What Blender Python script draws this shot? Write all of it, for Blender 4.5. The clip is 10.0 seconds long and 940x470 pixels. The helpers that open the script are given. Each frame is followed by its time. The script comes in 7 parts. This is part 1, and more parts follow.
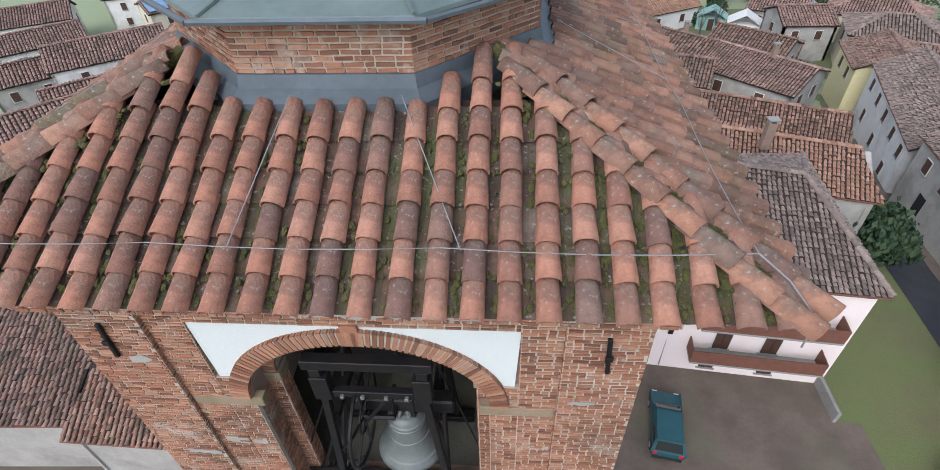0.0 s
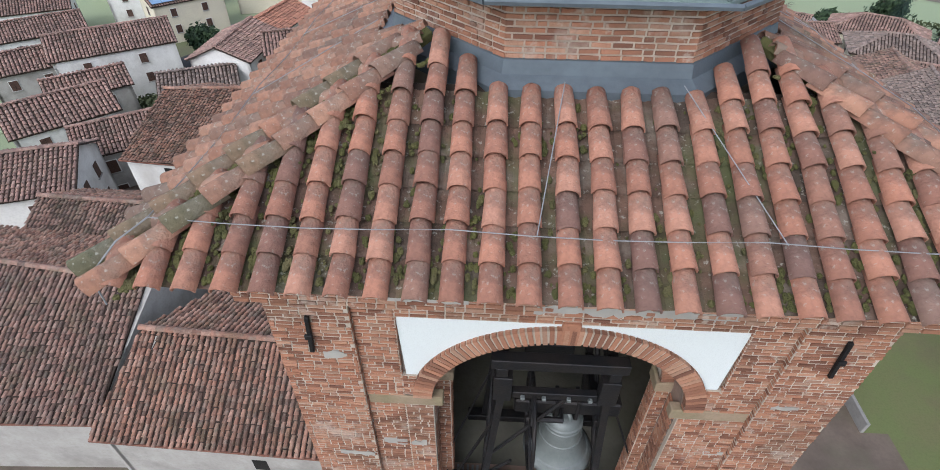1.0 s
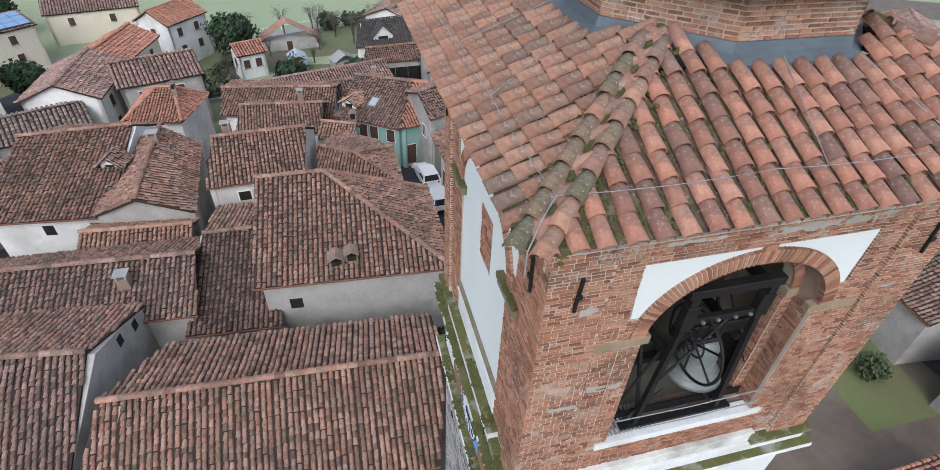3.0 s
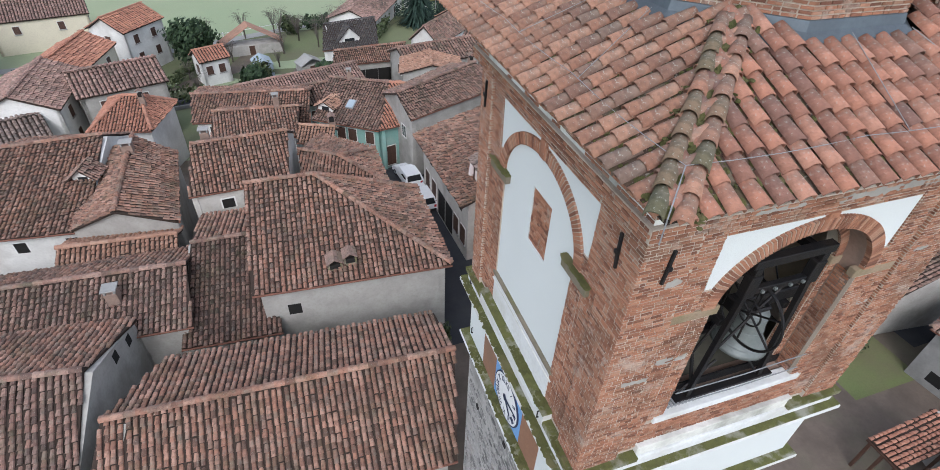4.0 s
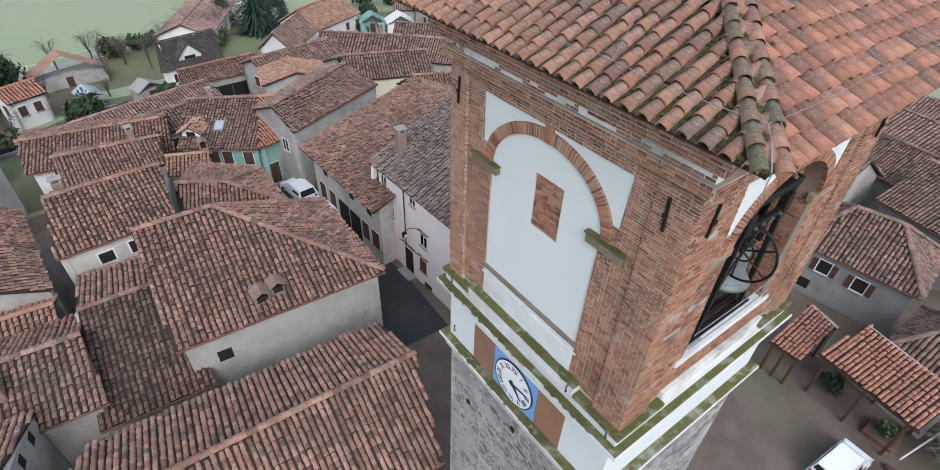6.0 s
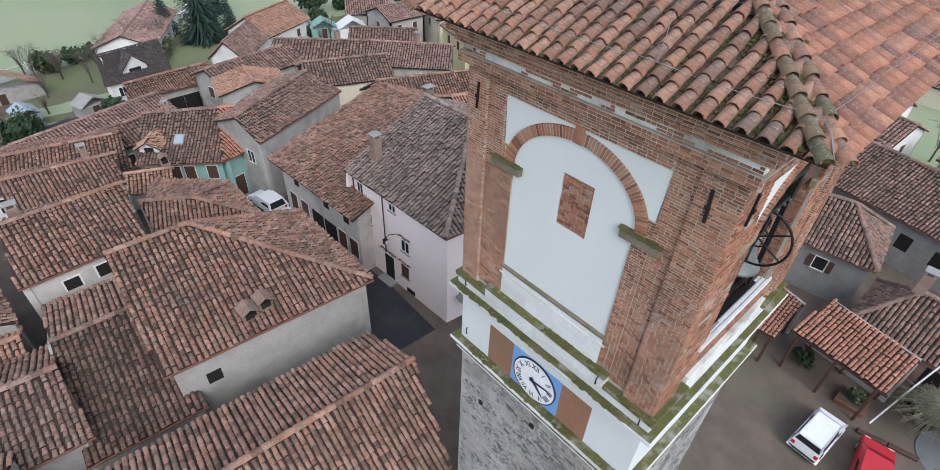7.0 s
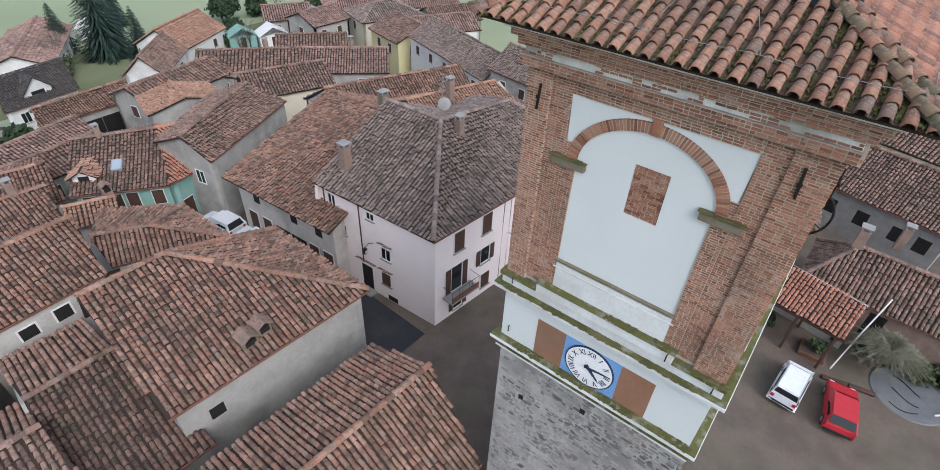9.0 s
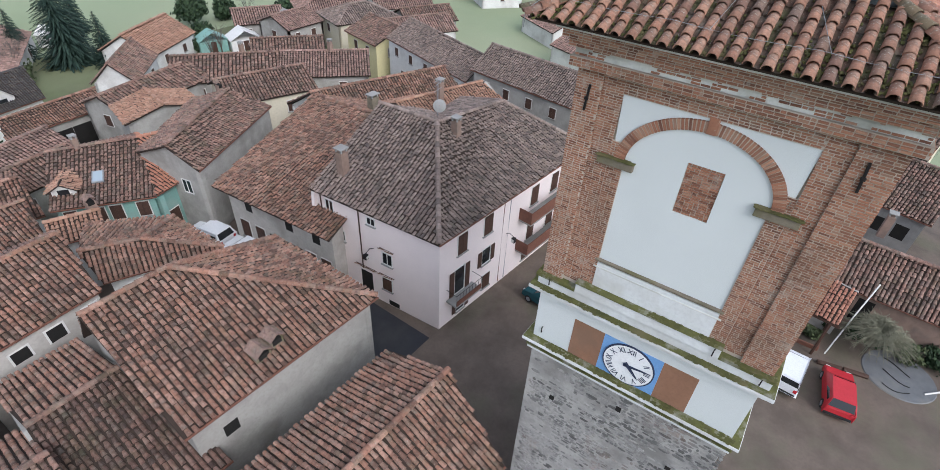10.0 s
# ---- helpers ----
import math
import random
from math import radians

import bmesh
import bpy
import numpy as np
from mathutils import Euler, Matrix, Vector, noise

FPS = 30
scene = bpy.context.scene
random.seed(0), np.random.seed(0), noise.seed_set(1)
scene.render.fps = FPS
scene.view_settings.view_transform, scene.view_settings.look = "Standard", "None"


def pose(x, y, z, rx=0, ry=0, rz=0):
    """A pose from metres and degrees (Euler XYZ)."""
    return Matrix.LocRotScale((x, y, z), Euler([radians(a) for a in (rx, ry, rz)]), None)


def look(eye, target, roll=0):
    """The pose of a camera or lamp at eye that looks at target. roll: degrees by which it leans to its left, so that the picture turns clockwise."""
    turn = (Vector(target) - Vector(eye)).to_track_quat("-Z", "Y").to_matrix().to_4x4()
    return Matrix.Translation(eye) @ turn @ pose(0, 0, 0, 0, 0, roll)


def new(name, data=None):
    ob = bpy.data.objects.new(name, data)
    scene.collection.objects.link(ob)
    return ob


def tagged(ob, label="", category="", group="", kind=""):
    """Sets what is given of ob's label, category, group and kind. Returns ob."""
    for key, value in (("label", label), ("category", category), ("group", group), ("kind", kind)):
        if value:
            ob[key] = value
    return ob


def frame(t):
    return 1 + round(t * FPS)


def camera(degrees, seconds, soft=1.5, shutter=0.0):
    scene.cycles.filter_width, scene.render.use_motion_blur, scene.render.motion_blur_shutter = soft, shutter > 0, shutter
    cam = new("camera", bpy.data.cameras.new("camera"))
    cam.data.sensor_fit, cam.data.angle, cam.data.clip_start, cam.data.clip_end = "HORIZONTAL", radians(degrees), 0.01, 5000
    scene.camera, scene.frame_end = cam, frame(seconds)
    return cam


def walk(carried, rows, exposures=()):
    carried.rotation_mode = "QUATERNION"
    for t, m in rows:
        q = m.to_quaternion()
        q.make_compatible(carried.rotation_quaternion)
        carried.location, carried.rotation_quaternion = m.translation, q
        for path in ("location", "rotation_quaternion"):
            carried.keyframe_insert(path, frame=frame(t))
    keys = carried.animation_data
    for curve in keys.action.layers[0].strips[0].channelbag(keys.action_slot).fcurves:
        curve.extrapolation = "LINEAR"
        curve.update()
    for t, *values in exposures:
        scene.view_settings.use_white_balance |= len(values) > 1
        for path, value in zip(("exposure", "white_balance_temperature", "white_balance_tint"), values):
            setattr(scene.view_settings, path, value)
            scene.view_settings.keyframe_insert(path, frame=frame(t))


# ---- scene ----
cam = camera(83.4, 10.0, soft=0.85)
PATH = [
    (0, (1.892, -7.368, 27.277), (1.756, -5.858, 25.973), -2.40),
    (0.5, (0.589, -7.461, 27.189), (0.464, -5.931, 25.908), -0.90),
    (1, (-0.999, -7.460, 27.093), (-1.076, -5.934, 25.802), 0.50),
    (1.5, (-2.401, -7.564, 27.028), (-2.360, -6.026, 25.750), 1.70),
    (2, (-3.674, -7.798, 27.091), (-3.466, -6.267, 25.820), 2.10),
    (2.5, (-4.774, -7.990, 27.100), (-4.457, -6.468, 25.841), 2.30),
    (3, (-6.046, -8.095, 27.291), (-5.628, -6.599, 26.032), 2.40),
    (4.5, (-8.610, -7.631, 27.033), (-7.985, -6.196, 25.788), 2.76),
    (5, (-9.297, -7.320, 27.022), (-8.556, -5.943, 25.776), 2.59),
    (5.5, (-9.842, -6.944, 27.032), (-8.986, -5.639, 25.781), 2.33),
    (7, (-11.757, -5.553, 27.122), (-10.676, -4.417, 25.881), 2.52),
    (7.5, (-12.424, -5.047, 27.162), (-11.305, -3.943, 25.925), 2.81),
    (8, (-13.067, -4.458, 27.177), (-11.892, -3.411, 25.944), 2.86),
    (8.5, (-13.671, -3.831, 27.212), (-12.451, -2.835, 25.979), 2.87),
    (9, (-14.243, -3.083, 27.158), (-12.977, -2.147, 25.925), 2.96),
    (9.5, (-14.741, -2.326, 27.113), (-13.446, -1.429, 25.881), 3.02),
    (10, (-15.282, -1.429, 27.081), (-13.952, -0.577, 25.853), 3.31),
]
walk(cam, [(t, look(eye, target, roll)) for t, eye, target, roll in PATH], [(0, 0.5, 5870, 10), (10, 0.5, 5870, 10)])

# ---- light: a grey winter day, soft sun through cloud ----
SUN_EL, SUN_AZ = 42.0, 205.0
world = bpy.data.worlds.new("sky")
scene.world = world
world.use_nodes = True
wn = world.node_tree
sky = wn.nodes.new("ShaderNodeTexSky")
sky.sky_type = 'NISHITA'
sky.sun_disc = False
sky.sun_elevation = radians(SUN_EL)
sky.sun_rotation = radians(SUN_AZ)
sky.air_density, sky.dust_density, sky.ozone_density = 0.7, 4.0, 1.0
hs = wn.nodes.new("ShaderNodeHueSaturation")
hs.inputs["Saturation"].default_value = 0.7
wn.links.new(sky.outputs[0], hs.inputs["Color"])
# an even layer of winter cloud over the sky
cloud = wn.nodes.new("ShaderNodeMix")
cloud.data_type = 'RGBA'
cloud.inputs["Factor"].default_value = 0.45
cloud.inputs["B"].default_value = (3.0, 3.1, 3.25, 1.0)
wn.links.new(hs.outputs[0], cloud.inputs["A"])
wn.links.new(cloud.outputs["Result"], wn.nodes["Background"].inputs[0])
wn.nodes["Background"].inputs[1].default_value = 0.22
sun = new("sun", bpy.data.lights.new("sun", 'SUN'))
sun.data.energy = 0.8
sun.data.angle = radians(40)
sun.data.color = (1.0, 0.98, 0.96)
az, el = radians(SUN_AZ), radians(SUN_EL)
sun.matrix_world = look((math.sin(az) * 60, math.cos(az) * 60, 60 * math.tan(el) + 20), (0, 0, 20))


# ---- materials ----
def mat(name, rough=0.9, metal=0.0, spec=0.3):
    m = bpy.data.materials.new(name)
    m.use_nodes = True
    p = m.node_tree.nodes["Principled BSDF"]
    p.inputs["Roughness"].default_value = rough
    p.inputs["Metallic"].default_value = metal
    p.inputs["Specular IOR Level"].default_value = spec
    return m, m.node_tree, p


def rgba(c):
    return (c[0], c[1], c[2], 1.0)


def node(t, kind, **kw):
    n = t.nodes.new(kind)
    for k, v in kw.items():
        n.inputs[k].default_value = v
    return n


def noise_fac(t, scale, lo=0.4, hi=0.6, detail=5.0, coords="Object", rough=0.6):
    tc = t.nodes.new("ShaderNodeTexCoord")
    n = node(t, "ShaderNodeTexNoise", Scale=scale, Detail=detail, Roughness=rough)
    t.links.new(tc.outputs[coords], n.inputs["Vector"])
    r = t.nodes.new("ShaderNodeMapRange")
    r.inputs["From Min"].default_value, r.inputs["From Max"].default_value = lo, hi
    t.links.new(n.outputs["Fac"], r.inputs["Value"])
    return r.outputs["Result"]


def mix(t, fac, a, b):
    n = t.nodes.new("ShaderNodeMix")
    n.data_type = 'RGBA'
    for sock, v in ((n.inputs["Factor"], fac), (n.inputs["A"], a), (n.inputs["B"], b)):
        if isinstance(v, (tuple, list)):
            sock.default_value = rgba(v)
        elif isinstance(v, (int, float)):
            sock.default_value = v
        else:
            t.links.new(v, sock)
    return n.outputs["Result"]


def times(t, fac, k):
    n = t.nodes.new("ShaderNodeMath")
    n.operation = 'MULTIPLY'
    for sock, v in zip(n.inputs, (fac, k)):
        if isinstance(v, (int, float)):
            sock.default_value = v
        else:
            t.links.new(v, sock)
    return n.outputs[0]


def bump(t, p, fac, strength, dist=0.02):
    b = node(t, "ShaderNodeBump", Strength=strength, Distance=dist)
    t.links.new(fac, b.inputs["Height"])
    t.links.new(b.outputs[0], p.inputs["Normal"])


def ramp(t, fac, stops):
    r = t.nodes.new("ShaderNodeValToRGB")
    e = r.color_ramp.elements
    while len(e) < len(stops):
        e.new(0.5)
    for el_, (pos, c) in zip(e, stops):
        el_.position, el_.color = pos, rgba(c)
    t.links.new(fac, r.inputs["Fac"])
    return r.outputs["Color"]


def tile_mat(name, cols, moss=0.3, island=True, speck=0.6, stain=(0.045, 0.042, 0.038), moss_c=(0.075, 0.085, 0.035), age=1.0):
    """Fired clay, each piece of its own tone, with lichen and soot."""
    m, t, p = mat(name, 0.88)
    if island:
        g = t.nodes.new("ShaderNodeNewGeometry")
        rnd = g.outputs["Random Per Island"]
    else:
        g = t.nodes.new("ShaderNodeObjectInfo")
        rnd = g.outputs["Random"]
    cols = [(r * (0.97 if island else 0.90), g, b * 1.02) for r, g, b in cols]
    k = len(cols) - 1
    c = ramp(t, rnd, [(i / k, q) for i, q in enumerate(cols)])
    c = mix(t, times(t, noise_fac(t, 0.5, 0.45, 0.68), 0.45 * age), c, stain)
    c = mix(t, times(t, noise_fac(t, 6.0, 0.46, 0.72), 0.65 * age), c, tuple(x * 0.5 for x in cols[0]))
    c = mix(t, times(t, noise_fac(t, 2.3, 0.52, 0.68), 0.5 * age), c, (0.21, 0.185, 0.15))
    c = mix(t, times(t, noise_fac(t, 1.1, 0.50, 0.66), moss), c, moss_c)
    c = mix(t, times(t, noise_fac(t, 19.0, 0.60, 0.68), speck), c, (0.36, 0.36, 0.31))
    t.links.new(c, p.inputs["Base Color"])
    bump(t, p, noise_fac(t, 30.0, 0.3, 0.7), 0.6, 0.012)
    return m


def rough_mat(name, base, second, scale=1.5, fine=18.0, rough=0.92, bumpy=0.3, stain=None, amount=0.6, metal=0.0):
    m, t, p = mat(name, rough, metal)
    c = mix(t, times(t, noise_fac(t, scale, 0.4, 0.65), amount), base, second)
    c = mix(t, times(t, noise_fac(t, fine, 0.45, 0.75), 0.35), c, tuple(x * 0.6 for x in base))
    if stain:
        c = mix(t, times(t, noise_fac(t, scale * 0.37, 0.5, 0.66), 0.7), c, stain)
    t.links.new(c, p.inputs["Base Color"])
    bump(t, p, noise_fac(t, fine * 2, 0.3, 0.7), bumpy, 0.015)
    return m


def brick_mat(name, object_random):
    m, t, p = mat(name, 0.93)
    if object_random:
        rnd = t.nodes.new("ShaderNodeObjectInfo").outputs["Random"]
    else:
        rnd = t.nodes.new("ShaderNodeNewGeometry").outputs["Random Per Island"]
    c = ramp(t, rnd, [(0, (0.15, 0.068, 0.045)), (0.25, (0.265, 0.124, 0.077)), (0.6, (0.35, 0.162, 0.098)), (0.85, (0.40, 0.225, 0.148)), (1, (0.28, 0.17, 0.12))])
    c = mix(t, times(t, noise_fac(t, 0.8, 0.48, 0.66), 0.6), c, (0.125, 0.07, 0.046))
    c = mix(t, times(t, noise_fac(t, 1.7, 0.57, 0.68), 0.5), c, (0.46, 0.40, 0.34))
    c = mix(t, times(t, noise_fac(t, 6.5, 0.60, 0.68), 0.5), c, (0.47, 0.42, 0.36))
    c = mix(t, times(t, noise_fac(t, 22.0, 0.5, 0.75), 0.4), c, (0.12, 0.065, 0.042))
    t.links.new(c, p.inputs["Base Color"])
    bump(t, p, noise_fac(t, 60.0, 0.3, 0.7), 0.5, 0.01)
    return m


TOWER_TILES = [(0.17, 0.10, 0.08), (0.275, 0.13, 0.088), (0.39, 0.178, 0.114), (0.42, 0.215, 0.145), (0.33, 0.152, 0.098), (0.21, 0.132, 0.102)]
M_tile = tile_mat("clay_tile", TOWER_TILES, 0.35, island=False)
M_tile_s = tile_mat("sunny_clay_tile", [(r * 1.06, g * 0.98, b * 1.0) for r, g, b in TOWER_TILES], 0.25, island=False, speck=0.4, age=0.85)
M_tile_j = tile_mat("clay_tile_joined", [(r * 0.80, g * 0.86, b * 0.88) for r, g, b in TOWER_TILES], 0.35)
M_hip = tile_mat("clay_ridge_tile", [(0.085, 0.088, 0.05), (0.125, 0.105, 0.062), (0.235, 0.138, 0.09)], 0.9, island=False)
# channel clay darkened for the shade between covers; the moss is growth
M_channel = tile_mat("gap_dark_clay_channel", [(0.07, 0.048, 0.034), (0.125, 0.072, 0.05), (0.155, 0.09, 0.062)], 0.9)
M_roof = [
    tile_mat("roof_clay_red", [(0.12, 0.07, 0.053), (0.255, 0.13, 0.09), (0.33, 0.165, 0.112), (0.41, 0.238, 0.174), (0.21, 0.132, 0.10)], 0.25, speck=0.5),
    tile_mat("roof_clay_brown", [(0.11, 0.073, 0.06), (0.22, 0.126, 0.097), (0.285, 0.158, 0.12), (0.36, 0.225, 0.175), (0.18, 0.12, 0.098)], 0.3, speck=0.5),
    tile_mat("roof_clay_dark", [(0.13, 0.103, 0.09), (0.22, 0.163, 0.14), (0.275, 0.198, 0.166), (0.34, 0.262, 0.222)], 0.12, speck=0.25, age=0.7),
    tile_mat("roof_clay_orange", [(0.30, 0.14, 0.095), (0.40, 0.18, 0.118), (0.46, 0.225, 0.15)], 0.08, speck=0.12, age=0.35),
    tile_mat("roof_clay_pale", [(0.28, 0.15, 0.1), (0.375, 0.202, 0.136), (0.44, 0.265, 0.185)], 0.15, speck=0.2, age=0.6),
    tile_mat("roof_slate_grey", [(0.055, 0.052, 0.053), (0.07, 0.064, 0.064), (0.09, 0.08, 0.078)], 0.05, speck=0.1),
    # tiles of the far roofs, distance haze put into paler, greyer colours
    tile_mat("roof_clay_hazed", [(0.20, 0.128, 0.108), (0.30, 0.18, 0.148), (0.36, 0.215, 0.172), (0.42, 0.275, 0.225)], 0.2, speck=0.2),
    tile_mat("roof_clay_sooty", [(0.075, 0.05, 0.042), (0.16, 0.092, 0.07), (0.21, 0.118, 0.088), (0.27, 0.165, 0.128)], 0.3, speck=0.3),
]
# deck painted near-black to put shade into the gaps between tiles
M_deck = rough_mat("gap_dark_roof_deck", (0.042, 0.028, 0.022), (0.03, 0.024, 0.017), 1.2, 9.0)
M_brick = brick_mat("old_brick", True)
M_brick_j = brick_mat("old_brick_joined", False)
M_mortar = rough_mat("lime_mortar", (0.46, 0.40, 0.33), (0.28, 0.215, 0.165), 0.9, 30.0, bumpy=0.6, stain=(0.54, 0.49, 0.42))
M_white = rough_mat("white_render", (0.60, 0.63, 0.625), (0.565, 0.595, 0.59), 0.5, 70.0, bumpy=0.05, amount=0.6)
M_ledge = rough_mat("weathered_white_stone", (0.66, 0.66, 0.62), (0.42, 0.42, 0.38), 1.6, 14.0, stain=(0.22, 0.22, 0.18))
M_moss = rough_mat("moss", (0.115, 0.115, 0.036), (0.06, 0.066, 0.026), 3.0, 40.0, bumpy=1.0, stain=(0.18, 0.155, 0.08))
M_mossy = rough_mat("mossy_ledge", (0.14, 0.142, 0.045), (0.085, 0.09, 0.034), 5.0, 40.0, bumpy=1.0, stain=(0.42, 0.41, 0.36))
M_apron = rough_mat("flaking_whitewash", (0.64, 0.655, 0.655), (0.56, 0.565, 0.555), 1.1, 9.0, bumpy=0.3, stain=(0.45, 0.44, 0.41))
M_tan = rough_mat("tan_stone", (0.30, 0.225, 0.155), (0.22, 0.175, 0.12), 3.0, 18.0, bumpy=0.5, stain=(0.17, 0.15, 0.08))
M_impost = rough_mat("weathered_brown_stone", (0.21, 0.18, 0.135), (0.12, 0.11, 0.075), 3.0, 18.0, bumpy=0.7, stain=(0.13, 0.125, 0.05))
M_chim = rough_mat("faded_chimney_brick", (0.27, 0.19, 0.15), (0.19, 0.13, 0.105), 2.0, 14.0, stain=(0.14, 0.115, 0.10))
M_stone = rough_mat("rubble_bed", (0.40, 0.39, 0.37), (0.24, 0.235, 0.225), 1.4, 9.0, bumpy=1.0, stain=(0.17, 0.165, 0.155))
M_lead = rough_mat("lead_sheet", (0.12, 0.145, 0.165), (0.085, 0.10, 0.115), 2.0, 12.0, 0.55, 0.15, metal=0.3)
M_patina = rough_mat("patinated_copper", (0.16, 0.21, 0.195), (0.11, 0.14, 0.135), 1.6, 9.0, 0.5, 0.15, stain=(0.22, 0.25, 0.24), metal=0.25)
M_iron = rough_mat("black_iron", (0.018, 0.018, 0.02), (0.035, 0.028, 0.024), 4.0, 20.0, 0.55, 0.2, metal=0.5)
M_bronze = rough_mat("weathered_bronze", (0.17, 0.185, 0.18), (0.12, 0.135, 0.13), 3.0, 16.0, 0.5, 0.15, metal=0.3)
M_wire = rough_mat("grey_wire", (0.25, 0.26, 0.27), (0.19, 0.19, 0.19), 6.0, 20.0, 0.6, 0.1)
M_dusty = rough_mat("dusty_belfry_floor", (0.125, 0.118, 0.095), (0.08, 0.082, 0.055), 1.4, 9.0, stain=(0.07, 0.07, 0.06))
# the belfry interior's shade is put into this near-black colour
M_dark = rough_mat("shade_dark_interior", (0.05, 0.045, 0.04), (0.03, 0.028, 0.025), 2.0)
M_terra = rough_mat("orange_brown_paint", (0.27, 0.145, 0.09), (0.215, 0.115, 0.072), 1.6, 12.0, stain=(0.20, 0.125, 0.085))
M_blue = rough_mat("blue_paint", (0.16, 0.32, 0.60), (0.22, 0.38, 0.62), 1.6, 12.0)
M_dial = rough_mat("white_enamel", (0.78, 0.79, 0.80), (0.72, 0.73, 0.74), 2.0, 12.0, 0.4, 0.05)
M_ink = rough_mat("dark_blue_paint", (0.035, 0.045, 0.09), (0.03, 0.04, 0.07), 4.0)
M_plaster = rough_mat("grey_lime_plaster", (0.38, 0.365, 0.335), (0.28, 0.265, 0.24), 0.9, 7.0, stain=(0.20, 0.19, 0.17))
M_plaster_d = rough_mat("dark_stained_plaster", (0.25, 0.245, 0.235), (0.18, 0.175, 0.165), 0.9, 7.0, stain=(0.32, 0.31, 0.29))
M_plaster_w = rough_mat("whitewashed_plaster", (0.68, 0.67, 0.64), (0.56, 0.55, 0.52), 0.7, 7.0, stain=(0.42, 0.40, 0.37))
M_limewash = rough_mat("dirty_limewash", (0.50, 0.475, 0.435), (0.38, 0.35, 0.31), 0.9, 7.0, stain=(0.30, 0.275, 0.245))
M_pink = rough_mat("pale_pink_render", (0.80, 0.71, 0.68), (0.74, 0.655, 0.63), 0.5, 30.0, bumpy=0.1, amount=0.6, stain=(0.70, 0.63, 0.60))
M_yellow = rough_mat("pale_yellow_render", (0.66, 0.60, 0.34), (0.6, 0.55, 0.33), 0.5, 6.0)
M_cream = rough_mat("cream_render", (0.62, 0.57, 0.44), (0.56, 0.51, 0.40), 0.5, 6.0)
M_teal = rough_mat("turquoise_render", (0.22, 0.385, 0.34), (0.185, 0.33, 0.295), 0.8, 8.0, stain=(0.30, 0.36, 0.33))
M_wood = rough_mat("dark_brown_wood", (0.075, 0.04, 0.028), (0.05, 0.028, 0.02), 3.0, 22.0, 0.6)
M_redwood = rough_mat("red_brown_wood", (0.17, 0.075, 0.05), (0.12, 0.055, 0.04), 3.0, 22.0, 0.7)
M_frame = rough_mat("white_window_frame", (0.68, 0.67, 0.64), (0.6, 0.59, 0.56), 3.0, 20.0, 0.6)
M_glass, tg_, pg_ = mat("window_glass", 0.08, 0.0, 0.5)
pg_.inputs["Base Color"].default_value = (0.018, 0.02, 0.022, 1)
# near-black fill painted for the unlit inside of windows, doors and holes
M_void = rough_mat("painted_dark_opening", (0.014, 0.013, 0.012), (0.02, 0.018, 0.016), 2.0)
M_asphalt = rough_mat("asphalt", (0.034, 0.036, 0.042), (0.05, 0.052, 0.057), 0.5, 30.0, bumpy=0.3, amount=0.6, stain=(0.062, 0.06, 0.06))
M_paving = rough_mat("wet_brown_paving", (0.145, 0.113, 0.09), (0.085, 0.068, 0.054), 0.5, 5.0, 0.7, bumpy=0.6, stain=(0.12, 0.115, 0.075), amount=0.8)
M_concrete = rough_mat("concrete", (0.30, 0.295, 0.28), (0.22, 0.215, 0.2), 0.8, 10.0)
M_grass = rough_mat("winter_grass", (0.25, 0.30, 0.18), (0.30, 0.315, 0.205), 0.03, 6.0, bumpy=0.6, stain=(0.20, 0.235, 0.135))
M_garden = rough_mat("rough_garden", (0.125, 0.145, 0.07), (0.115, 0.098, 0.07), 0.16, 4.0, bumpy=0.8, stain=(0.165, 0.185, 0.10))
M_lawn = rough_mat("patchy_lawn", (0.13, 0.155, 0.06), (0.15, 0.14, 0.07), 0.35, 8.0, bumpy=0.8, stain=(0.13, 0.105, 0.07))
M_twig = rough_mat("bare_twigs", (0.12, 0.105, 0.09), (0.085, 0.075, 0.065), 3.0)
M_willow = rough_mat("pale_willow_twigs", (0.215, 0.21, 0.15), (0.15, 0.15, 0.105), 3.0)
M_pad = rough_mat("dark_wet_concrete", (0.15, 0.155, 0.16), (0.10, 0.105, 0.11), 0.9, 9.0, 0.6, stain=(0.19, 0.185, 0.17))
M_bark = rough_mat("bark", (0.085, 0.07, 0.055), (0.055, 0.045, 0.035), 4.0)
# panel blue is lightened to hold the sky's reflection in its colour
M_panel_skytint, tp_, pp_ = mat("solar_panel", 0.18, 0.0, 0.6)
pp_.inputs["Base Color"].default_value = (0.17, 0.27, 0.42, 1)
M_carwhite = rough_mat("white_car_paint", (0.72, 0.73, 0.75), (0.68, 0.69, 0.71), 2.0, 12.0, 0.25, 0.02)
M_carred = rough_mat("red_car_paint", (0.46, 0.03, 0.04), (0.4, 0.028, 0.035), 2.0, 12.0, 0.25, 0.02)
M_carblue = rough_mat("dark_teal_car_paint", (0.025, 0.085, 0.10), (0.02, 0.07, 0.085), 2.0, 12.0, 0.25, 0.02)
# reflected sky is painted into this glass as a pale base colour
M_skyglass, ts_, ps_ = mat("sky_tinted_glass", 0.05, 0.0, 0.8)
ps_.inputs["Base Color"].default_value = (0.30, 0.36, 0.40, 1)
M_rubber = rough_mat("rubber", (0.02, 0.02, 0.02), (0.03, 0.03, 0.03), 6.0)


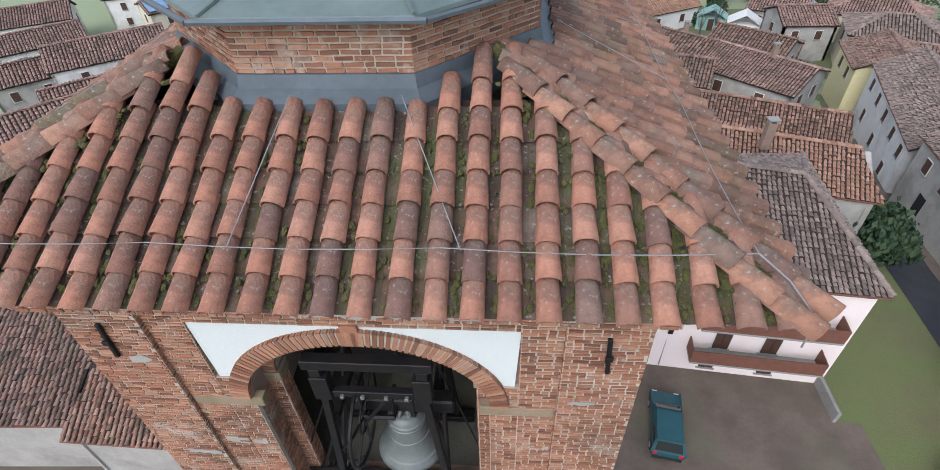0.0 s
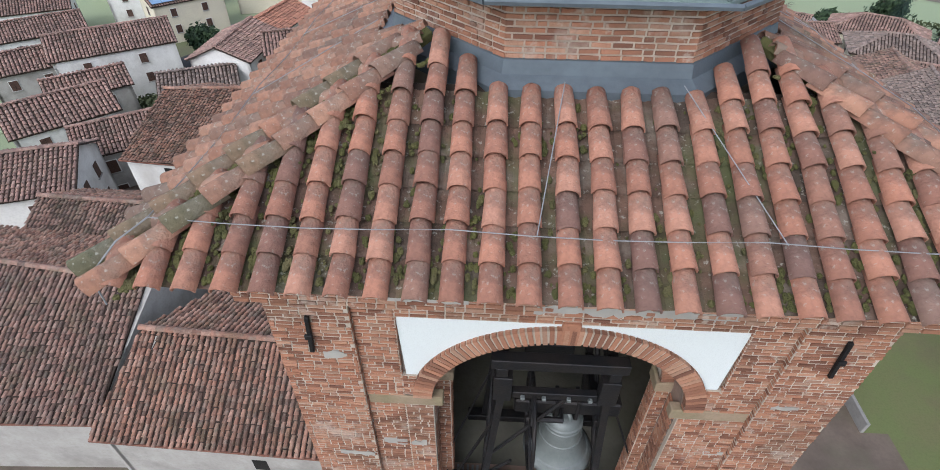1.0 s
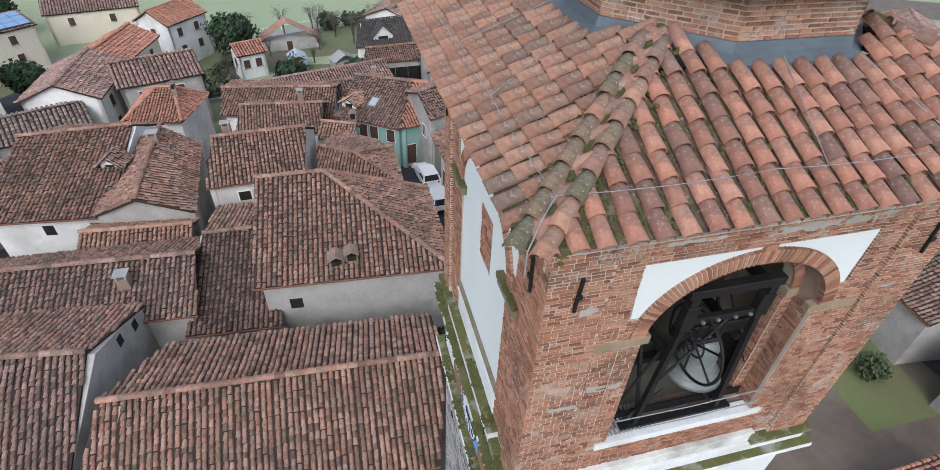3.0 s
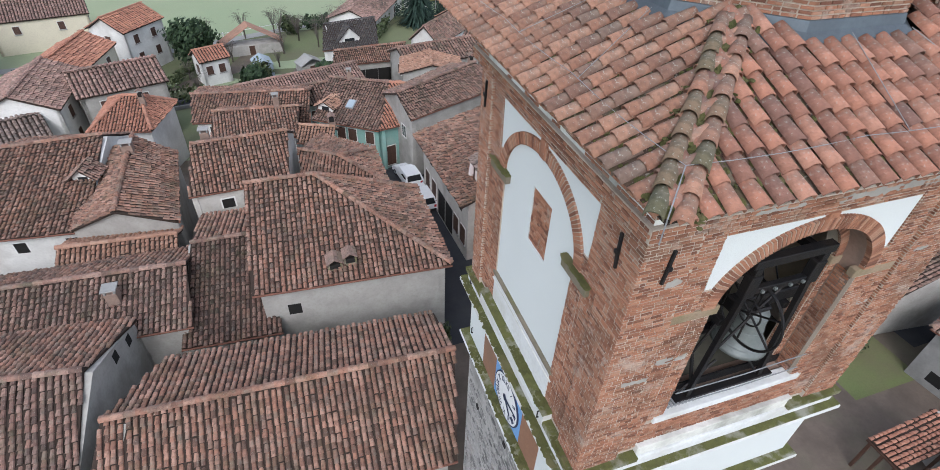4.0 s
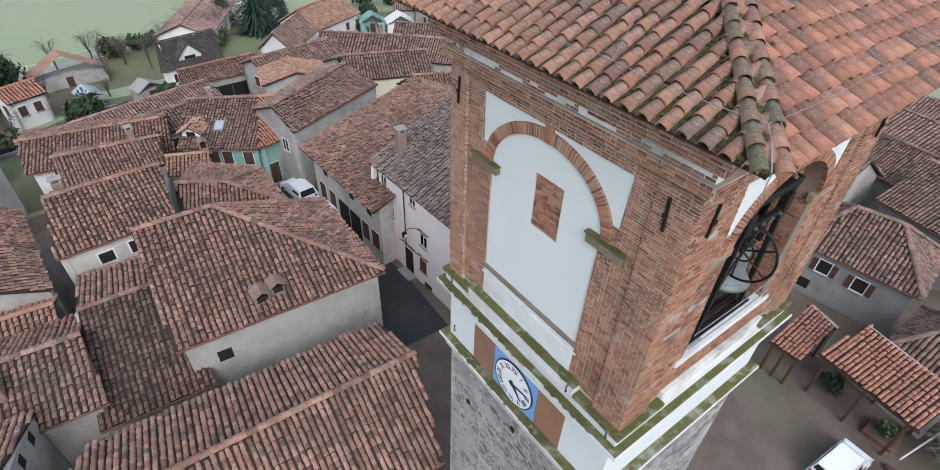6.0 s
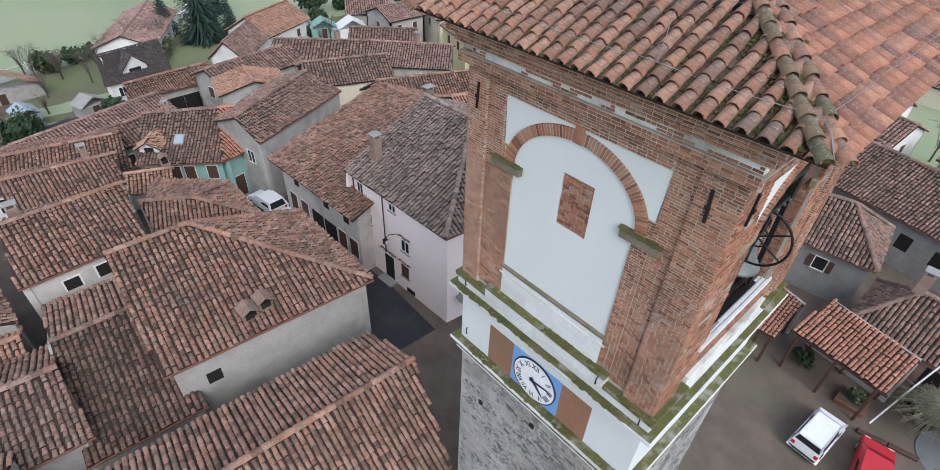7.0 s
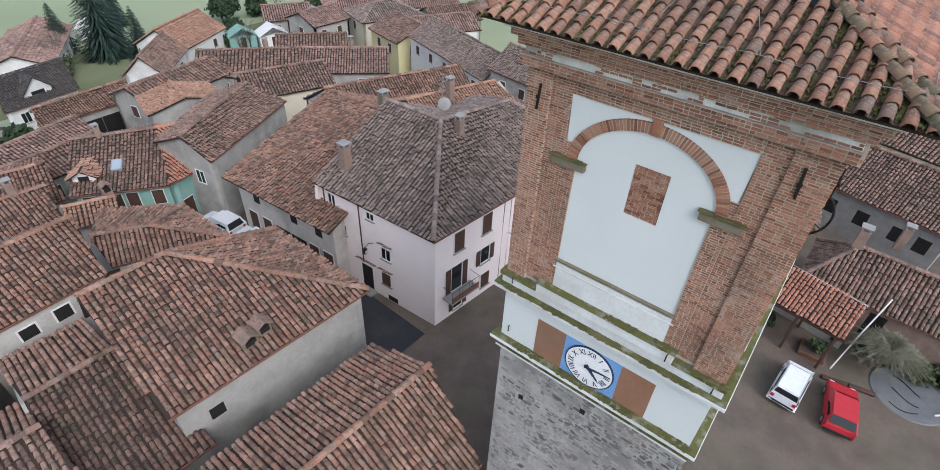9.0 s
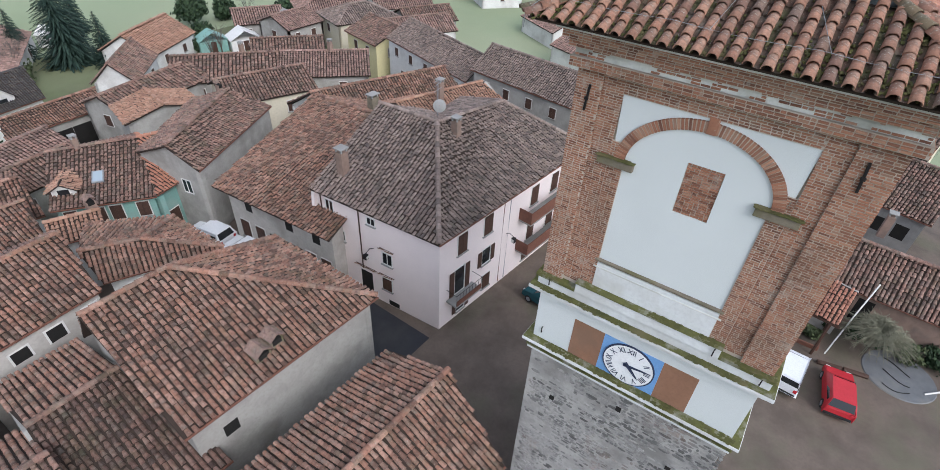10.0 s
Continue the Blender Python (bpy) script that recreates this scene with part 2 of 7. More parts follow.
def stone_mat():
    m, t, p = mat("rubble_stone_faces", 0.93)
    rnd = t.nodes.new("ShaderNodeNewGeometry").outputs["Random Per Island"]
    c = ramp(t, rnd, [(0, (0.10, 0.098, 0.095)), (0.4, (0.19, 0.188, 0.182)), (0.75, (0.26, 0.255, 0.245)), (1, (0.33, 0.32, 0.30))])
    c = mix(t, times(t, noise_fac(t, 1.3, 0.50, 0.62), 0.75), c, (0.37, 0.36, 0.345))
    c = mix(t, times(t, noise_fac(t, 9.0, 0.5, 0.66), 0.6), c, (0.12, 0.118, 0.11))
    c = mix(t, times(t, noise_fac(t, 0.45, 0.55, 0.68), 0.5), c, (0.30, 0.22, 0.185))
    t.links.new(c, p.inputs["Base Color"])
    bump(t, p, noise_fac(t, 26.0, 0.3, 0.7), 0.8, 0.02)
    return m


M_stones = stone_mat()


def leaf_mat(name, a, b):
    m, t, p = mat(name, 0.75)
    g = t.nodes.new("ShaderNodeNewGeometry")
    c = mix(t, g.outputs["Random Per Island"], a, b)
    t.links.new(c, p.inputs["Base Color"])
    return m


M_leaf_dark = leaf_mat("dark_foliage", (0.014, 0.03, 0.014), (0.04, 0.068, 0.028))
M_leaf_fir = leaf_mat("fir_foliage", (0.012, 0.028, 0.022), (0.035, 0.062, 0.045))
M_leaf_hedge = leaf_mat("hedge_foliage", (0.035, 0.05, 0.022), (0.085, 0.105, 0.045))


# ---- mesh helpers ----
def part(name, bm, material, parent=None, label="", smooth=False):
    """Links a bmesh as one mesh object, under a thing or a part."""
    me = bpy.data.meshes.new(name)
    bm.to_mesh(me)
    bm.free()
    me.materials.append(material)
    if smooth:
        me.shade_smooth()
    ob = new(name, me)
    if parent:
        ob.parent = parent
    if label:
        ob["label"] = label
    return ob


def raw(name, verts, faces, material, parent=None, label="", smooth=False):
    me = bpy.data.meshes.new(name)
    me.from_pydata(verts, [], faces)
    me.materials.append(material)
    if smooth:
        me.shade_smooth()
    ob = new(name, me)
    if parent:
        ob.parent = parent
    if label:
        ob["label"] = label
    return ob


def empty(name, m=None):
    ob = new(name)
    if m is not None:
        ob.matrix_world = m
    return ob


def box(bm, x0, x1, y0, y1, z0, z1, bevel=0.0, m=None):
    v = bmesh.ops.create_cube(bm, size=1.0)["verts"]
    bmesh.ops.transform(bm, matrix=Matrix.Translation(((x0 + x1) / 2, (y0 + y1) / 2, (z0 + z1) / 2)) @ Matrix.Diagonal((x1 - x0, y1 - y0, z1 - z0, 1)), verts=v)
    if bevel:
        e = list({e for q in v for e in q.link_edges})
        v = list({q for f in bmesh.ops.bevel(bm, geom=e, offset=bevel, segments=1, affect='EDGES')["faces"] for q in f.verts} | {q for q in v if q.is_valid})
    if m is not None:
        bmesh.ops.transform(bm, matrix=m, verts=v)
    return bm


def boxed(*a, **k):
    return box(bmesh.new(), *a, **k)


def prism(pts, depth, m=None):
    """A plate: the outline pts in x and y, from z = 0 to depth."""
    bm = bmesh.new()
    f = bm.faces.new([bm.verts.new((x, y, 0)) for x, y in pts])
    r = bmesh.ops.extrude_face_region(bm, geom=[f])
    bmesh.ops.translate(bm, vec=(0, 0, depth), verts=[g for g in r["geom"] if isinstance(g, bmesh.types.BMVert)])
    bmesh.ops.recalc_face_normals(bm, faces=bm.faces)
    if m is not None:
        bm.transform(m)
    return bm


def lathe(bm, profile, n=32, m=None):
    rings = [[bm.verts.new((r * math.cos(2 * math.pi * i / n), r * math.sin(2 * math.pi * i / n), z)) for i in range(n)] for r, z in profile]
    for a, b in zip(rings, rings[1:]):
        for i in range(n):
            bm.faces.new((a[i], a[(i + 1) % n], b[(i + 1) % n], b[i]))
    if m is not None:
        bm.transform(m)
    return bm


def tube(bm, pts, r, n=6, r2=None):
    """A round bar along pts, tapering to r2."""
    pts = [Vector(p) for p in pts]
    rings = []
    for i, p in enumerate(pts):
        d = (pts[min(i + 1, len(pts) - 1)] - pts[max(i - 1, 0)]).normalized()
        a = d.orthogonal().normalized()
        b = d.cross(a)
        q = r if r2 is None else r + (r2 - r) * i / (len(pts) - 1)
        rings.append([bm.verts.new(p + q * (math.cos(2 * math.pi * k / n) * a + math.sin(2 * math.pi * k / n) * b)) for k in range(n)])
    for a, b in zip(rings, rings[1:]):
        best = min(range(n), key=lambda s: (a[0].co - b[s].co).length)
        for k in range(n):
            bm.faces.new((a[k], a[(k + 1) % n], b[(k + 1 + best) % n], b[(k + best) % n]))
    bm.faces.new(rings[0][::-1])
    bm.faces.new(rings[-1])
    return bm


def frame_of(origin, across, up):
    """The pose with x along across, y along up and z out of them."""
    x = Vector(across).normalized()
    z = x.cross(Vector(up)).normalized()
    y = z.cross(x)
    m = Matrix((x, y, z)).transposed().to_4x4()
    m.translation = origin
    return m


# ---- the bell tower ----
ZT = 22.3            # top of the white spandrels
ZS = 20.66           # springing of the arches
ZI = 16.35           # foot of the wall layers
ZO = 17.35           # sill of the open arch
EAVE_Z, EAVE, PITCH = 23.78, 4.37, radians(25.5)
PANEL, STRIP, PIL = 3.50, 3.54, 3.62   # how far the wall's layers stand out from the axis
BACK, FRONT = 0.34, 0.18   # the north and south sides stand nearer to the axis
tower = tagged(empty("bell_tower"), "square brick bell tower with white arched panels and clay-tiled hip roof", "bell tower")
FACE0 = frame_of((0, 0, 0), (1, 0, 0), (0, 0, 1))


def face(k):
    return Matrix.Translation((0, -BACK if k == 2 else FRONT if k == 0 else 0, 0)) @ Matrix.Rotation(radians(-90 * k), 4, 'Z') @ FACE0


def side_u(k, s):
    """How far the face's edge lies from its middle line."""
    return PIL - (BACK if (k, s) in ((1, -1), (3, 1)) else FRONT if (k, s) in ((1, 1), (3, -1)) else 0)


def plate(outer, holes, z0, depth, m):
    bm = bmesh.new()
    for loop in (outer, *holes):
        vs = [bm.verts.new((x, y, z0)) for x, y in loop]
        for a, b in zip(vs, vs[1:] + vs[:1]):
            bm.edges.new((a, b))
    bmesh.ops.triangle_fill(bm, edges=bm.edges[:], use_beauty=True)
    r = bmesh.ops.extrude_face_region(bm, geom=bm.faces[:])
    bmesh.ops.translate(bm, vec=(0, 0, depth), verts=[g for g in r["geom"] if isinstance(g, bmesh.types.BMVert)])
    bmesh.ops.recalc_face_normals(bm, faces=bm.faces)
    bm.transform(m)
    return bm


def ellipse(a, b, n=24, t0=0.0, t1=math.pi):
    return [(a * math.cos(t0 + (t1 - t0) * i / n), ZS + b * math.sin(t0 + (t1 - t0) * i / n)) for i in range(n + 1)]


AI, BI, AO, BO = 1.70, 1.32, 1.98, 1.57
arch_in = ellipse(AI, BI)
opening = [(-AI, ZO), (AI, ZO)] + arch_in


def brick_rows(rects, skip=None, seed=1):
    """Bricks (u, z, out, length, height) laid in courses over the rectangles (u0, u1, z0, z1, out)."""
    rnd = random.Random(seed)
    out = []
    for u0, u1, z0, z1, o in rects:
        n = max(1, round((z1 - z0) / 0.064))
        h = (z1 - z0) / n
        for j in range(n):
            zc = z0 + (j + 0.5) * h
            u = u0 - (0.105 if j % 2 else 0.0) - rnd.random() * 0.03
            while u < u1 - 0.02:
                w = 0.212 if rnd.random() < 0.75 else 0.11
                a, b = max(u, u0), min(u + w, u1)
                if b - a > 0.05 and not (skip and skip((a + b) / 2, zc)):
                    out.append(((a + b) / 2, zc, o + rnd.uniform(-0.004, 0.009), b - a - 0.016, h - 0.0165))
                u += w
    return out


def joined_bricks(name, bricks, m, parent, label=""):
    v, f = [], []
    rnd = random.Random(5)
    for u, z, o, w, h in bricks:
        i = len(v)
        t = rnd.uniform(-0.003, 0.003)
        for d, q in ((-0.03, 0.0), (0.012, 0.004)):
            for su, sz in ((-1, -1), (1, -1), (1, 1), (-1, 1)):
                v.append(m @ Vector((u + su * (w / 2 - q), z + sz * (h / 2 - q) + t * su, o + d)))
        f += [(i + 4, i + 5, i + 6, i + 7), (i, i + 1, i + 5, i + 4), (i + 1, i + 2, i + 6, i + 5), (i + 2, i + 3, i + 7, i + 6), (i + 3, i, i + 4, i + 7)]
    ob = raw(name, v, f, M_brick_j, parent, label)
    ob["kind"] = "stuff"
    return ob


def brick_mesh(name, w, h, d=0.042):
    me = bpy.data.meshes.new(name)
    q = 0.004
    v = [(su * (w / 2 - (q if o else 0)), sz * (h / 2 - (q if o else 0)), o * d) for o in (0, 1) for su, sz in ((-1, -1), (1, -1), (1, 1), (-1, 1))]
    me.from_pydata(v, [], [(4, 5, 6, 7), (0, 1, 5, 4), (1, 2, 6, 5), (2, 3, 7, 6), (3, 0, 4, 7)])
    me.materials.append(M_brick)
    return me


# shaft below the belfry, of rough stone, and the belfry's four walls
part("stone_shaft", boxed(-3.56, 3.56, -3.56 + FRONT, 3.56 - BACK, -1.0, 12.72, bevel=0.03), M_stone, tower, "rough grey stone lower shaft")
part("floor_slab", boxed(-3.3, 3.3, -3.3 + FRONT, 3.3 - BACK, ZI - 0.35, ZO - 0.05), M_dusty, tower)
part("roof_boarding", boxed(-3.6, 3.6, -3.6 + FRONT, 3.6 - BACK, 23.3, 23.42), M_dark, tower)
walls = []
for k in range(4):
    m = face(k)
    hole = [opening] if k == 0 else []
    u0 = u1 = PANEL - 0.001 if k % 2 == 0 else PANEL - 0.70
    if k == 1:
        u0, u1 = u0 - BACK, u1 - FRONT
    if k == 3:
        u0, u1 = u0 - FRONT, u1 - BACK
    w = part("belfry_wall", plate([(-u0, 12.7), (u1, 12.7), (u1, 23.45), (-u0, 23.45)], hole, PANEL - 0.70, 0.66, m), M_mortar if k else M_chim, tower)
    walls.append(w)

# corner pilasters
for sx in (-1, 1):
    for sy in (-1, 1):
        a, b = sorted((sx * 2.62, sx * (PIL - 0.010)))
        c, d = sorted((sy * 2.62, sy * (PIL - 0.010 - (BACK if sy > 0 else FRONT))))
        part("corner_pilaster", boxed(a, b, c, d, ZI - 0.5, 22.74), M_mortar, tower)


def spandrel(side):
    pts = [(side * x, z) for x, z in ellipse(AO, BO, 14, 0, math.pi / 2) if z > ZS + 0.32]
    return pts + [(side * 0.02, ZT), (side * 2.10, ZT), (side * 2.04, ZS + 0.42)]


NICHE = (0.17, 0.42, 19.78, 21.15)
for k in range(4):
    m = face(k)
    w = walls[k]
    # the plain backing of each layer
    for s in (-1, 1):
        a, b = sorted((s * 2.10, s * 2.62))
        part("wall_strip", boxed(a, b, ZI - 0.4, 22.74, PANEL - 0.05, STRIP - 0.009, m=m), M_mortar, w)
        a, b = sorted((s * AI, s * 2.10))
        part("jamb_pier", boxed(a, b, ZO if k == 0 else ZI, ZS, PANEL - 0.05, PANEL + 0.031, m=m), M_mortar, w)
        a, b = sorted((s * 1.90, s * 2.10))
        part("spandrel_foot", boxed(a, b, ZS, ZS + 0.46, PANEL - 0.05, PANEL + 0.022, m=m), M_mortar, w)
        part("spandrel", plate(spandrel(s), [], PANEL - 0.04, 0.045, m), M_white, w, "white rendered spandrel")
        a, b = sorted((s * 1.42, s * 2.36))
        if k == 0:
            a, b = sorted((s * 1.56, s * 2.60))
        part("impost", boxed(a, b, ZS - 0.20, ZS, PANEL - 0.1, PIL + 0.01 if k else STRIP + 0.012, bevel=0.012, m=m), M_impost if k else M_tan, w, "weathered brown impost stone")
        a, b = sorted((s * 1.40, s * 2.38))
        if k:
            part("impost_moss", boxed(a, b, ZS + 0.002, ZS + 0.03, PANEL - 0.02, PIL + 0.02, bevel=0.01, m=m), M_mossy, w)
    part("frieze", boxed(-2.098, 2.098, ZT, 22.74, PANEL - 0.05, STRIP - 0.009, m=m), M_mortar, w)
    if k == 0:
        part("apron", boxed(-2.1, 2.1, ZI, ZO - 0.03, PANEL - 0.04, PANEL + 0.03, m=m), M_mortar, w, "worn brick apron")
    if k:
        hole = [(NICHE[0] - NICHE[1], NICHE[2]), (NICHE[0] + NICHE[1], NICHE[2]), (NICHE[0] + NICHE[1], NICHE[3]), (NICHE[0] - NICHE[1], NICHE[3])]
        part("arched_panel", plate([(-AI, 17.5), (AI, 17.5)] + arch_in, [hole], PANEL - 0.09, 0.09, m), M_white, w, "smooth white rendered panel")
        part("sill", boxed(-1.78, 1.78, 17.44, 17.52, PANEL - 0.04, PANEL + 0.09, bevel=0.01, m=m), M_impost, w, "weathered grey-brown sill")
        part("apron_line", boxed(-1.80, 1.80, 17.20, 17.235, PANEL - 0.04, PANEL + 0.075, bevel=0.006, m=m), M_ledge, w)
        part("apron", boxed(-1.70, 1.70, ZI, 17.40, PANEL - 0.04, PANEL + 0.06, m=m), M_apron, w, "flaking white apron")
    # the arch's bricks on edge
    n = 68
    for i in range(n):
        t = math.pi * (i + 0.5) / n
        c, s_ = math.cos(t), math.sin(t)
        p = Vector(((AI + AO) / 2 * c, ZS + (BI + BO) / 2 * s_))
        d = Vector(((AO - AI) * c, (BO - BI) * s_))
        tang = Vector((-AI * s_, BI * c)).normalized()
        radial = Vector((tang.y, -tang.x))
        arc = 0.5 * (AI + AO) * math.pi * 0.90 / n
        if i == 0:
            vm = brick_mesh("voussoir", arc * 0.84, 0.27, 0.155 if k == 0 else 0.14)
        if k > 1:
            continue
        o = new("arch_brick", vm)
        o.parent = w
        o.matrix_basis = m @ Matrix(((tang.x, radial.x, 0, p.x), (tang.y, radial.y, 0, p.y), (0, 0, 1, PANEL - 0.08), (0, 0, 0, 1)))
    part("arch_ring", plate(ellipse(AI + 0.012, BI + 0.012) + ellipse(AO - 0.012, BO - 0.012)[::-1], [], PANEL - 0.05, 0.113 if k == 0 else 0.098, m), M_mortar, w)
    part("keystone", boxed(-0.11, 0.11, ZS + BI - 0.02, ZT + 0.05, PANEL, STRIP + 0.035, bevel=0.01, m=m), M_brick_j, w)

# the open arch's inner order, set back in the wall
AJ, BJ, D0, D1 = AI - 0.20, BI - 0.19, PANEL - 0.70, PANEL - 0.40
inner = part("inner_arch", plate(ellipse(AI + 0.01, BI + 0.01) + ellipse(AJ + 0.015, BJ + 0.015)[::-1], [], D0, D1 - D0 - 0.012, face(0)), M_mortar, walls[0], "recessed inner brick arch")
vm = brick_mesh("inner_voussoir", 0.5 * (AI + AJ) * math.pi * 0.90 / 60 * 0.82, 0.19, 0.06)
for i in range(60):
    t = math.pi * (i + 0.5) / 60
    tang = Vector((-AJ * math.sin(t), BJ * math.cos(t))).normalized()
    o = new("arch_brick", vm)
    o.parent = inner
    o.matrix_basis = face(0) @ Matrix(((tang.x, tang.y, 0, (AI + AJ) / 2 * math.cos(t)), (tang.y, -tang.x, 0, ZS + (BI + BJ) / 2 * math.sin(t)), (0, 0, 1, D1 - 0.055), (0, 0, 0, 1)))
for s in (-1, 1):
    a, b = sorted((s * AJ, s * (AI + 0.01)))
    part("inner_jamb", boxed(a, b, ZO, ZS, D0, D1 - 0.012, m=face(0)), M_mortar, walls[0])
    a, b = sorted((s * (AJ - 0.05), s * (AI + 0.01)))
    part("inner_impost", boxed(a, b, ZS - 0.2, ZS, D0, D1 + 0.03, bevel=0.012, m=face(0)), M_tan, walls[0])

# smears of old mortar left on the brick face
def smear(u0, u1, z0, z1, o, seed, name="mortar_patch"):
    rnd = random.Random(seed)
    n = max(5, int((u1 - u0) / 0.07))
    low = [(u0 + (u1 - u0) * i / n, z0 + (z1 - z0) * rnd.uniform(0.0, 0.38) * (1 if 0 < i < n else 1.2)) for i in range(n + 1)]
    high = [(u0 + (u1 - u0) * i / n, z1 - (z1 - z0) * rnd.uniform(0.0, 0.38) * (1 if 0 < i < n else 1.2)) for i in range(n + 1)]
    part(name, plate(low + high[::-1], [], o - 0.03, 0.038, face(0)), M_plaster, walls[0], "grey smear of old mortar")


for i, (u0, u1, z0, z1, o) in enumerate(((-0.5, 1.68, 22.765, 22.97, 3.81), (-2.1, -1.2, 22.86, 22.97, 3.81), (-3.04, -2.74, 21.5, 21.76, PIL), (-2.5, -2.14, 19.3, 19.52, STRIP),
                                         (-2.08, -1.84, 19.3, 19.5, PANEL + 0.04), (-3.2, -2.66, 19.05, 19.2, PIL), (2.75, 3.1, 20.9, 21.0, PIL), (2.3, 2.58, 19.5, 19.62, STRIP))):
    smear(u0, u1, z0, z1, o, 90 + i)

# stepped brick cornice
for i, (z0, z1, o) in enumerate(((22.74, 22.98, 3.80), (22.98, 23.2, 3.72), (23.2, 23.42, 3.86), (23.42, 23.62, 3.99), (23.62, 23.77, 4.12))):
    bm = bmesh.new()
    box(bm, -o, o, -o + FRONT, o - BACK, z0, z1, bevel=0.006)
    part("cornice_course", bm, M_ledge if i in (1, 4) else M_mortar, tower)

# lower cornices with moss, and the white band that bears the clock
bm = boxed(-3.58, 3.58, -3.58 + FRONT, 3.58 - BACK, 13.30, 15.45)
part("white_band", bm, M_white, tower, "white rendered band below the belfry")
for z0, z1, o, mat_ in ((15.45, 15.62, 3.74, M_apron), (15.62, 15.74, 3.90, M_apron), (15.745, 15.79, 3.88, M_mossy), (15.79, 16.12, 3.70, M_apron),
                        (12.72, 12.86, 3.70, M_apron), (12.86, 13.16, 3.64, M_apron), (13.16, 13.28, 3.86, M_apron), (13.282, 13.32, 3.84, M_mossy), (12.862, 12.9, 3.74, M_mossy)):
    part("cornice_moulding", boxed(-o, o, -o + FRONT, o - BACK, z0, z1, bevel=0.012), mat_, tower)
for k in range(4):
    m = face(k)
    part("ledge", boxed(-2.12, 2.12, 16.12, 16.46, PANEL - 0.3, 3.76 if k else 3.64, bevel=0.012, m=m), M_apron if k else M_ledge, walls[k])
    part("ledge_moss", boxed(-2.14, 2.14, 16.462, 16.51, PANEL - 0.2, 3.80 if k else 3.67, bevel=0.012, m=m), M_mossy if k else M_ledge, walls[k], "weathered top of the ledge")
    for s in (-1, 1):
        a, b = sorted((s * 2.12, s * (side_u(k, s) + 0.15)))
        if k % 2:
            q = PANEL - 0.31 - PIL + side_u(k, s)
            a, b = max(a, -q), min(b, q)
        part("pilaster_base", boxed(a, b, 16.10, 16.24, PANEL - 0.3, 3.76, bevel=0.012, m=m), M_mossy, walls[k], "mossy pilaster base")


# ---- clock on the white band of one side ----
def clock(m, cu, cz):
    c = tagged(empty("tower_clock"), "white round tower clock with black Roman numerals on blue square", "clock")
    o = 3.582
    part("backboard", boxed(cu - 0.93, cu + 0.93, cz - 0.79, cz + 0.79, o, o + 0.014, m=m), M_blue, c, "blue painted square")
    for s in (-1, 1):
        a, b = sorted((cu + s * 0.934, cu + s * 1.95))
        part("side_board", boxed(a, b, cz - 0.79, cz + 0.79, o, o + 0.010, m=m), M_terra, c, "orange-brown painted panel")
    R = 0.80
    bm = bmesh.new()
    lathe(bm, [(0.001, 0.04), (R, 0.04), (R + 0.015, 0.03), (R + 0.015, 0)], 48, m @ Matrix.Translation((cu, cz, o + 0.016)))
    dial = part("dial", bm, M_dial, c, "white dial")
    bm = bmesh.new()
    lathe(bm, [(R - 0.02, 0.044), (R + 0.02, 0.044), (R + 0.02, 0.0)], 48, m @ Matrix.Translation((cu, cz, o + 0.016)))
    part("dial_ring", bm, M_ink, c, "dark ring")
    for i, txt in enumerate(("XII", "I", "II", "III", "IIII", "V", "VI", "VII", "VIII", "IX", "X", "XI")):
        cv = bpy.data.curves.new("numeral", 'FONT')
        cv.body, cv.size, cv.align_x, cv.align_y, cv.extrude = txt, 0.29, 'CENTER', 'CENTER', 0.004
        t = radians(-30 * i)
        ob = new("numeral", cv)
        ob.parent = dial
        ob.matrix_basis = m @ Matrix.Translation((cu - 0.60 * math.sin(t), cz + 0.60 * math.cos(t), o + 0.064)) @ Matrix.Rotation(t, 4, 'Z') @ Matrix.Diagonal((0.8, 1, 1, 1))
        cv.materials.append(M_ink)
    for ang, ln, wd in ((-82, 0.72, 0.055), (-134, 0.58, 0.07)):
        q = m @ Matrix.Translation((cu, cz, o + 0.075)) @ Matrix.Rotation(radians(ang), 4, 'Z')
        part("clock_pointer", prism([(-wd, -0.14), (wd, -0.14), (wd * 0.5, ln * 0.7), (0, ln), (-wd * 0.5, ln * 0.7)], 0.012, q), M_ink, c)
    bm = bmesh.new()
    lathe(bm, [(0.001, 0.03), (0.05, 0.03), (0.05, 0)], 16, m @ Matrix.Translation((cu, cz, o + 0.08)))
    part("hub", bm, M_ink, c)
    return c


clock(face(1), 0.02, 14.12)

# iron wall anchors
for k in (0, 1):
    for s in (-1, 1):
        AU = 3.14 if side_u(k, s) == PIL else 2.92
        a = tagged(empty("wall_anchor"), "rusty black iron wall anchor on brick pilaster", "wall anchor", "wall anchors")
        part("anchor_bar", boxed(AU * s - 0.028, AU * s + 0.028, 21.70, 22.36, PIL + 0.002, PIL + 0.05, bevel=0.008, m=face(k) @ Matrix.Translation((s * AU, 22, 0)) @ Matrix.Rotation(radians(4 * s), 4, 'Z') @ Matrix.Translation((-s * AU, -22, 0))), M_iron, a)
        part("anchor_wedge", boxed(s * AU - 0.05, s * AU + 0.05, 21.98, 22.06, PIL + 0.04, PIL + 0.08, bevel=0.008, m=face(k)), M_iron, a)

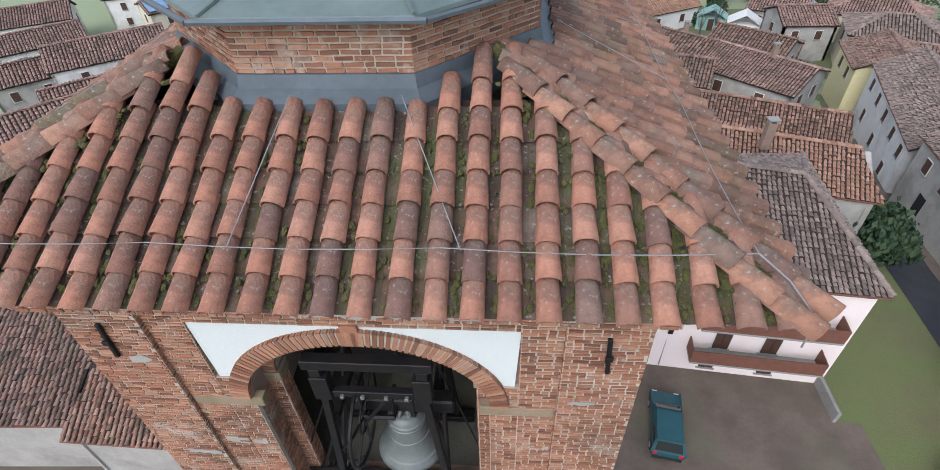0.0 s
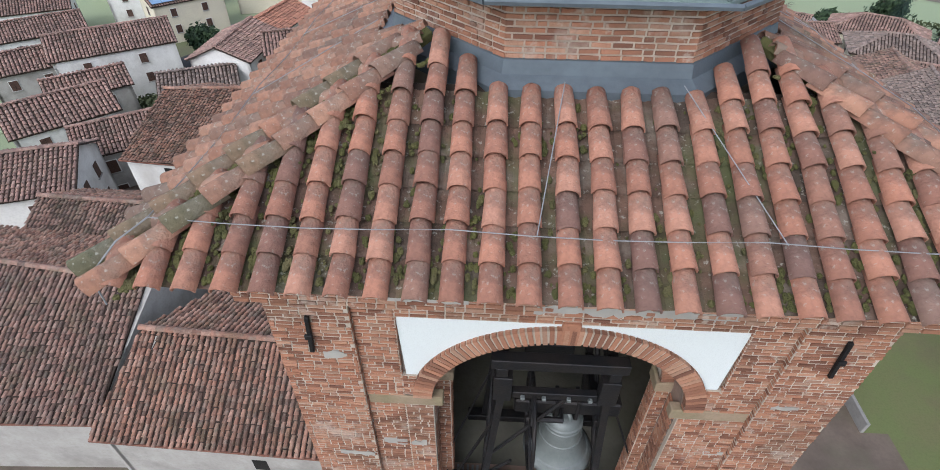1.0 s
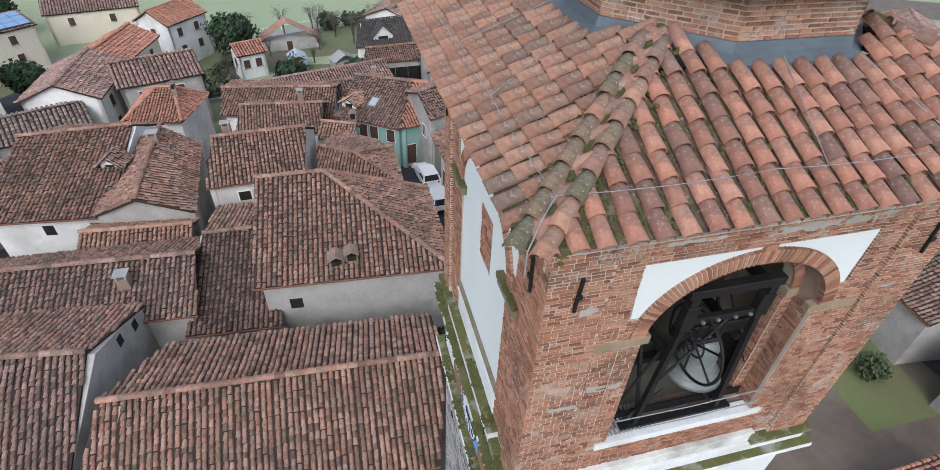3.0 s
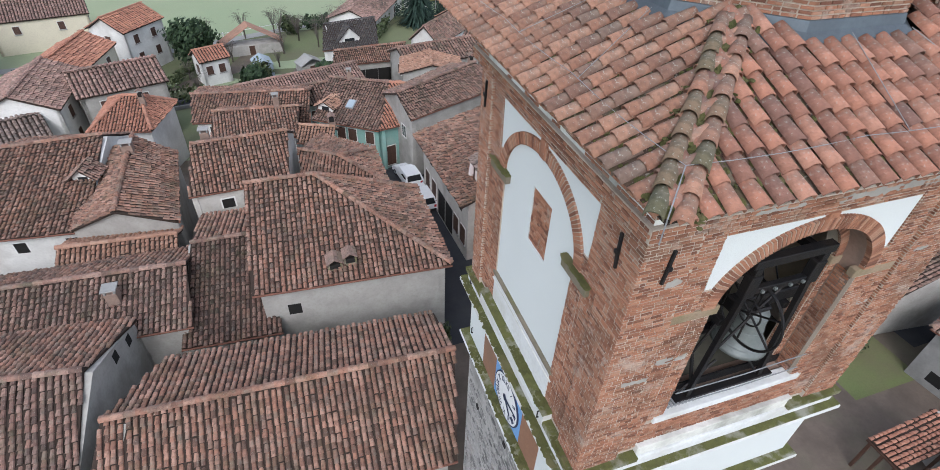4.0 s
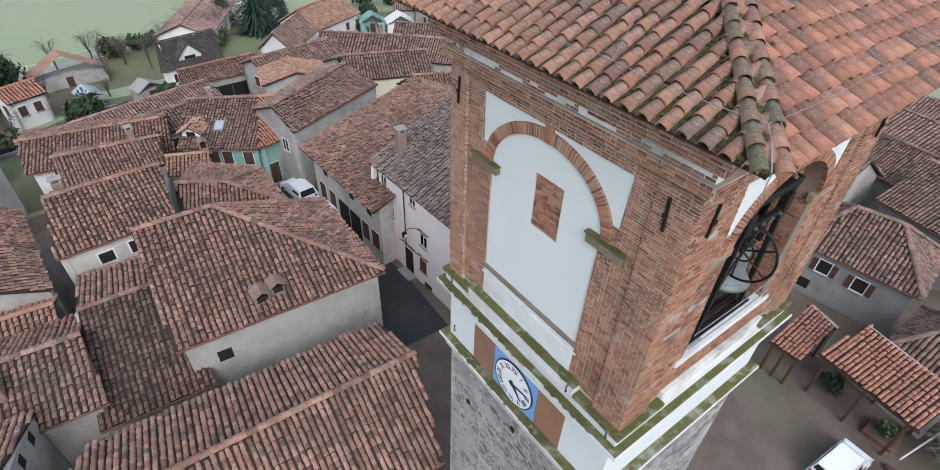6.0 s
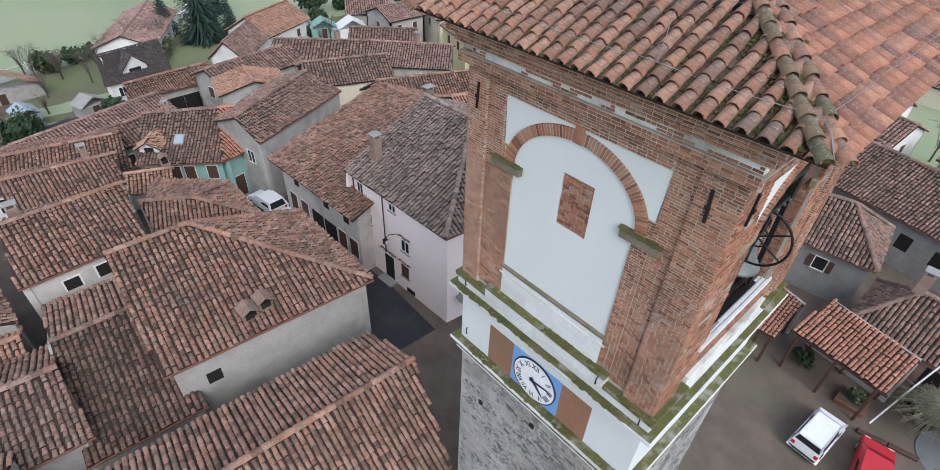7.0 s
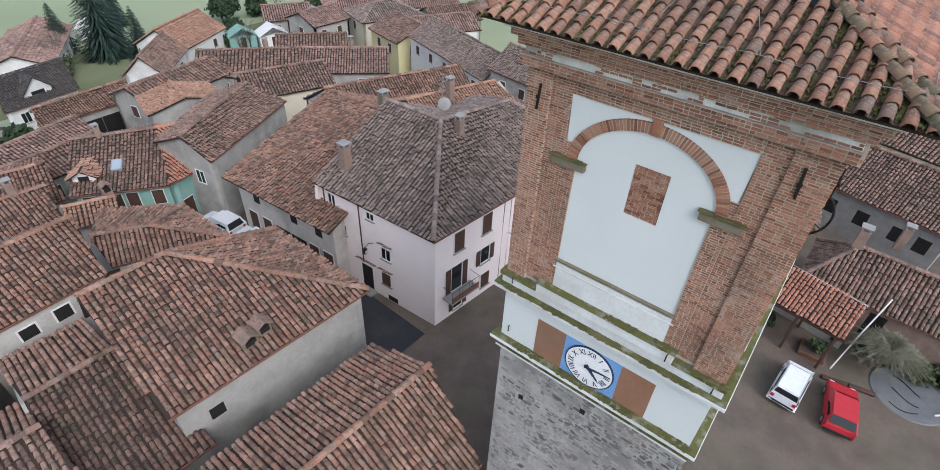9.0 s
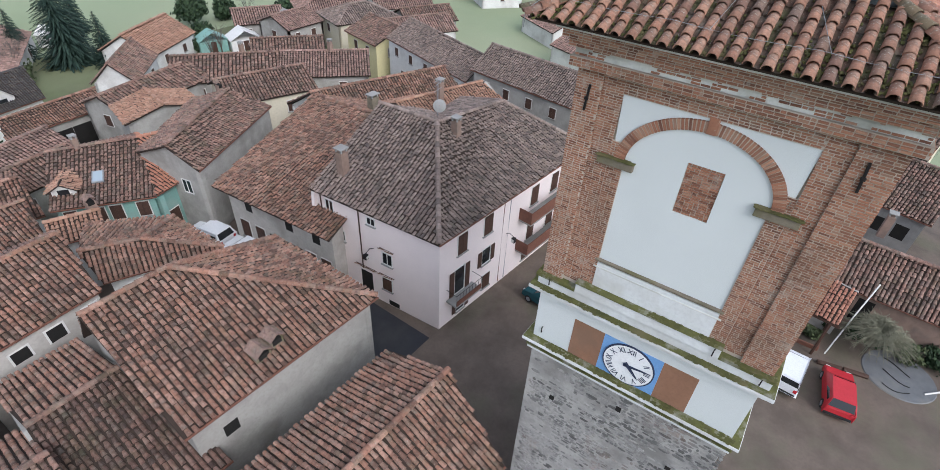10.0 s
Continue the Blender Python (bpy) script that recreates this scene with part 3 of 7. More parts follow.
for u, z, o in ((-2.95, 16.05, 3.71), (-2.95, 13.75, 3.59), (3.25, 16.0, 3.71), (1.95, 16.3, 3.77)):
    hk = tagged(empty("iron_hook"), "small black iron hook in the white band", "hook", "iron hooks")
    hm = face(1)
    part("hook", tube(bmesh.new(), [hm @ Vector((u, z - 0.12, o)), hm @ Vector((u, z - 0.12, o + 0.05)), hm @ Vector((u, z + 0.12, o + 0.05)), hm @ Vector((u + 0.02, z + 0.16, o + 0.02))], 0.018, 5), M_iron, hk)

# ---- bell, its wheel and frame ----
frame_ob = tagged(empty("bell_scaffold"), "black iron bell scaffold standing in the open belfry arch", "scaffold")
for s in (-1, 1):
    for y in (-3.12, -1.6):
        part("post", tube(bmesh.new(), [(s * 0.98, y, ZO - 0.05), (s * 0.72, y, 20.9)], 0.075, 4), M_iron, frame_ob)
        part("post_plate", boxed(s * 0.74 - 0.13, s * 0.74 + 0.13, y - 0.09, y + 0.09, 20.42, 20.95, bevel=0.01), M_iron, frame_ob)
    part("side_beam", boxed(s * 0.76 - 0.08, s * 0.76 + 0.08, -3.2, -1.5, 20.97, 21.15, bevel=0.01), M_iron, frame_ob)
    part("side_beam", boxed(s * 0.80 - 0.07, s * 0.80 + 0.07, -3.0, -1.7, 19.5, 19.66, bevel=0.01), M_iron, frame_ob)
    part("brace", tube(bmesh.new(), [(s * 0.95, -3.05, 17.9), (s * 0.78, -1.7, 20.8)], 0.045, 6), M_iron, frame_ob)
for y in (-3.12, -1.6):
    part("cross_beam", boxed(-0.92, 0.92, y - 0.09, y + 0.09, 21.155, 21.34, bevel=0.01), M_iron, frame_ob)
    part("cross_beam", boxed(-0.60, 0.60, y - 0.06, y + 0.06, 20.46, 20.6, bevel=0.01), M_iron, frame_ob)
    part("ground_beam", boxed(-1.3, 1.3, y - 0.1, y + 0.1, ZO - 0.049, ZO + 0.12, bevel=0.01), M_iron, frame_ob)
part("motor_box", boxed(-0.42, 0.30, -2.6, -2.2, 20.62, 20.95, bevel=0.02), M_iron, frame_ob)
for x in (-0.45, -0.15, 0.2, 0.5):
    part("bolt", boxed(x - 0.03, x + 0.03, -3.24, -3.18, 20.5, 20.56, bevel=0.008), M_bronze, frame_ob)
for s in (-1, 1):
    part("strut_rod", tube(bmesh.new(), [(s * 1.6, -2.9, 18.2), (s * 0.75, -2.3, 20.4)], 0.018, 5), M_iron, frame_ob)

for a_, b_ in (((-0.9, -3.1, 18.6), (0.2, -3.1, 20.4)), ((-1.45, -2.9, 17.5), (-0.75, -2.9, 19.6)), ((0.9, -3.1, 17.5), (0.15, -3.1, 18.5)), ((-1.2, -3.05, 17.5), (-0.5, -3.05, 18.4))):
    part("strut_rod", tube(bmesh.new(), [a_, b_], 0.03, 5), M_iron, frame_ob)

BX, BY, BZ = 0.30, -2.76, 18.45
bell = tagged(empty("bell"), "pale weathered bronze bell hanging from its yoke", "bell")
bm = bmesh.new()
Mb = Matrix.Translation((BX, BY, BZ))
lathe(bm, [(r * 0.95, z) for r, z in [(0.001, 1.05), (0.2, 1.05), (0.29, 0.99), (0.325, 0.88), (0.345, 0.6), (0.39, 0.38), (0.47, 0.2), (0.58, 0.06), (0.62, 0.0), (0.58, 0.0), (0.46, 0.12), (0.33, 0.4), (0.28, 0.85), (0.001, 0.95)]], 40, Mb)
body = part("bell_body", bm, M_bronze, bell, smooth=True)
for z, r in ((0.92, 0.305), (0.84, 0.313), (0.52, 0.343), (0.14, 0.493)):
    bm = bmesh.new()
    lathe(bm, [(r - 0.02, z - 0.02), (r + 0.014, z), (r - 0.02, z + 0.02)], 40, Mb)
    part("moulding_ring", bm, M_bronze, body)
for i in range(3):
    t = math.pi * i / 3
    part("crown_loop", tube(bmesh.new(), [(BX + 0.16 * math.cos(t) * math.cos(a), BY + 0.16 * math.sin(t) * math.cos(a), BZ + 1.04 + 0.17 * math.sin(a)) for a in [math.pi * j / 8 for j in range(9)]], 0.035, 6), M_bronze, body)
part("yoke", boxed(BX - 0.82, BX + 0.82, BY - 0.13, BY + 0.13, 19.62, 19.94, bevel=0.03), M_iron, bell, "black yoke")
for s in (-1, 1):
    part("strap", boxed(BX + s * 0.16 - 0.03, BX + s * 0.16 + 0.03, BY - 0.15, BY + 0.15, 19.5, 20.0, bevel=0.01), M_iron, bell)
bm = tube(bmesh.new(), [(BX, BY, 19.3), (BX, BY, 18.35)], 0.03)
bmesh.ops.create_icosphere(bm, subdivisions=2, radius=0.09, matrix=Matrix.Translation((BX, BY, 18.4)))
part("clapper", bm, M_iron, bell)
WX, WY, WZ, WR = -0.28, -3.08, 19.78, 0.75
wheel = part("bell_wheel", tube(bmesh.new(), [(WX, WY + WR * math.cos(2 * math.pi * i / 40), WZ + WR * math.sin(2 * math.pi * i / 40)) for i in range(41)], 0.03), M_iron, bell, "black iron ringing wheel")
part("hub_ring", tube(bmesh.new(), [(WX, WY + 0.26 * math.cos(2 * math.pi * i / 24), WZ + 0.26 * math.sin(2 * math.pi * i / 24)) for i in range(25)], 0.02), M_iron, wheel)
part("axle", tube(bmesh.new(), [(WX - 0.06, WY, WZ), (BX - 0.1, WY, WZ), (BX - 0.1, BY, WZ)], 0.05), M_iron, bell)
for i in range(3):
    t = math.pi * i / 3 + 0.5
    part("spoke", tube(bmesh.new(), [(WX, WY + WR * math.cos(t), WZ + WR * math.sin(t)), (WX, WY - WR * math.cos(t), WZ - WR * math.sin(t))], 0.022), M_iron, wheel)

# sill and safety wires of the open arch
part("opening_sill", boxed(-1.95, 1.95, ZO - 0.12, ZO + 0.06, PANEL - 0.20, PANEL + 0.09, bevel=0.015, m=face(0)), M_apron, walls[0], "stone sill with flaking whitewash")
for i in range(9):
    part("grate_bar", boxed(-1.62 + i * 0.09, -1.58 + i * 0.09, ZO + 0.062, ZO + 0.10, PANEL - 0.62, PANEL - 0.05, m=face(0)), M_wire, frame_ob)
part("kick_plate", boxed(-1.69, 1.69, ZO + 0.062, ZO + 0.30, PANEL - 0.42, PANEL - 0.38, m=face(0)), M_iron, frame_ob)
for z in (17.75, 18.2):
    g = tagged(empty("guard_wire"), "thin pale wire across the belfry opening", "wire", "guard wires")
    part("wire", tube(bmesh.new(), [(-1.69, -3.4, z), (0, -3.4, z - 0.05), (1.69, -3.4, z)], 0.014, 5), M_wire, g)

# ---- lead collar, octagonal drum and its metal roof ----
OCT = [(math.cos(radians(22.5 + 45 * i)), math.sin(radians(22.5 + 45 * i))) for i in range(8)]


def octagon(bm, rings):
    """Rings of (apothem, z)."""
    rs = [[bm.verts.new((a / math.cos(radians(22.5)) * x, a / math.cos(radians(22.5)) * y, z)) for x, y in OCT] for a, z in rings]
    for p, q in zip(rs, rs[1:]):
        for i in range(8):
            bm.faces.new((p[i], p[(i + 1) % 8], q[(i + 1) % 8], q[i]))
    return bm


def roof_z(a):
    return EAVE_Z + (EAVE - a) * math.tan(PITCH)


DR = 2.24
drum = part("drum", octagon(bmesh.new(), [(DR, 24.2), (DR, 25.62)]), M_mortar, tower, "low octagonal brick drum")
part("lead_collar", octagon(bmesh.new(), [(2.46, roof_z(2.46) - 0.1), (2.46, roof_z(2.46) + 0.10), (2.30, roof_z(2.3) + 0.12), (DR + 0.03, roof_z(2.3) + 0.26), (DR, roof_z(2.3) + 0.27)]), M_lead, drum, "grey lead flashing")
cap = part("cap_roof", octagon(bmesh.new(), [(DR - 0.1, 25.60), (2.46, 25.61), (2.49, 25.64), (2.48, 25.68), (1.5, 25.95), (0.4, 26.5), (0.02, 26.65)]), M_patina, tower, "grey-green metal cap roof")
for i in range(8):
    x, y = OCT[i]
    part("seam", tube(bmesh.new(), [(x * a / 0.924, y * a / 0.924, z + 0.015) for a, z in ((2.48, 25.68), (1.5, 25.95), (0.4, 26.5))], 0.022, 5), M_patina, cap)
    part("gutter_rim", tube(bmesh.new(), [(OCT[i][0] * 2.98, OCT[i][1] * 2.70, 25.64), (OCT[(i + 1) % 8][0] * 2.98, OCT[(i + 1) % 8][1] * 2.70, 25.64)], 0.035, 6), M_lead, cap)
part("finial", tube(bmesh.new(), [(0, 0, 26.6), (0, 0, 27.4), (0, 0, 28.2)], 0.05, 8, 0.02), M_iron, tower)

# ---- tower roof ----
COLS, EXPOSE = 27, 0.358
STEP = 2 * EAVE / COLS


def cover_mesh(name, length, r0, r1, material, lift, thick=0.016, n=8, seed=0):
    """A tapering half-round tile that lies along y, its low end open and lifted."""
    rnd = random.Random(seed)
    v, f = [], []
    for y, r, z in ((0, r0, lift), (length * 0.5, (r0 + r1) / 2, lift * 0.55), (length, r1, 0)):
        for q in (0, thick):
            for i in range(n + 1):
                t = math.pi * i / n
                v.append(((r - q) * math.cos(t), y + rnd.uniform(-.004, .004), z + (r - q) * 1.06 * math.sin(t)))
    w = n + 1
    for s in range(2):
        a, b = 2 * w * s, 2 * w * (s + 1)
        for i in range(n):
            f.append((a + i, b + i, b + i + 1, a + i + 1))
            f.append((a + w + i + 1, b + w + i + 1, b + w + i, a + w + i))
    for i in range(n):
        f.append((i, i + 1, w + i + 1, w + i))
        a = 4 * w
        f.append((a + i + 1, a + i, a + w + i, a + w + i + 1))
    me = bpy.data.meshes.new(name)
    me.from_pydata(v, [], f)
    me.materials.append(material)
    me.shade_smooth()
    return me


covers = [cover_mesh("roof_tile", 0.50, 0.112 + 0.005 * (i % 3 - 1), 0.096, M_tile, 0.035 + 0.008 * i, seed=i) for i in range(4)]
covers_s = [cover_mesh("roof_tile", 0.50, 0.112 + 0.005 * (i % 3 - 1), 0.096, M_tile_s, 0.035 + 0.008 * i, seed=i) for i in range(4)]
covers_j = [cover_mesh("roof_tile_j", 0.50, 0.112, 0.096, M_tile_j, 0.04, n=5)]
hips = [cover_mesh("hip_tile", 0.56, 0.115, 0.098, M_hip, 0.05 + 0.01 * i, seed=9 + i) for i in range(3)]
hips_clean = [cover_mesh("hip_tile", 0.56, 0.115, 0.098, M_tile, 0.05 + 0.01 * i, seed=9 + i) for i in range(3)]
rt = random.Random(11)
cp, sp = math.cos(PITCH), math.sin(PITCH)
for k in range(4):
    rot = Matrix.Rotation(radians(-90 * k), 4, 'Z')
    fm = rot @ frame_of((-EAVE, -EAVE, EAVE_Z), (1, 0, 0), (0, cp, sp))
    top = (EAVE - 2.3) / cp
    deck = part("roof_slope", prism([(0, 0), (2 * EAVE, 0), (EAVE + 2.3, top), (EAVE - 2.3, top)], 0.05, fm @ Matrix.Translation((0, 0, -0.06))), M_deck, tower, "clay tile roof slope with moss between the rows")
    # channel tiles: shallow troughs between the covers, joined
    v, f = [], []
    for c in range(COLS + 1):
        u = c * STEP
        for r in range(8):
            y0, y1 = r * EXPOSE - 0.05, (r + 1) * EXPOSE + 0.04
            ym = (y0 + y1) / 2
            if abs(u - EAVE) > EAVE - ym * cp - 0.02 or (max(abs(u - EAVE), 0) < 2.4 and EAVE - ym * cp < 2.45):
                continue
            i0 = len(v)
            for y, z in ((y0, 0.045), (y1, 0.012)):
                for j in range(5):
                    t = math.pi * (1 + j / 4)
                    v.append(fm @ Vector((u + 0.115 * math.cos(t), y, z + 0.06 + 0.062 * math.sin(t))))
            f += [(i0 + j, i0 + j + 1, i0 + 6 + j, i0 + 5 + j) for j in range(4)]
    ch = raw("channel_tiles", v, f, M_channel, deck, "mossy channel tiles, clay darkened between the covers")
    ch["kind"] = "stuff"
    jv, jf = [], []
    for c in range(COLS):
        u = (c + 0.5) * STEP + rt.uniform(-0.012, 0.012)
        for r in range(9):
            y = r * EXPOSE - 0.10 + rt.uniform(-0.02, 0.02) * (r > 0)
            a = EAVE - (y + 0.2) * cp       # distance of the tile from the axis
            x = abs(u - EAVE)
            if x > a - 0.03 or (a < 2.50 and x + a < 2.50 * 1.414 and x < 2.5):
                continue
            q = fm @ Matrix.Translation((u, y, 0.055 + rt.uniform(0, 0.012))) @ Matrix.Rotation(rt.uniform(-0.035, 0.035), 4, 'Z') @ Matrix.Rotation(rt.uniform(-0.01, 0.01), 4, 'X')
            if k in (0, 1):
                o = new("roof_tile", rt.choice(covers if k else covers_s))
                o.parent = deck
                o.matrix_basis = q
            else:
                i0 = len(jv)
                jv += [q @ p.co for p in covers_j[0].vertices]
                jf += [tuple(i0 + i for i in p.vertices) for p in covers_j[0].polygons]
    if jv:
        raw("roof_tiles", jv, jf, M_tile_j, deck)["kind"] = "stuff"
    # the two rows of tiles along the hip
    a = rot @ Vector((-EAVE, -EAVE, EAVE_Z))
    b = rot @ Vector((-1.75, -1.75, roof_z(1.75)))
    d = (b - a).normalized()
    side = d.cross(Vector((0, 0, 1))).normalized()
    hip = empty("hip_ridge")
    hip.parent = tower
    for s in (-1, 1):
        n = int((b - a).length / 0.40)
        for i in range(n):
            p = a + d * (i * 0.40 - 0.12) + side * s * 0.145 + Vector((0, 0, 0.075))
            o = new("hip_tile", rt.choice(hips_clean if k > 1 or rt.random() < (0.75 if s > 0 else 0.15) else hips))
            o.parent = hip
            o.matrix_basis = frame_of(p, side, d) @ Matrix.Rotation(rt.uniform(-0.04, 0.04), 4, 'Z')
    bm = tube(bmesh.new(), [a + d * 0.05 + Vector((0, 0, 0.05)), b + Vector((0, 0, 0.05))], 0.085, 6)
    part("hip_mortar", bm, M_moss, hip, "mossy mortar between the hip rows")

# lightning wires over the tiles
wires = tagged(empty("lightning_conductor"), "thin grey lightning wire strung over the roof tiles", "wire")
for k in range(4):
    rot = Matrix.Rotation(radians(-90 * k), 4, 'Z')
    wy = 4.0
    wz = EAVE_Z + (EAVE - wy) * math.tan(PITCH) + 0.26
    pts = [rot @ Vector((-wy + 2 * wy * i / 12, -wy, wz - 0.05 * math.sin(math.pi * (i % 4) / 4))) for i in range(13)]
    part("eave_wire", tube(bmesh.new(), pts, 0.0055, 5), M_wire, wires)
    for x in (-0.6, 1.5):
        pts = [rot @ Vector((x * (0.55 + 0.45 * j / 6), -2.5 - (wy - 2.5) * j / 6, roof_z(2.5 + (wy - 2.5) * j / 6) + 0.235)) for j in range(7)]
        part("down_wire", tube(bmesh.new(), pts, 0.0055, 5), M_wire, wires)
    c = rot @ Vector((-wy, -wy, wz))
    e = rot @ Vector((-EAVE - 0.05, -EAVE - 0.05, EAVE_Z + 0.1))
    part("corner_wire", tube(bmesh.new(), [c, (c + e) / 2 + Vector((0, 0, 0.06)), e, e - Vector((0, 0, 0.35))], 0.009, 5), M_wire, wires)


# ---- bricks of the belfry, last of the tower ----
for k in (0, 1):
    m = face(k)
    rects = []
    for s in (-1, 1):
        a, b = sorted((s * 2.62, s * side_u(k, s)))
        rects.append((a, b, ZI - 0.1, 22.74, PIL - 0.012))
        a, b = sorted((s * 2.10, s * 2.62))
        rects.append((a, b, ZI, 22.74, STRIP - 0.01))
        a, b = sorted((s * AI, s * 2.10))
        rects.append((a, b, ZO if k == 0 else ZI + 0.12, ZS - 0.22, PANEL + 0.03))
        a, b = sorted((s * 1.90, s * 2.10))
        rects.append((a, b, ZS + 0.01, ZS + 0.45, PANEL + 0.021))
    if k == 0:
        rects.append((-2.1, 2.1, ZI + 0.12, ZO - 0.14, PANEL + 0.035))
    rects.append((-2.1, 2.1, ZT + 0.01, 22.74, STRIP - 0.01))
    for z0, z1, o in ((22.75, 22.97, 3.80), (22.99, 23.19, 3.72), (23.21, 23.41, 3.86), (23.43, 23.61, 3.99)):
        rects.append((-(side_u(k, -1) + o - PIL), side_u(k, 1) + o - PIL, z0, z1, o + 0.002))
    # the narrow returns where one layer steps out from the next
    for s in (-1, 1):
        for u, o0, o1, seed in ((2.62, STRIP - 0.03, PIL + 0.002, 61), (2.10, PANEL - 0.03, STRIP + 0.002, 62)):
            lm = m @ Matrix(((0, 0, -s, s * u), (0, 1, 0, 0), (1, 0, 0, 0), (0, 0, 0, 1)))
            joined_bricks("return_bricks", brick_rows([(o0, o1, ZI + 0.1, 22.74, -0.008)], seed=seed + k), lm, walls[k])
    bricks = [b for b in brick_rows(rects, seed=20 + k) if not (22.98 < b[1] < 23.2 and noise.noise((b[0] * 1.5 + 3 * k, 1.3, b[1] * 4)) + 0.7 * noise.noise((b[0] * 7.0, b[1] * 11, k + 0.5)) > 0.02)]
    s = 1 if k else -1
    near = [b for b in bricks if 20.4 < b[1] < 22.2 and 2.1 < s * b[0] < 3.75 and b[2] < 3.75][:290]
    ids = set(near)
    joined_bricks("brickwork", [b for b in bricks if b not in ids], m, walls[k], "weathered red brick facing")
    shapes = {}
    for u, z, o, w, h in near:
        key = (round(w, 2), round(h, 3))
        if key not in shapes:
            shapes[key] = brick_mesh("brick", *key)
        ob = new("brick", shapes[key])
        ob.parent = walls[k]
        ob.matrix_basis = m @ Matrix.Translation((u, z, o - 0.03))
    if k:
        joined_bricks("niche_bricks", brick_rows([(NICHE[0] - NICHE[1], NICHE[0] + NICHE[1], NICHE[2], NICHE[3], PANEL - 0.03)], seed=3), m, walls[k], "brick infill of a blocked window")
    else:
        # brick lining of the open arch
        for s in (-1, 1):
            lm = m @ Matrix(((0, 0, -s, s * AI), (0, 1, 0, 0), (1, 0, 0, PANEL - 0.70), (0, 0, 0, 1)))
            joined_bricks("jamb_bricks", brick_rows([(0.32, 0.66, ZO + 0.07, ZS - 0.2, 0.0)], seed=7), lm, walls[k])
            lm = m @ Matrix(((0, 0, -s, s * AJ), (0, 1, 0, 0), (1, 0, 0, PANEL - 0.70), (0, 0, 0, 1)))
            joined_bricks("jamb_bricks", brick_rows([(0.02, 0.29, ZO + 0.07, ZS - 0.2, 0.0)], seed=8), lm, walls[k])
            a, b = sorted((s * AJ, s * AI))
            joined_bricks("jamb_bricks", brick_rows([(a, b, ZO + 0.07, ZS - 0.2, D1 - 0.012)], seed=9), m, walls[k])
dj = brick_rows([(-0.95, 0.95, 24.9, 25.60, DR + 0.002)], seed=31)
for i in range(8):
    joined_bricks("drum_bricks", dj, Matrix.Rotation(radians(45 * i), 4, 'Z') @ FACE0, drum)

# rubble facing of the lower shaft: stones of all sizes in a lime bed, flush with it in places
for k in (0, 1):
    rnd = random.Random(40 + k)
    v, f = [], []
    z = 4.0
    m = face(k)
    while z < 12.62:
        h = min(rnd.uniform(0.07, 0.19), 12.68 - z)
        u = -3.5 + (BACK if k == 1 else 0) + rnd.uniform(0, 0.2)
        while u < 3.5:
            w = min(rnd.uniform(0.10, 0.50) * (0.5 + h / 0.13 * 0.5), 3.52 - u)
            bare_bed = noise.noise((u * 0.55 + 7 * k, z * 0.9, 2.0)) > 0.12 and rnd.random() < 0.75
            if w > 0.06 and h > 0.04 and not bare_bed:
                i0, d = len(v), rnd.uniform(-0.004, 0.03)
                lift = rnd.uniform(-0.03, 0.03)
                n = rnd.choice((5, 6, 7))
                ring = []
                for q in range(n):
                    a = 2 * math.pi * (q + rnd.uniform(-0.25, 0.25)) / n
                    ca, sa = math.cos(a), math.sin(a)
                    kk = 1.0 / max(abs(ca), abs(sa)) ** 0.7
                    ring.append((u + w / 2 + ca * kk * w * 0.46, z + lift + h / 2 + sa * kk * h * 0.46))
                for o, q in ((-0.02, 1.0), (d, 0.86)):
                    for x, y in ring:
                        v.append(m @ Vector((u + w / 2 + (x - u - w / 2) * q, z + lift + h / 2 + (y - z - lift - h / 2) * q, 3.562 + o)))
                f += [tuple(i0 + n + q for q in range(n))] + [(i0 + q, i0 + (q + 1) % n, i0 + n + (q + 1) % n, i0 + n + q) for q in range(n)]
            u += w
        z += h
    raw("rubble_facing", v, f, M_stones, walls[k], "uneven grey rubble stones")["kind"] = "stuff"
for u, z in ((0.2, 11.9), (-2.1, 10.6), (2.3, 10.4)):
    part("putlog_hole", boxed(u - 0.09, u + 0.09, z - 0.1, z + 0.1, 3.5, 3.6, m=face(1)), M_void, walls[1], "small dark putlog hole")

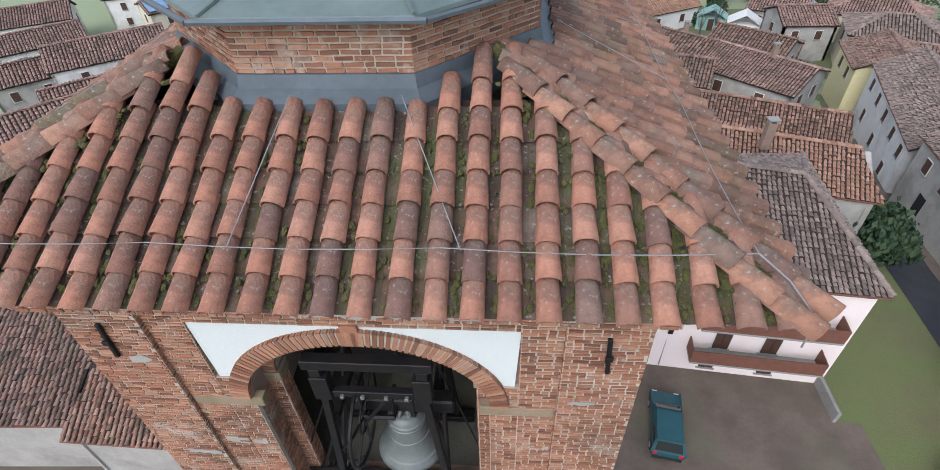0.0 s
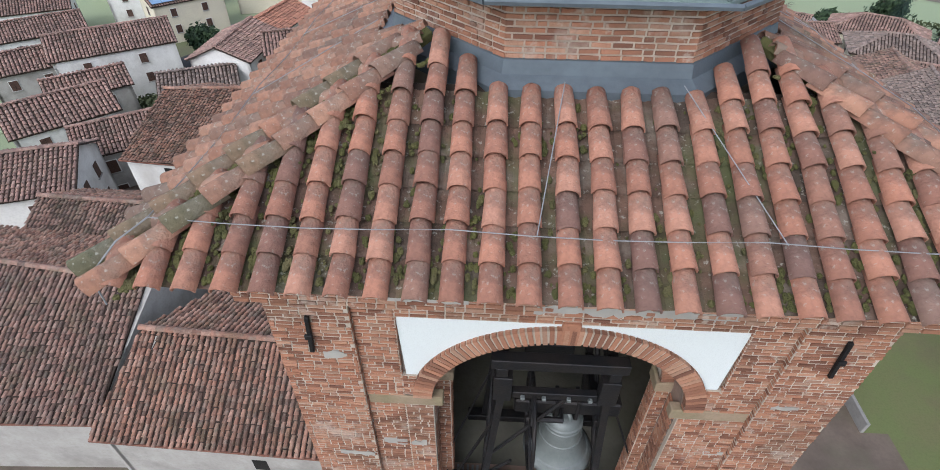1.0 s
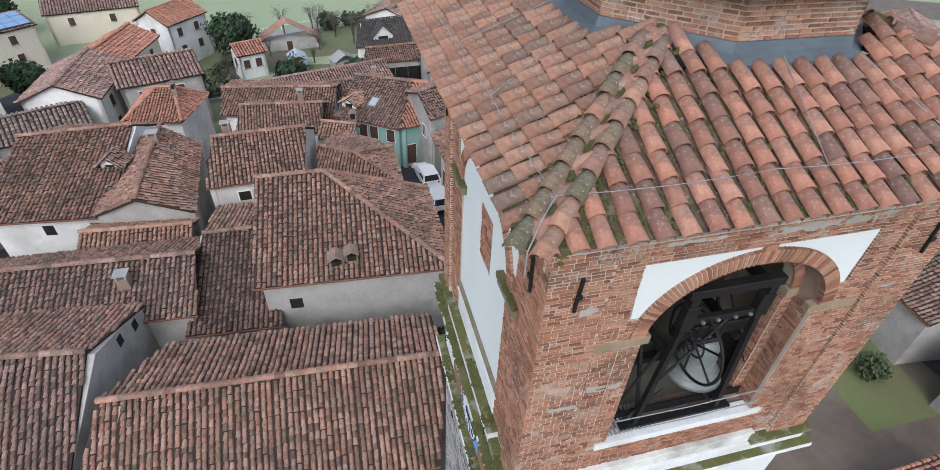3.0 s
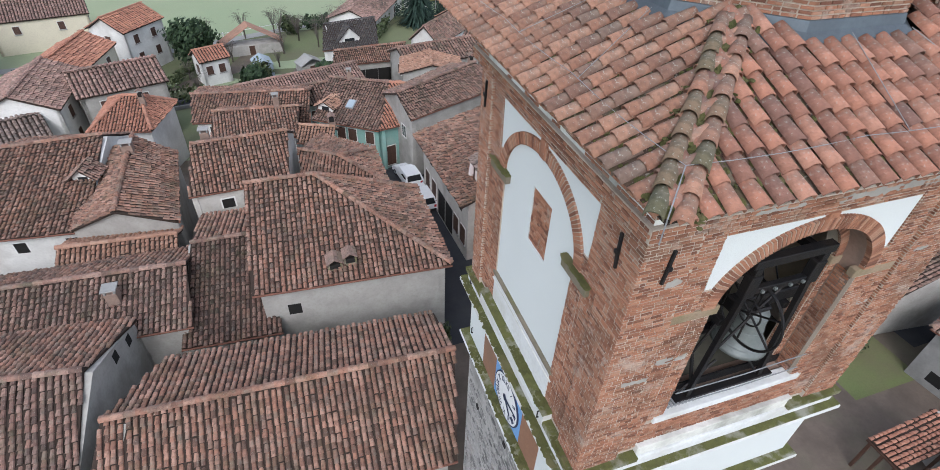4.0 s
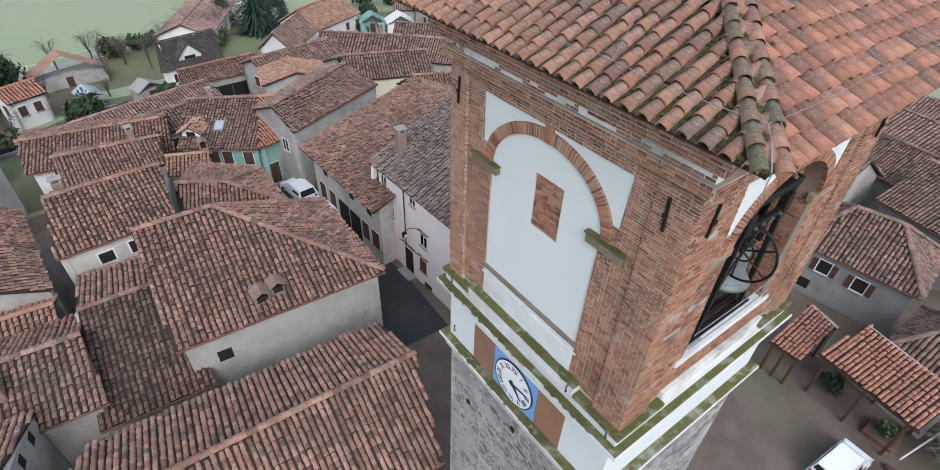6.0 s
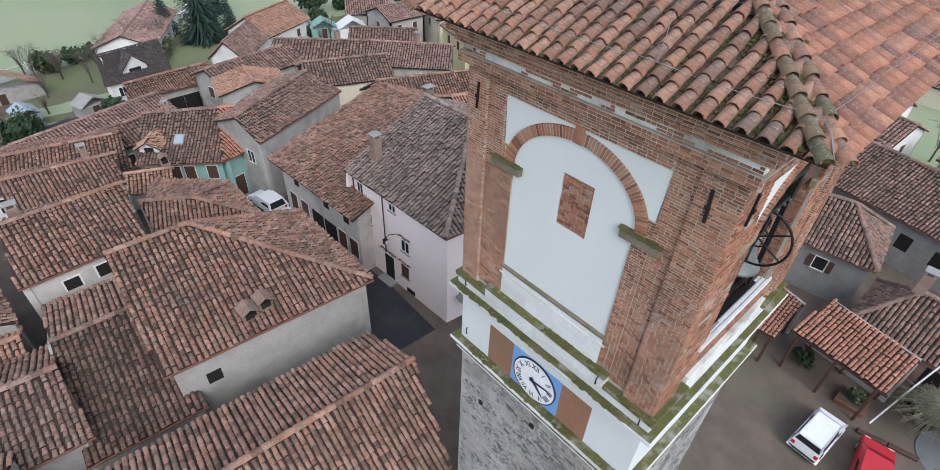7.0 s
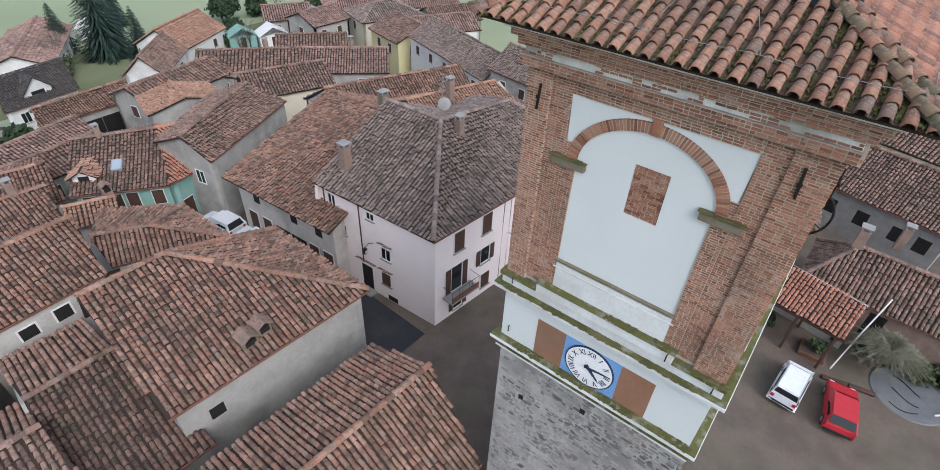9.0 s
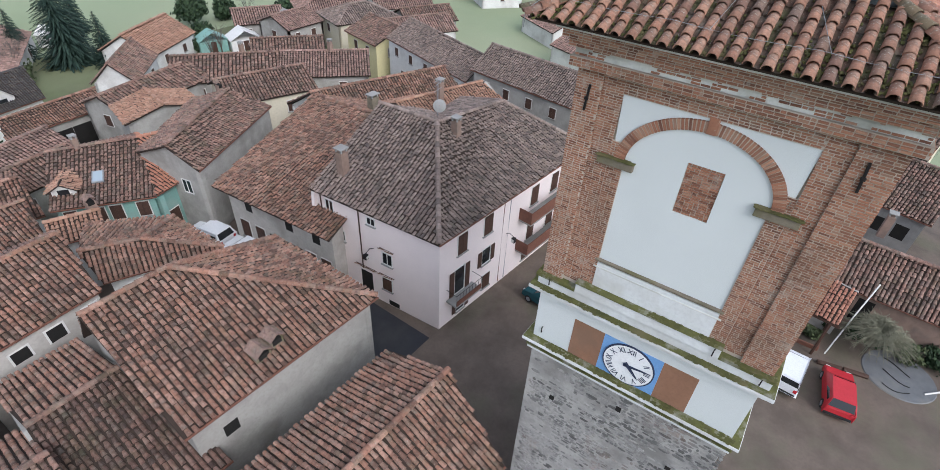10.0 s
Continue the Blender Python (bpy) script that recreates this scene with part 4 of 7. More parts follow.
# moss cushions in the channels, thickest beside the hips and along the eaves
rm = random.Random(8)
ico = bmesh.new()
bmesh.ops.create_icosphere(ico, subdivisions=1, radius=1.0)
ICO_V = [p.co.copy() for p in ico.verts]
ICO_F = [tuple(p.index for p in q.verts) for q in ico.faces]
ico.free()
v, f = [], []
for k in (0, 1):
    fm = Matrix.Rotation(radians(-90 * k), 4, 'Z') @ frame_of((-EAVE, -EAVE, EAVE_Z), (1, 0, 0), (0, cp, sp))
    for c in range(COLS + 1):
        for _ in range(210):
            y = rm.random() * 2.4
            u = c * STEP
            edge = EAVE - y * cp - abs(u - EAVE)
            a_ = EAVE - y * cp
            if edge < 0.0 or a_ < 2.5:
                continue
            chance = 0.75 * math.exp(-edge / 0.55) + 0.5 * math.exp(-y / 0.35) + 0.22 * (noise.noise((u * 0.8, y * 1.6, k * 3.0)) > 0.22)
            if k == 0 and u > EAVE:
                chance *= 0.8
            if rm.random() > chance:
                continue
            i0 = len(v)
            r = rm.uniform(0.012, 0.038)
            p = Vector((u + rm.gauss(0, 0.05), y, 0.045 + rm.uniform(0, 0.03)))
            st_ = rm.uniform(1.0, 1.8)
            v += [fm @ (p + Vector((q.x * r * rm.uniform(.8, 1.2), q.y * r * st_, q.z * r * 0.7))) for q in ICO_V]
            f += [tuple(i0 + i for i in q) for q in ICO_F]
for k in (0, 1, 3):
    a = Matrix.Rotation(radians(-90 * k), 4, 'Z') @ Vector((-EAVE, -EAVE, EAVE_Z))
    b = Matrix.Rotation(radians(-90 * k), 4, 'Z') @ Vector((-1.9, -1.9, roof_z(1.9)))
    side = (b - a).cross(Vector((0, 0, 1))).normalized()
    for _ in range(700 if k < 3 else 350):
        w_ = rm.random()
        o = rm.choice((0.0, 0.0, -0.30, 0.30)) + rm.gauss(0, 0.04)
        if noise.noise((w_ * 9.0, o * 2.0, k * 4.0)) < -0.1:
            continue
        p = a.lerp(b, w_) + side * o + Vector((0, 0, 0.13 if abs(o) < 0.15 else 0.02))
        r = rm.uniform(0.012, 0.04)
        i0 = len(v)
        v += [p + Vector((q.x * r * rm.uniform(.9, 1.6), q.y * r * rm.uniform(.9, 1.6), q.z * r * 0.7)) for q in ICO_V]
        f += [tuple(i0 + i for i in q) for q in ICO_F]
for _ in range(2600):
    k = 1
    m = face(k)
    z, o0, o1, hw = rm.choice(((16.51, 3.5, 3.8, 2.1), (15.79, 3.68, 3.9, 3.6), (15.79, 3.74, 3.92, 3.6), (13.32, 3.58, 3.86, 3.5), (ZS + 0.03, 3.5, 3.64, 2.36), (16.24, 3.5, 3.78, 3.7)))
    u = rm.uniform(-hw, hw) if hw > 3 or hw == 2.1 else rm.choice((-1, 1)) * rm.uniform(1.42, 2.36)
    if z == 16.24 and abs(u) < 2.15 or not -side_u(k, -1) - 0.1 < u < side_u(k, 1) + 0.1 or (k == 0 and rm.random() < 0.7):
        continue
    if noise.noise((u * 1.3, z, k * 5.0)) < -0.15:
        continue
    i0 = len(v)
    r = rm.uniform(0.02, 0.06)
    p = Vector((u, z, rm.uniform(o0, o1)))
    v += [m @ (p + Vector((q.x * r * rm.uniform(.9, 1.8), q.y * r * 0.55, q.z * r))) for q in ICO_V]
    f += [tuple(i0 + i for i in q) for q in ICO_F]
moss = raw("roof_moss", v, f, M_moss, tower, "green moss cushions between the tiles")
moss["kind"] = "stuff"


# ---- ground, roads and fields ----
def ground_z(x, y):
    d = math.hypot(x, y)
    t = min(max((d - 28.0) / 55.0, 0.0), 1.0)
    return -6.0 * t * t * (3 - 2 * t)


def sheet(name, xs, ys, dz, material, label, inside=None):
    v, f, at = [], [], {}
    for i, x in enumerate(xs):
        for j, y in enumerate(ys):
            at[i, j] = len(v)
            v.append((x, y, ground_z(x, y) + dz))
    for i in range(len(xs) - 1):
        for j in range(len(ys) - 1):
            if inside is None or inside((xs[i] + xs[i + 1]) / 2, (ys[j] + ys[j + 1]) / 2):
                f.append((at[i, j], at[i + 1, j], at[i + 1, j + 1], at[i, j + 1]))
    return tagged(raw(name, v, f, material, smooth=True), label, name, kind="structure")


def spread(a, b, step):
    n = max(1, round((b - a) / step))
    return [a + (b - a) * i / n for i in range(n + 1)]


far = [-3000, -1200, -500, -260] + spread(-180, 180, 6.0) + [260, 500, 1200, 3000]
sheet("ground", far, far, -0.02, M_grass, "winter grass and garden ground round the village")
sheet("paving", spread(-40, 50, 2.0), spread(-40, 46, 2.0), 0.0, M_paving, "damp brown yard and alley paving",
      lambda x, y: not (20 < x < 31 and 9 < y < 24))

sheet("garden", spread(-62, 62, 2.0), spread(47, 110, 1.75), 0.0, M_garden, "rough winter gardens of grass and bare soil",
      lambda x, y: y < min(90 + 0.37 * (x + 30), 104 - 0.25 * max(x - 14, 0)) + 2.5 * noise.noise((x * 0.15, y * 0.15, 0.0)))
sheet("lawn", spread(20, 31, 1.0), spread(9.0, 24.0, 1.0), 0.012, M_lawn, "patchy green lawn behind the pink house")
sheet("lawn", spread(21.4, 27.0, 1.4), spread(2.0, 9.0, 1.4), 0.02, M_lawn, "patchy green lawn between yard and house")


def road(pts, width, name="road", material=None, dz=0.03, label="dark asphalt village street"):
    v, f = [], []
    pts = [Vector((*p, 0)) for p in pts]
    fine = []
    for a, b in zip(pts, pts[1:]):
        n = max(1, int((b - a).length / 3))
        fine += [a.lerp(b, i / n) for i in range(n)]
    fine.append(pts[-1])
    for i, p in enumerate(fine):
        d = (fine[min(i + 1, len(fine) - 1)] - fine[max(i - 1, 0)]).normalized()
        s = Vector((-d.y, d.x, 0)) * width / 2
        for q in (p - s, p + s):
            v.append((q.x, q.y, ground_z(q.x, q.y) + dz))
    f = [(2 * i, 2 * i + 1, 2 * i + 3, 2 * i + 2) for i in range(len(fine) - 1)]
    return tagged(raw(name, v, f, material or M_asphalt), label, name, kind="structure")


road([(1.2, 13.2), (1.4, 19), (0.2, 30), (1.2, 37), (6, 44)], 4.0)
road([(30.5, 4), (30.2, 14), (31.0, 22), (33.0, 32), (36, 44), (40, 70)], 3.2)
road([(-60, 62), (-30, 66), (-8, 74), (10, 82)], 4.5, dz=0.05)
road([(60, 150), (120, 95), (190, 60)], 16.0, "river_bed", M_paving, 0.06, "pale brown dry river bed")


# ---- houses ----
def tiles_on(poly, m, material, parent, pitch=0.27, expose=0.34, seed=0, name="roof_tiles", rise=None):
    """Rows of half-round tiles over a slope's outline, in its own plane."""
    rnd = random.Random(seed)
    us = [p[0] for p in poly]
    vs = [p[1] for p in poly]

    def inside(x, y):
        c = False
        for (x0, y0), (x1, y1) in zip(poly, poly[1:] + poly[:1]):
            if (y0 > y) != (y1 > y) and x < (x1 - x0) * (y - y0) / (y1 - y0) + x0:
                c = not c
        return c

    v, f = [], []
    arc = [(math.cos(math.pi * (0.5 + (i - 2) / 4 * 0.94)), math.sin(math.pi * (0.5 + (i - 2) / 4 * 0.94))) for i in range(5)]
    ncol = max(1, round((max(us) - min(us)) / pitch))
    step = (max(us) - min(us)) / ncol
    sag = rnd.uniform(0.02, 0.06)
    for c in range(ncol):
        u = min(us) + (c + 0.5) * step
        drift = rnd.uniform(-0.025, 0.025)
        for r in range(int((max(vs) - min(vs)) / expose) + 1):
            y = min(vs) - 0.08 + r * expose + rnd.uniform(-0.06, 0.06)
            if not inside(u, min(max(y + expose * 0.55, min(vs) + 0.05), max(vs) - 0.02)):
                continue
            i0 = len(v)
            w = step * 0.395
            wide = rnd.uniform(-0.10, 0.12)
            tilt = rnd.uniform(-0.06, 0.06)
            z = -sag * math.sin(math.pi * (y - min(vs)) / max(max(vs) - min(vs), 1)) + rnd.uniform(-0.02, 0.022)
            if rise:
                z += max(rise(u, y), 0.0 if rise(u, y) > 0 else rise(u, y + expose))
            for yy, k, dz in ((y, 1.0 + wide, 0.08 + wide * 0.15), (y + expose * 1.12, 0.80, 0.0)):
                for cx, cz in arc:
                    v.append(m @ Vector((u + drift + tilt * (yy - y) + cx * w * k, yy, z + dz + cz * w * 0.8 * k)))
            f += [(i0 + i + 1, i0 + i, i0 + 5 + i, i0 + 6 + i) for i in range(4)]
            f.append((i0, i0 + 1, i0 + 2, i0 + 3, i0 + 4))
    if v:
        ob = raw(name, v, f, material, parent)
        ob["kind"] = "stuff"


def ridge_row(a, b, material, parent, r=0.17):
    a, b = Vector(a), Vector(b)
    d = (b - a).normalized()
    side = d.cross(Vector((0, 0, 1))).normalized()
    v, f = [], []
    n = max(1, int((b - a).length / 0.45))
    for i in range(n):
        m = frame_of(a + d * i * (b - a).length / n + Vector((0, 0, 0.07)), side, d)
        i0 = len(v)
        for y, k, dz in ((0, 1.0, 0.03), (0.5, 0.86, 0.0)):
            for j in range(6):
                t = math.pi * j / 5
                v.append(m @ Vector((r * k * math.cos(t), y, dz + r * k * math.sin(t))))
        f += [(i0 + j, i0 + 6 + j, i0 + 7 + j, i0 + 1 + j) for j in range(5)] + [tuple(i0 + j for j in range(6))]
    raw("ridge_tiles", v, f, material, parent)["kind"] = "stuff"


def window(parent, a, b, u, z, w, h, style="plain", name="window"):
    """A window in the wall from a to b (seen from outside, left to right), u metres along it, its centre at z."""
    m = frame_of((a[0], a[1], 0), (b[0] - a[0], b[1] - a[1], 0), (0, 0, 1)) @ Matrix.Translation((u, z, 0))
    # a solid block; its colour carries the darkness of the room behind
    win = part(name, boxed(-w / 2, w / 2, -h / 2, h / 2, -0.12, 0.004, m=m), M_void if style in ("void", "shut", "attic") else M_glass, parent, "opening filled near-black for its unlit inside" if style in ("void", "attic") else "")
    if style == "attic":
        for x0, x1, y0, y1 in ((-w / 2 - 0.1, -w / 2, -h / 2, h / 2 + 0.1), (w / 2, w / 2 + 0.1, -h / 2, h / 2 + 0.1), (-w / 2, w / 2, h / 2, h / 2 + 0.1)):
            part("window_frame", boxed(x0, x1, y0, y1, -0.05, 0.03, m=m), M_plaster_w, win)
    elif style != "void":
        t = 0.07
        for x0, x1, y0, y1 in ((-w / 2 - t, -w / 2, -h / 2, h / 2), (w / 2, w / 2 + t, -h / 2, h / 2), (-w / 2 - t, w / 2 + t, h / 2, h / 2 + t), (-w / 2 - t, w / 2 + t, -h / 2 - t, -h / 2)):
            part("window_frame", boxed(x0, x1, y0, y1, -0.05, 0.035, m=m), M_frame, win)
        part("window_sill", boxed(-w / 2 - 0.12, w / 2 + 0.12, -h / 2 - t - 0.06, -h / 2 - t, -0.05, 0.12, m=m), M_concrete, win)
    if style == "plain":
        part("mullion", boxed(-0.03, 0.03, -h / 2, h / 2, 0.004, 0.03, m=m), M_frame, win)
    if style in ("open", "shut"):
        for s in (-1, 1):
            x0, x1 = sorted((s * 0.01, s * w / 2)) if style == "shut" else sorted((s * (w / 2 + 0.08), s * (w + 0.04)))
            n = max(2, int(h / 0.14))
            prof = [(0.036, -h / 2)]
            for q in range(n):
                prof += [(0.085, -h / 2 + q * h / n), (0.062, -h / 2 + (q + 0.9) * h / n)]
            prof += [(0.036, h / 2)]
            bm = prism(prof, x1 - x0, m @ Matrix(((0, 0, 1, x0), (0, 1, 0, 0), (1, 0, 0, 0), (0, 0, 0, 1))))
            part("shutter", bm, M_wood, win, "dark brown louvred shutter")
    return win


def chimney(x, y, z0, z1, w=0.55, d=0.55, cap="slab", material=None):
    c = tagged(empty("chimney", pose(x, y, 0)), "brick chimney stack with cap on a tiled roof", "chimney")
    part("chimney_shaft", boxed(-w / 2, w / 2, -d / 2, d / 2, z0, z1, bevel=0.015), material or M_chim, c)
    if cap == "slab":
        for sx in (-1, 1):
            for sy in (-1, 1):
                part("cap_leg", boxed(sx * w * 0.38 - 0.05, sx * w * 0.38 + 0.05, sy * d * 0.38 - 0.05, sy * d * 0.38 + 0.05, z1, z1 + 0.22), M_concrete, c)
        part("cap_slab", boxed(-w * 0.62, w * 0.62, -d * 0.62, d * 0.62, z1 + 0.22, z1 + 0.29, bevel=0.01), M_concrete, c, "pale slab cap")
    else:
        bm = bmesh.new()
        for s in (-1, 1):
            box(bm, -w * 0.6, w * 0.6, -0.03, d * 0.75, 0, 0.05, m=Matrix.Translation((0, 0, z1 + 0.42)) @ Matrix.Rotation(radians(90 if s > 0 else -90), 4, 'Z') @ Matrix.Rotation(radians(-32), 4, 'X'))
        part("cap_tiles", bm, M_roof[1], c)
        part("smoke_hole", boxed(-w * 0.35, w * 0.35, -d * 0.51, d * 0.51, z1 - 0.25, z1 + 0.05), M_void, c)
    return c


COUNT = [0]


def house(corners, eave, ridge, roof=0, wall=None, label="", gables=(True, True), base=None, windows=(), over=0.35, name="house", pitch=0.27, gutter=True, category="house", roof2=None, bare_hips=()):
    """corners: the eaves' four corners, anticlockwise from the front left; ridge: its left and right ends (x, y, z)."""
    COUNT[0] += 1
    c = [Vector((p[0], p[1], p[2] if len(p) > 2 else eave)) for p in corners]
    r0, r1 = Vector(ridge[0]), Vector(ridge[1])
    mid = sum(c, Vector()) / 4
    wall = wall or M_plaster
    h = tagged(empty(name), label or "old village house with clay-tiled roof and plaster walls", category)
    if base is None:
        base = min(ground_z(p.x, p.y) for p in c) - 0.3
    ins = [p + (mid - p).normalized() * over * 1.25 for p in c]
    # walls: four thick sides with their gables
    for i in range(4):
        a, b = ins[i], ins[(i + 1) % 4]
        m = frame_of((a.x, a.y, 0), (b.x - a.x, b.y - a.y, 0), (0, 0, 1))
        ln = (Vector((b.x, b.y)) - Vector((a.x, a.y))).length
        gap = 0.12
        pts = [(0, base), (ln, base), (ln, b.z - gap)]
        if (i == 1 and gables[1]) or (i == 3 and gables[0]):
            r = r1 if i == 1 else r0
            q = m.inverted() @ r
            pts.append((min(max(q.x, 0.1), ln - 0.1), r.z - 0.15))
        pts.append((0, a.z - gap))
        w = part("wall", prism(pts, 0.35, m @ Matrix.Translation((0, 0, -0.35))), wall, h)
        for side, u, z, ww, hh, style in windows:
            if side == i:
                window(h, (a.x, a.y), (b.x, b.y), u * ln, z, ww, hh, style)
    # slopes
    tm = M_roof[roof]
    slopes = [(c[0], c[1], r1, r0), (c[2], c[3], r0, r1)]
    if not gables[1]:
        slopes.append((c[1], c[2], r1))
    if not gables[0]:
        slopes.append((c[3], c[0], r0))
    for n, s in enumerate(slopes):
        a, b = s[0], s[1]
        m = frame_of(a, b - a, s[2] - a)
        inv = m.inverted()
        poly = [((inv @ p).x, (inv @ p).y) for p in s]
        # fold the slope into one plane
        bm = bmesh.new()
        lo = [bm.verts.new(p) for p in s]
        hi = [bm.verts.new(p + Vector((0, 0, -0.14))) for p in s]
        if len(s) == 4:
            bm.faces.new((lo[0], lo[1], lo[2]))
            bm.faces.new((lo[0], lo[2], lo[3]))
            bm.faces.new((hi[2], hi[1], hi[0]))
            bm.faces.new((hi[3], hi[2], hi[0]))
        else:
            bm.faces.new(lo)
            bm.faces.new(hi[::-1])
        for i in range(len(s)):
            j = (i + 1) % len(s)
            bm.faces.new((lo[j], lo[i], hi[i], hi[j]))
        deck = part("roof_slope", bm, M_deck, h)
        warp = None
        if len(s) == 4 and abs((inv @ s[3]).z) > 0.02:
            (x2, y2), (x3, y3), h3 = poly[2], poly[3], (inv @ s[3]).z
            warp = lambda x, y, k=h3 / (x2 * y3 - x3 * y2), x2=x2, y2=y2: max(x2 * y - x * y2, 0.0) * k  # noqa: E731
        tiles_on(poly, m, M_roof[roof2] if roof2 is not None and n else tm, deck, pitch, pitch * 1.12, COUNT[0] * 7 + n, rise=warp)
    roofmat = M_roof[roof]
    if (r1 - r0).length > 0.3:
        ridge_row(r0, r1, roofmat, h)
    for g, r, p, q in ((gables[0], r0, c[0], c[3]), (gables[1], r1, c[1], c[2])):
        if not g:
            for e in (p, q):
                if c.index(e) not in bare_hips:
                    ridge_row(e, r, roofmat, h)
    if gutter:
        d = (c[1] - c[0]).normalized()
        out = Vector((d.y, -d.x, 0))
        part("gutter", tube(bmesh.new(), [c[0] + out * 0.06 - Vector((0, 0, 0.08)), c[1] + out * 0.06 - Vector((0, 0, 0.08))], 0.06, 6), M_redwood, h)
    return h


def gable(x0, x1, y0, y1, eave, rise, **k):
    """A house whose ridge runs along x."""
    ym = (y0 + y1) / 2
    return house([(x0, y0), (x1, y0), (x1, y1), (x0, y1)], eave, [(x0, ym, eave + rise), (x1, ym, eave + rise)], **k)


def turned(cx, cy, ln, wd, deg, eave, rise, hip=False, **k):
    """A house of that length and width round a centre, its ridge along its length."""
    c, s = math.cos(radians(deg)), math.sin(radians(deg))
    f = lambda u, v: (cx + u * c - v * s, cy + u * s + v * c)  # noqa: E731
    e = ln / 2 - (wd / 2 if hip else 0)
    return house([f(-ln / 2, -wd / 2), f(ln / 2, -wd / 2), f(ln / 2, wd / 2), f(-ln / 2, wd / 2)], eave,
                 [(*f(-e, 0), eave + rise), (*f(e, 0), eave + rise)], gables=(not hip, not hip), **k)


# the church nave beside the tower: its ridge runs west
house([(-18.7, 3.8, 4.6), (-3.75, 3.45, 4.6), (-2.7, 11.1, 5.9), (-16.0, 11.9, 5.9)], 5.2, [(-17.6, 8.1, 7.2), (-2.7, 7.4, 7.2)], 0, M_plaster,
      "long low building with red clay-tiled roof beside the tower", windows=[(0, 0.5, 3.0, 0.7, 0.9, "void")])
house([(-34, 3.9, 4.5), (-18.9, 4.6, 4.5), (-17.4, 14.7, 6.3), (-33, 16.2, 6.3)], 5.2, [(-33, 12.4, 7.7), (-18.5, 10.6, 7.7)], 1, M_plaster,
      "plastered house with small gable windows and clay-tiled roof", windows=[(1, 0.76, 6.45, 0.45, 0.6, "void"), (1, 0.90, 6.0, 0.45, 0.6, "void")], over=0.15, roof2=0)
# hip-roofed house beyond it
house([(-11.7, 14.0), (-0.95, 13.4), (-0.95, 21.6), (-11.4, 22.6)], 7.0, [(-11.5, 20.6, 9.7), (-7.5, 20.6, 9.7)], 0, M_plaster,
      "grey plastered house with red clay-tiled hip roof", gables=(True, False), windows=[(0, 0.155, 5.25, 0.7, 0.75, "void"), (1, 0.5, 3.0, 0.9, 1.2, "plain")])
house([(-15.7, 25.7), (-9.1, 26.2), (-8.2, 33.4), (-15.0, 33.6)], 6.2, [(-15.3, 29.4, 8.1), (-8.7, 29.9, 8.1)], 0, M_limewash,
      "whitewashed house with brown clay-tiled gable roof", windows=[(0, 0.34, 5.05, 0.8, 0.75, "attic"), (0, 0.61, 5.1, 0.8, 0.85, "attic"), (0, 0.90, 5.25, 0.7, 0.6, "attic")], over=0.16, roof2=1)
house([(-15.7, 13.6, 4.6), (-10.6, 13.3, 4.6), (-11.2, 24.9, 5.0), (-15.2, 25.0, 5.0)], 4.8, [(-15.1, 19.9, 6.6), (-11.3, 19.9, 6.6)], 7, M_plaster, "low lean-to with sooty dark clay tiles on one slope", name="lean_to", category="shed", roof2=0)
house([(-30, 15.0, 5.4), (-14.9, 14.2, 5.5), (-15.2, 21.4, 5.2), (-30, 21.6, 5.2)], 5.4, [(-30, 18.4, 7.0), (-15.1, 17.6, 7.0)], 1, M_plaster, "long house with brown clay-tiled roof", roof2=0)
house([(-29.5, 25.4), (-21.7, 24.7), (-20.8, 38.0), (-28.5, 39.0)], 5.4, [(-29.0, 33.0, 7.6), (-21.6, 33.6, 7.6)], 0, M_plaster_w,
      "white house with large red-brown clay-tiled roof", windows=[(0, 0.45, 4.3, 0.7, 0.8, "void"), (0, 0.85, 4.3, 0.7, 0.8, "void")])
house([(-16.3, 23.7), (-17.2, 33.4), (-22.6, 34.0), (-22.5, 24.5)], 5.7, [(-19.6, 23.9, 7.0), (-19.6, 33.2, 7.5)], 0, M_plaster, "plastered house with red clay-tiled roof and grey stone gable", over=0.12)
house([(-23, 20.9, 4.7), (-16.3, 20.7, 4.7), (-16.3, 24.0, 4.9), (-23, 24.6, 4.9)], 4.8, [(-23, 22.9, 5.6), (-16.3, 22.5, 5.6)], 4, M_plaster, "low annex with clay-tiled roof between taller houses")
house([(-25.6, 42.4), (-20.4, 41.6), (-18.8, 47.6), (-25.0, 49.6)], 3.7, [(-22.8, 45.9, 5.4), (-21.3, 45.6, 5.4)], 3, M_plaster_w, "house with bright orange clay-tiled hip roof", gables=(False, False))
# beyond: terracotta roofs of the lane
house([(-15.2, 36.6), (-8.0, 36.8), (-7.2, 43.0), (-14.8, 44.2)], 4.0, [(-15.0, 40.9, 5.2), (-7.5, 39.8, 5.4)], 0, M_plaster_w, "house with red clay-tiled roof along the lane", windows=[(1, 0.5, 3.2, 0.8, 0.9, "void")])
house([(-17.3, 43.4), (-6.6, 41.0), (-5.6, 49.2), (-17.0, 51.8)], 3.2, [(-17.4, 47.4, 4.3), (-6.2, 44.8, 4.7)], 0, M_plaster_w, "whitewashed house with red clay-tiled roof at the village edge", windows=[(0, 0.15, 2.0, 1.0, 1.2, "void"), (3, 0.5, 1.6, 0.9, 1.2, "shut")])
house([(-8.3, 28.4), (-2.1, 25.7), (-2.15, 31.2), (-6.2, 35.0)], 4.9, [(-8.2, 30.6, 6.0), (-5.4, 28.6, 6.2)], 0, M_plaster_w, "low house with red clay-tiled hip roof", gables=(True, False))
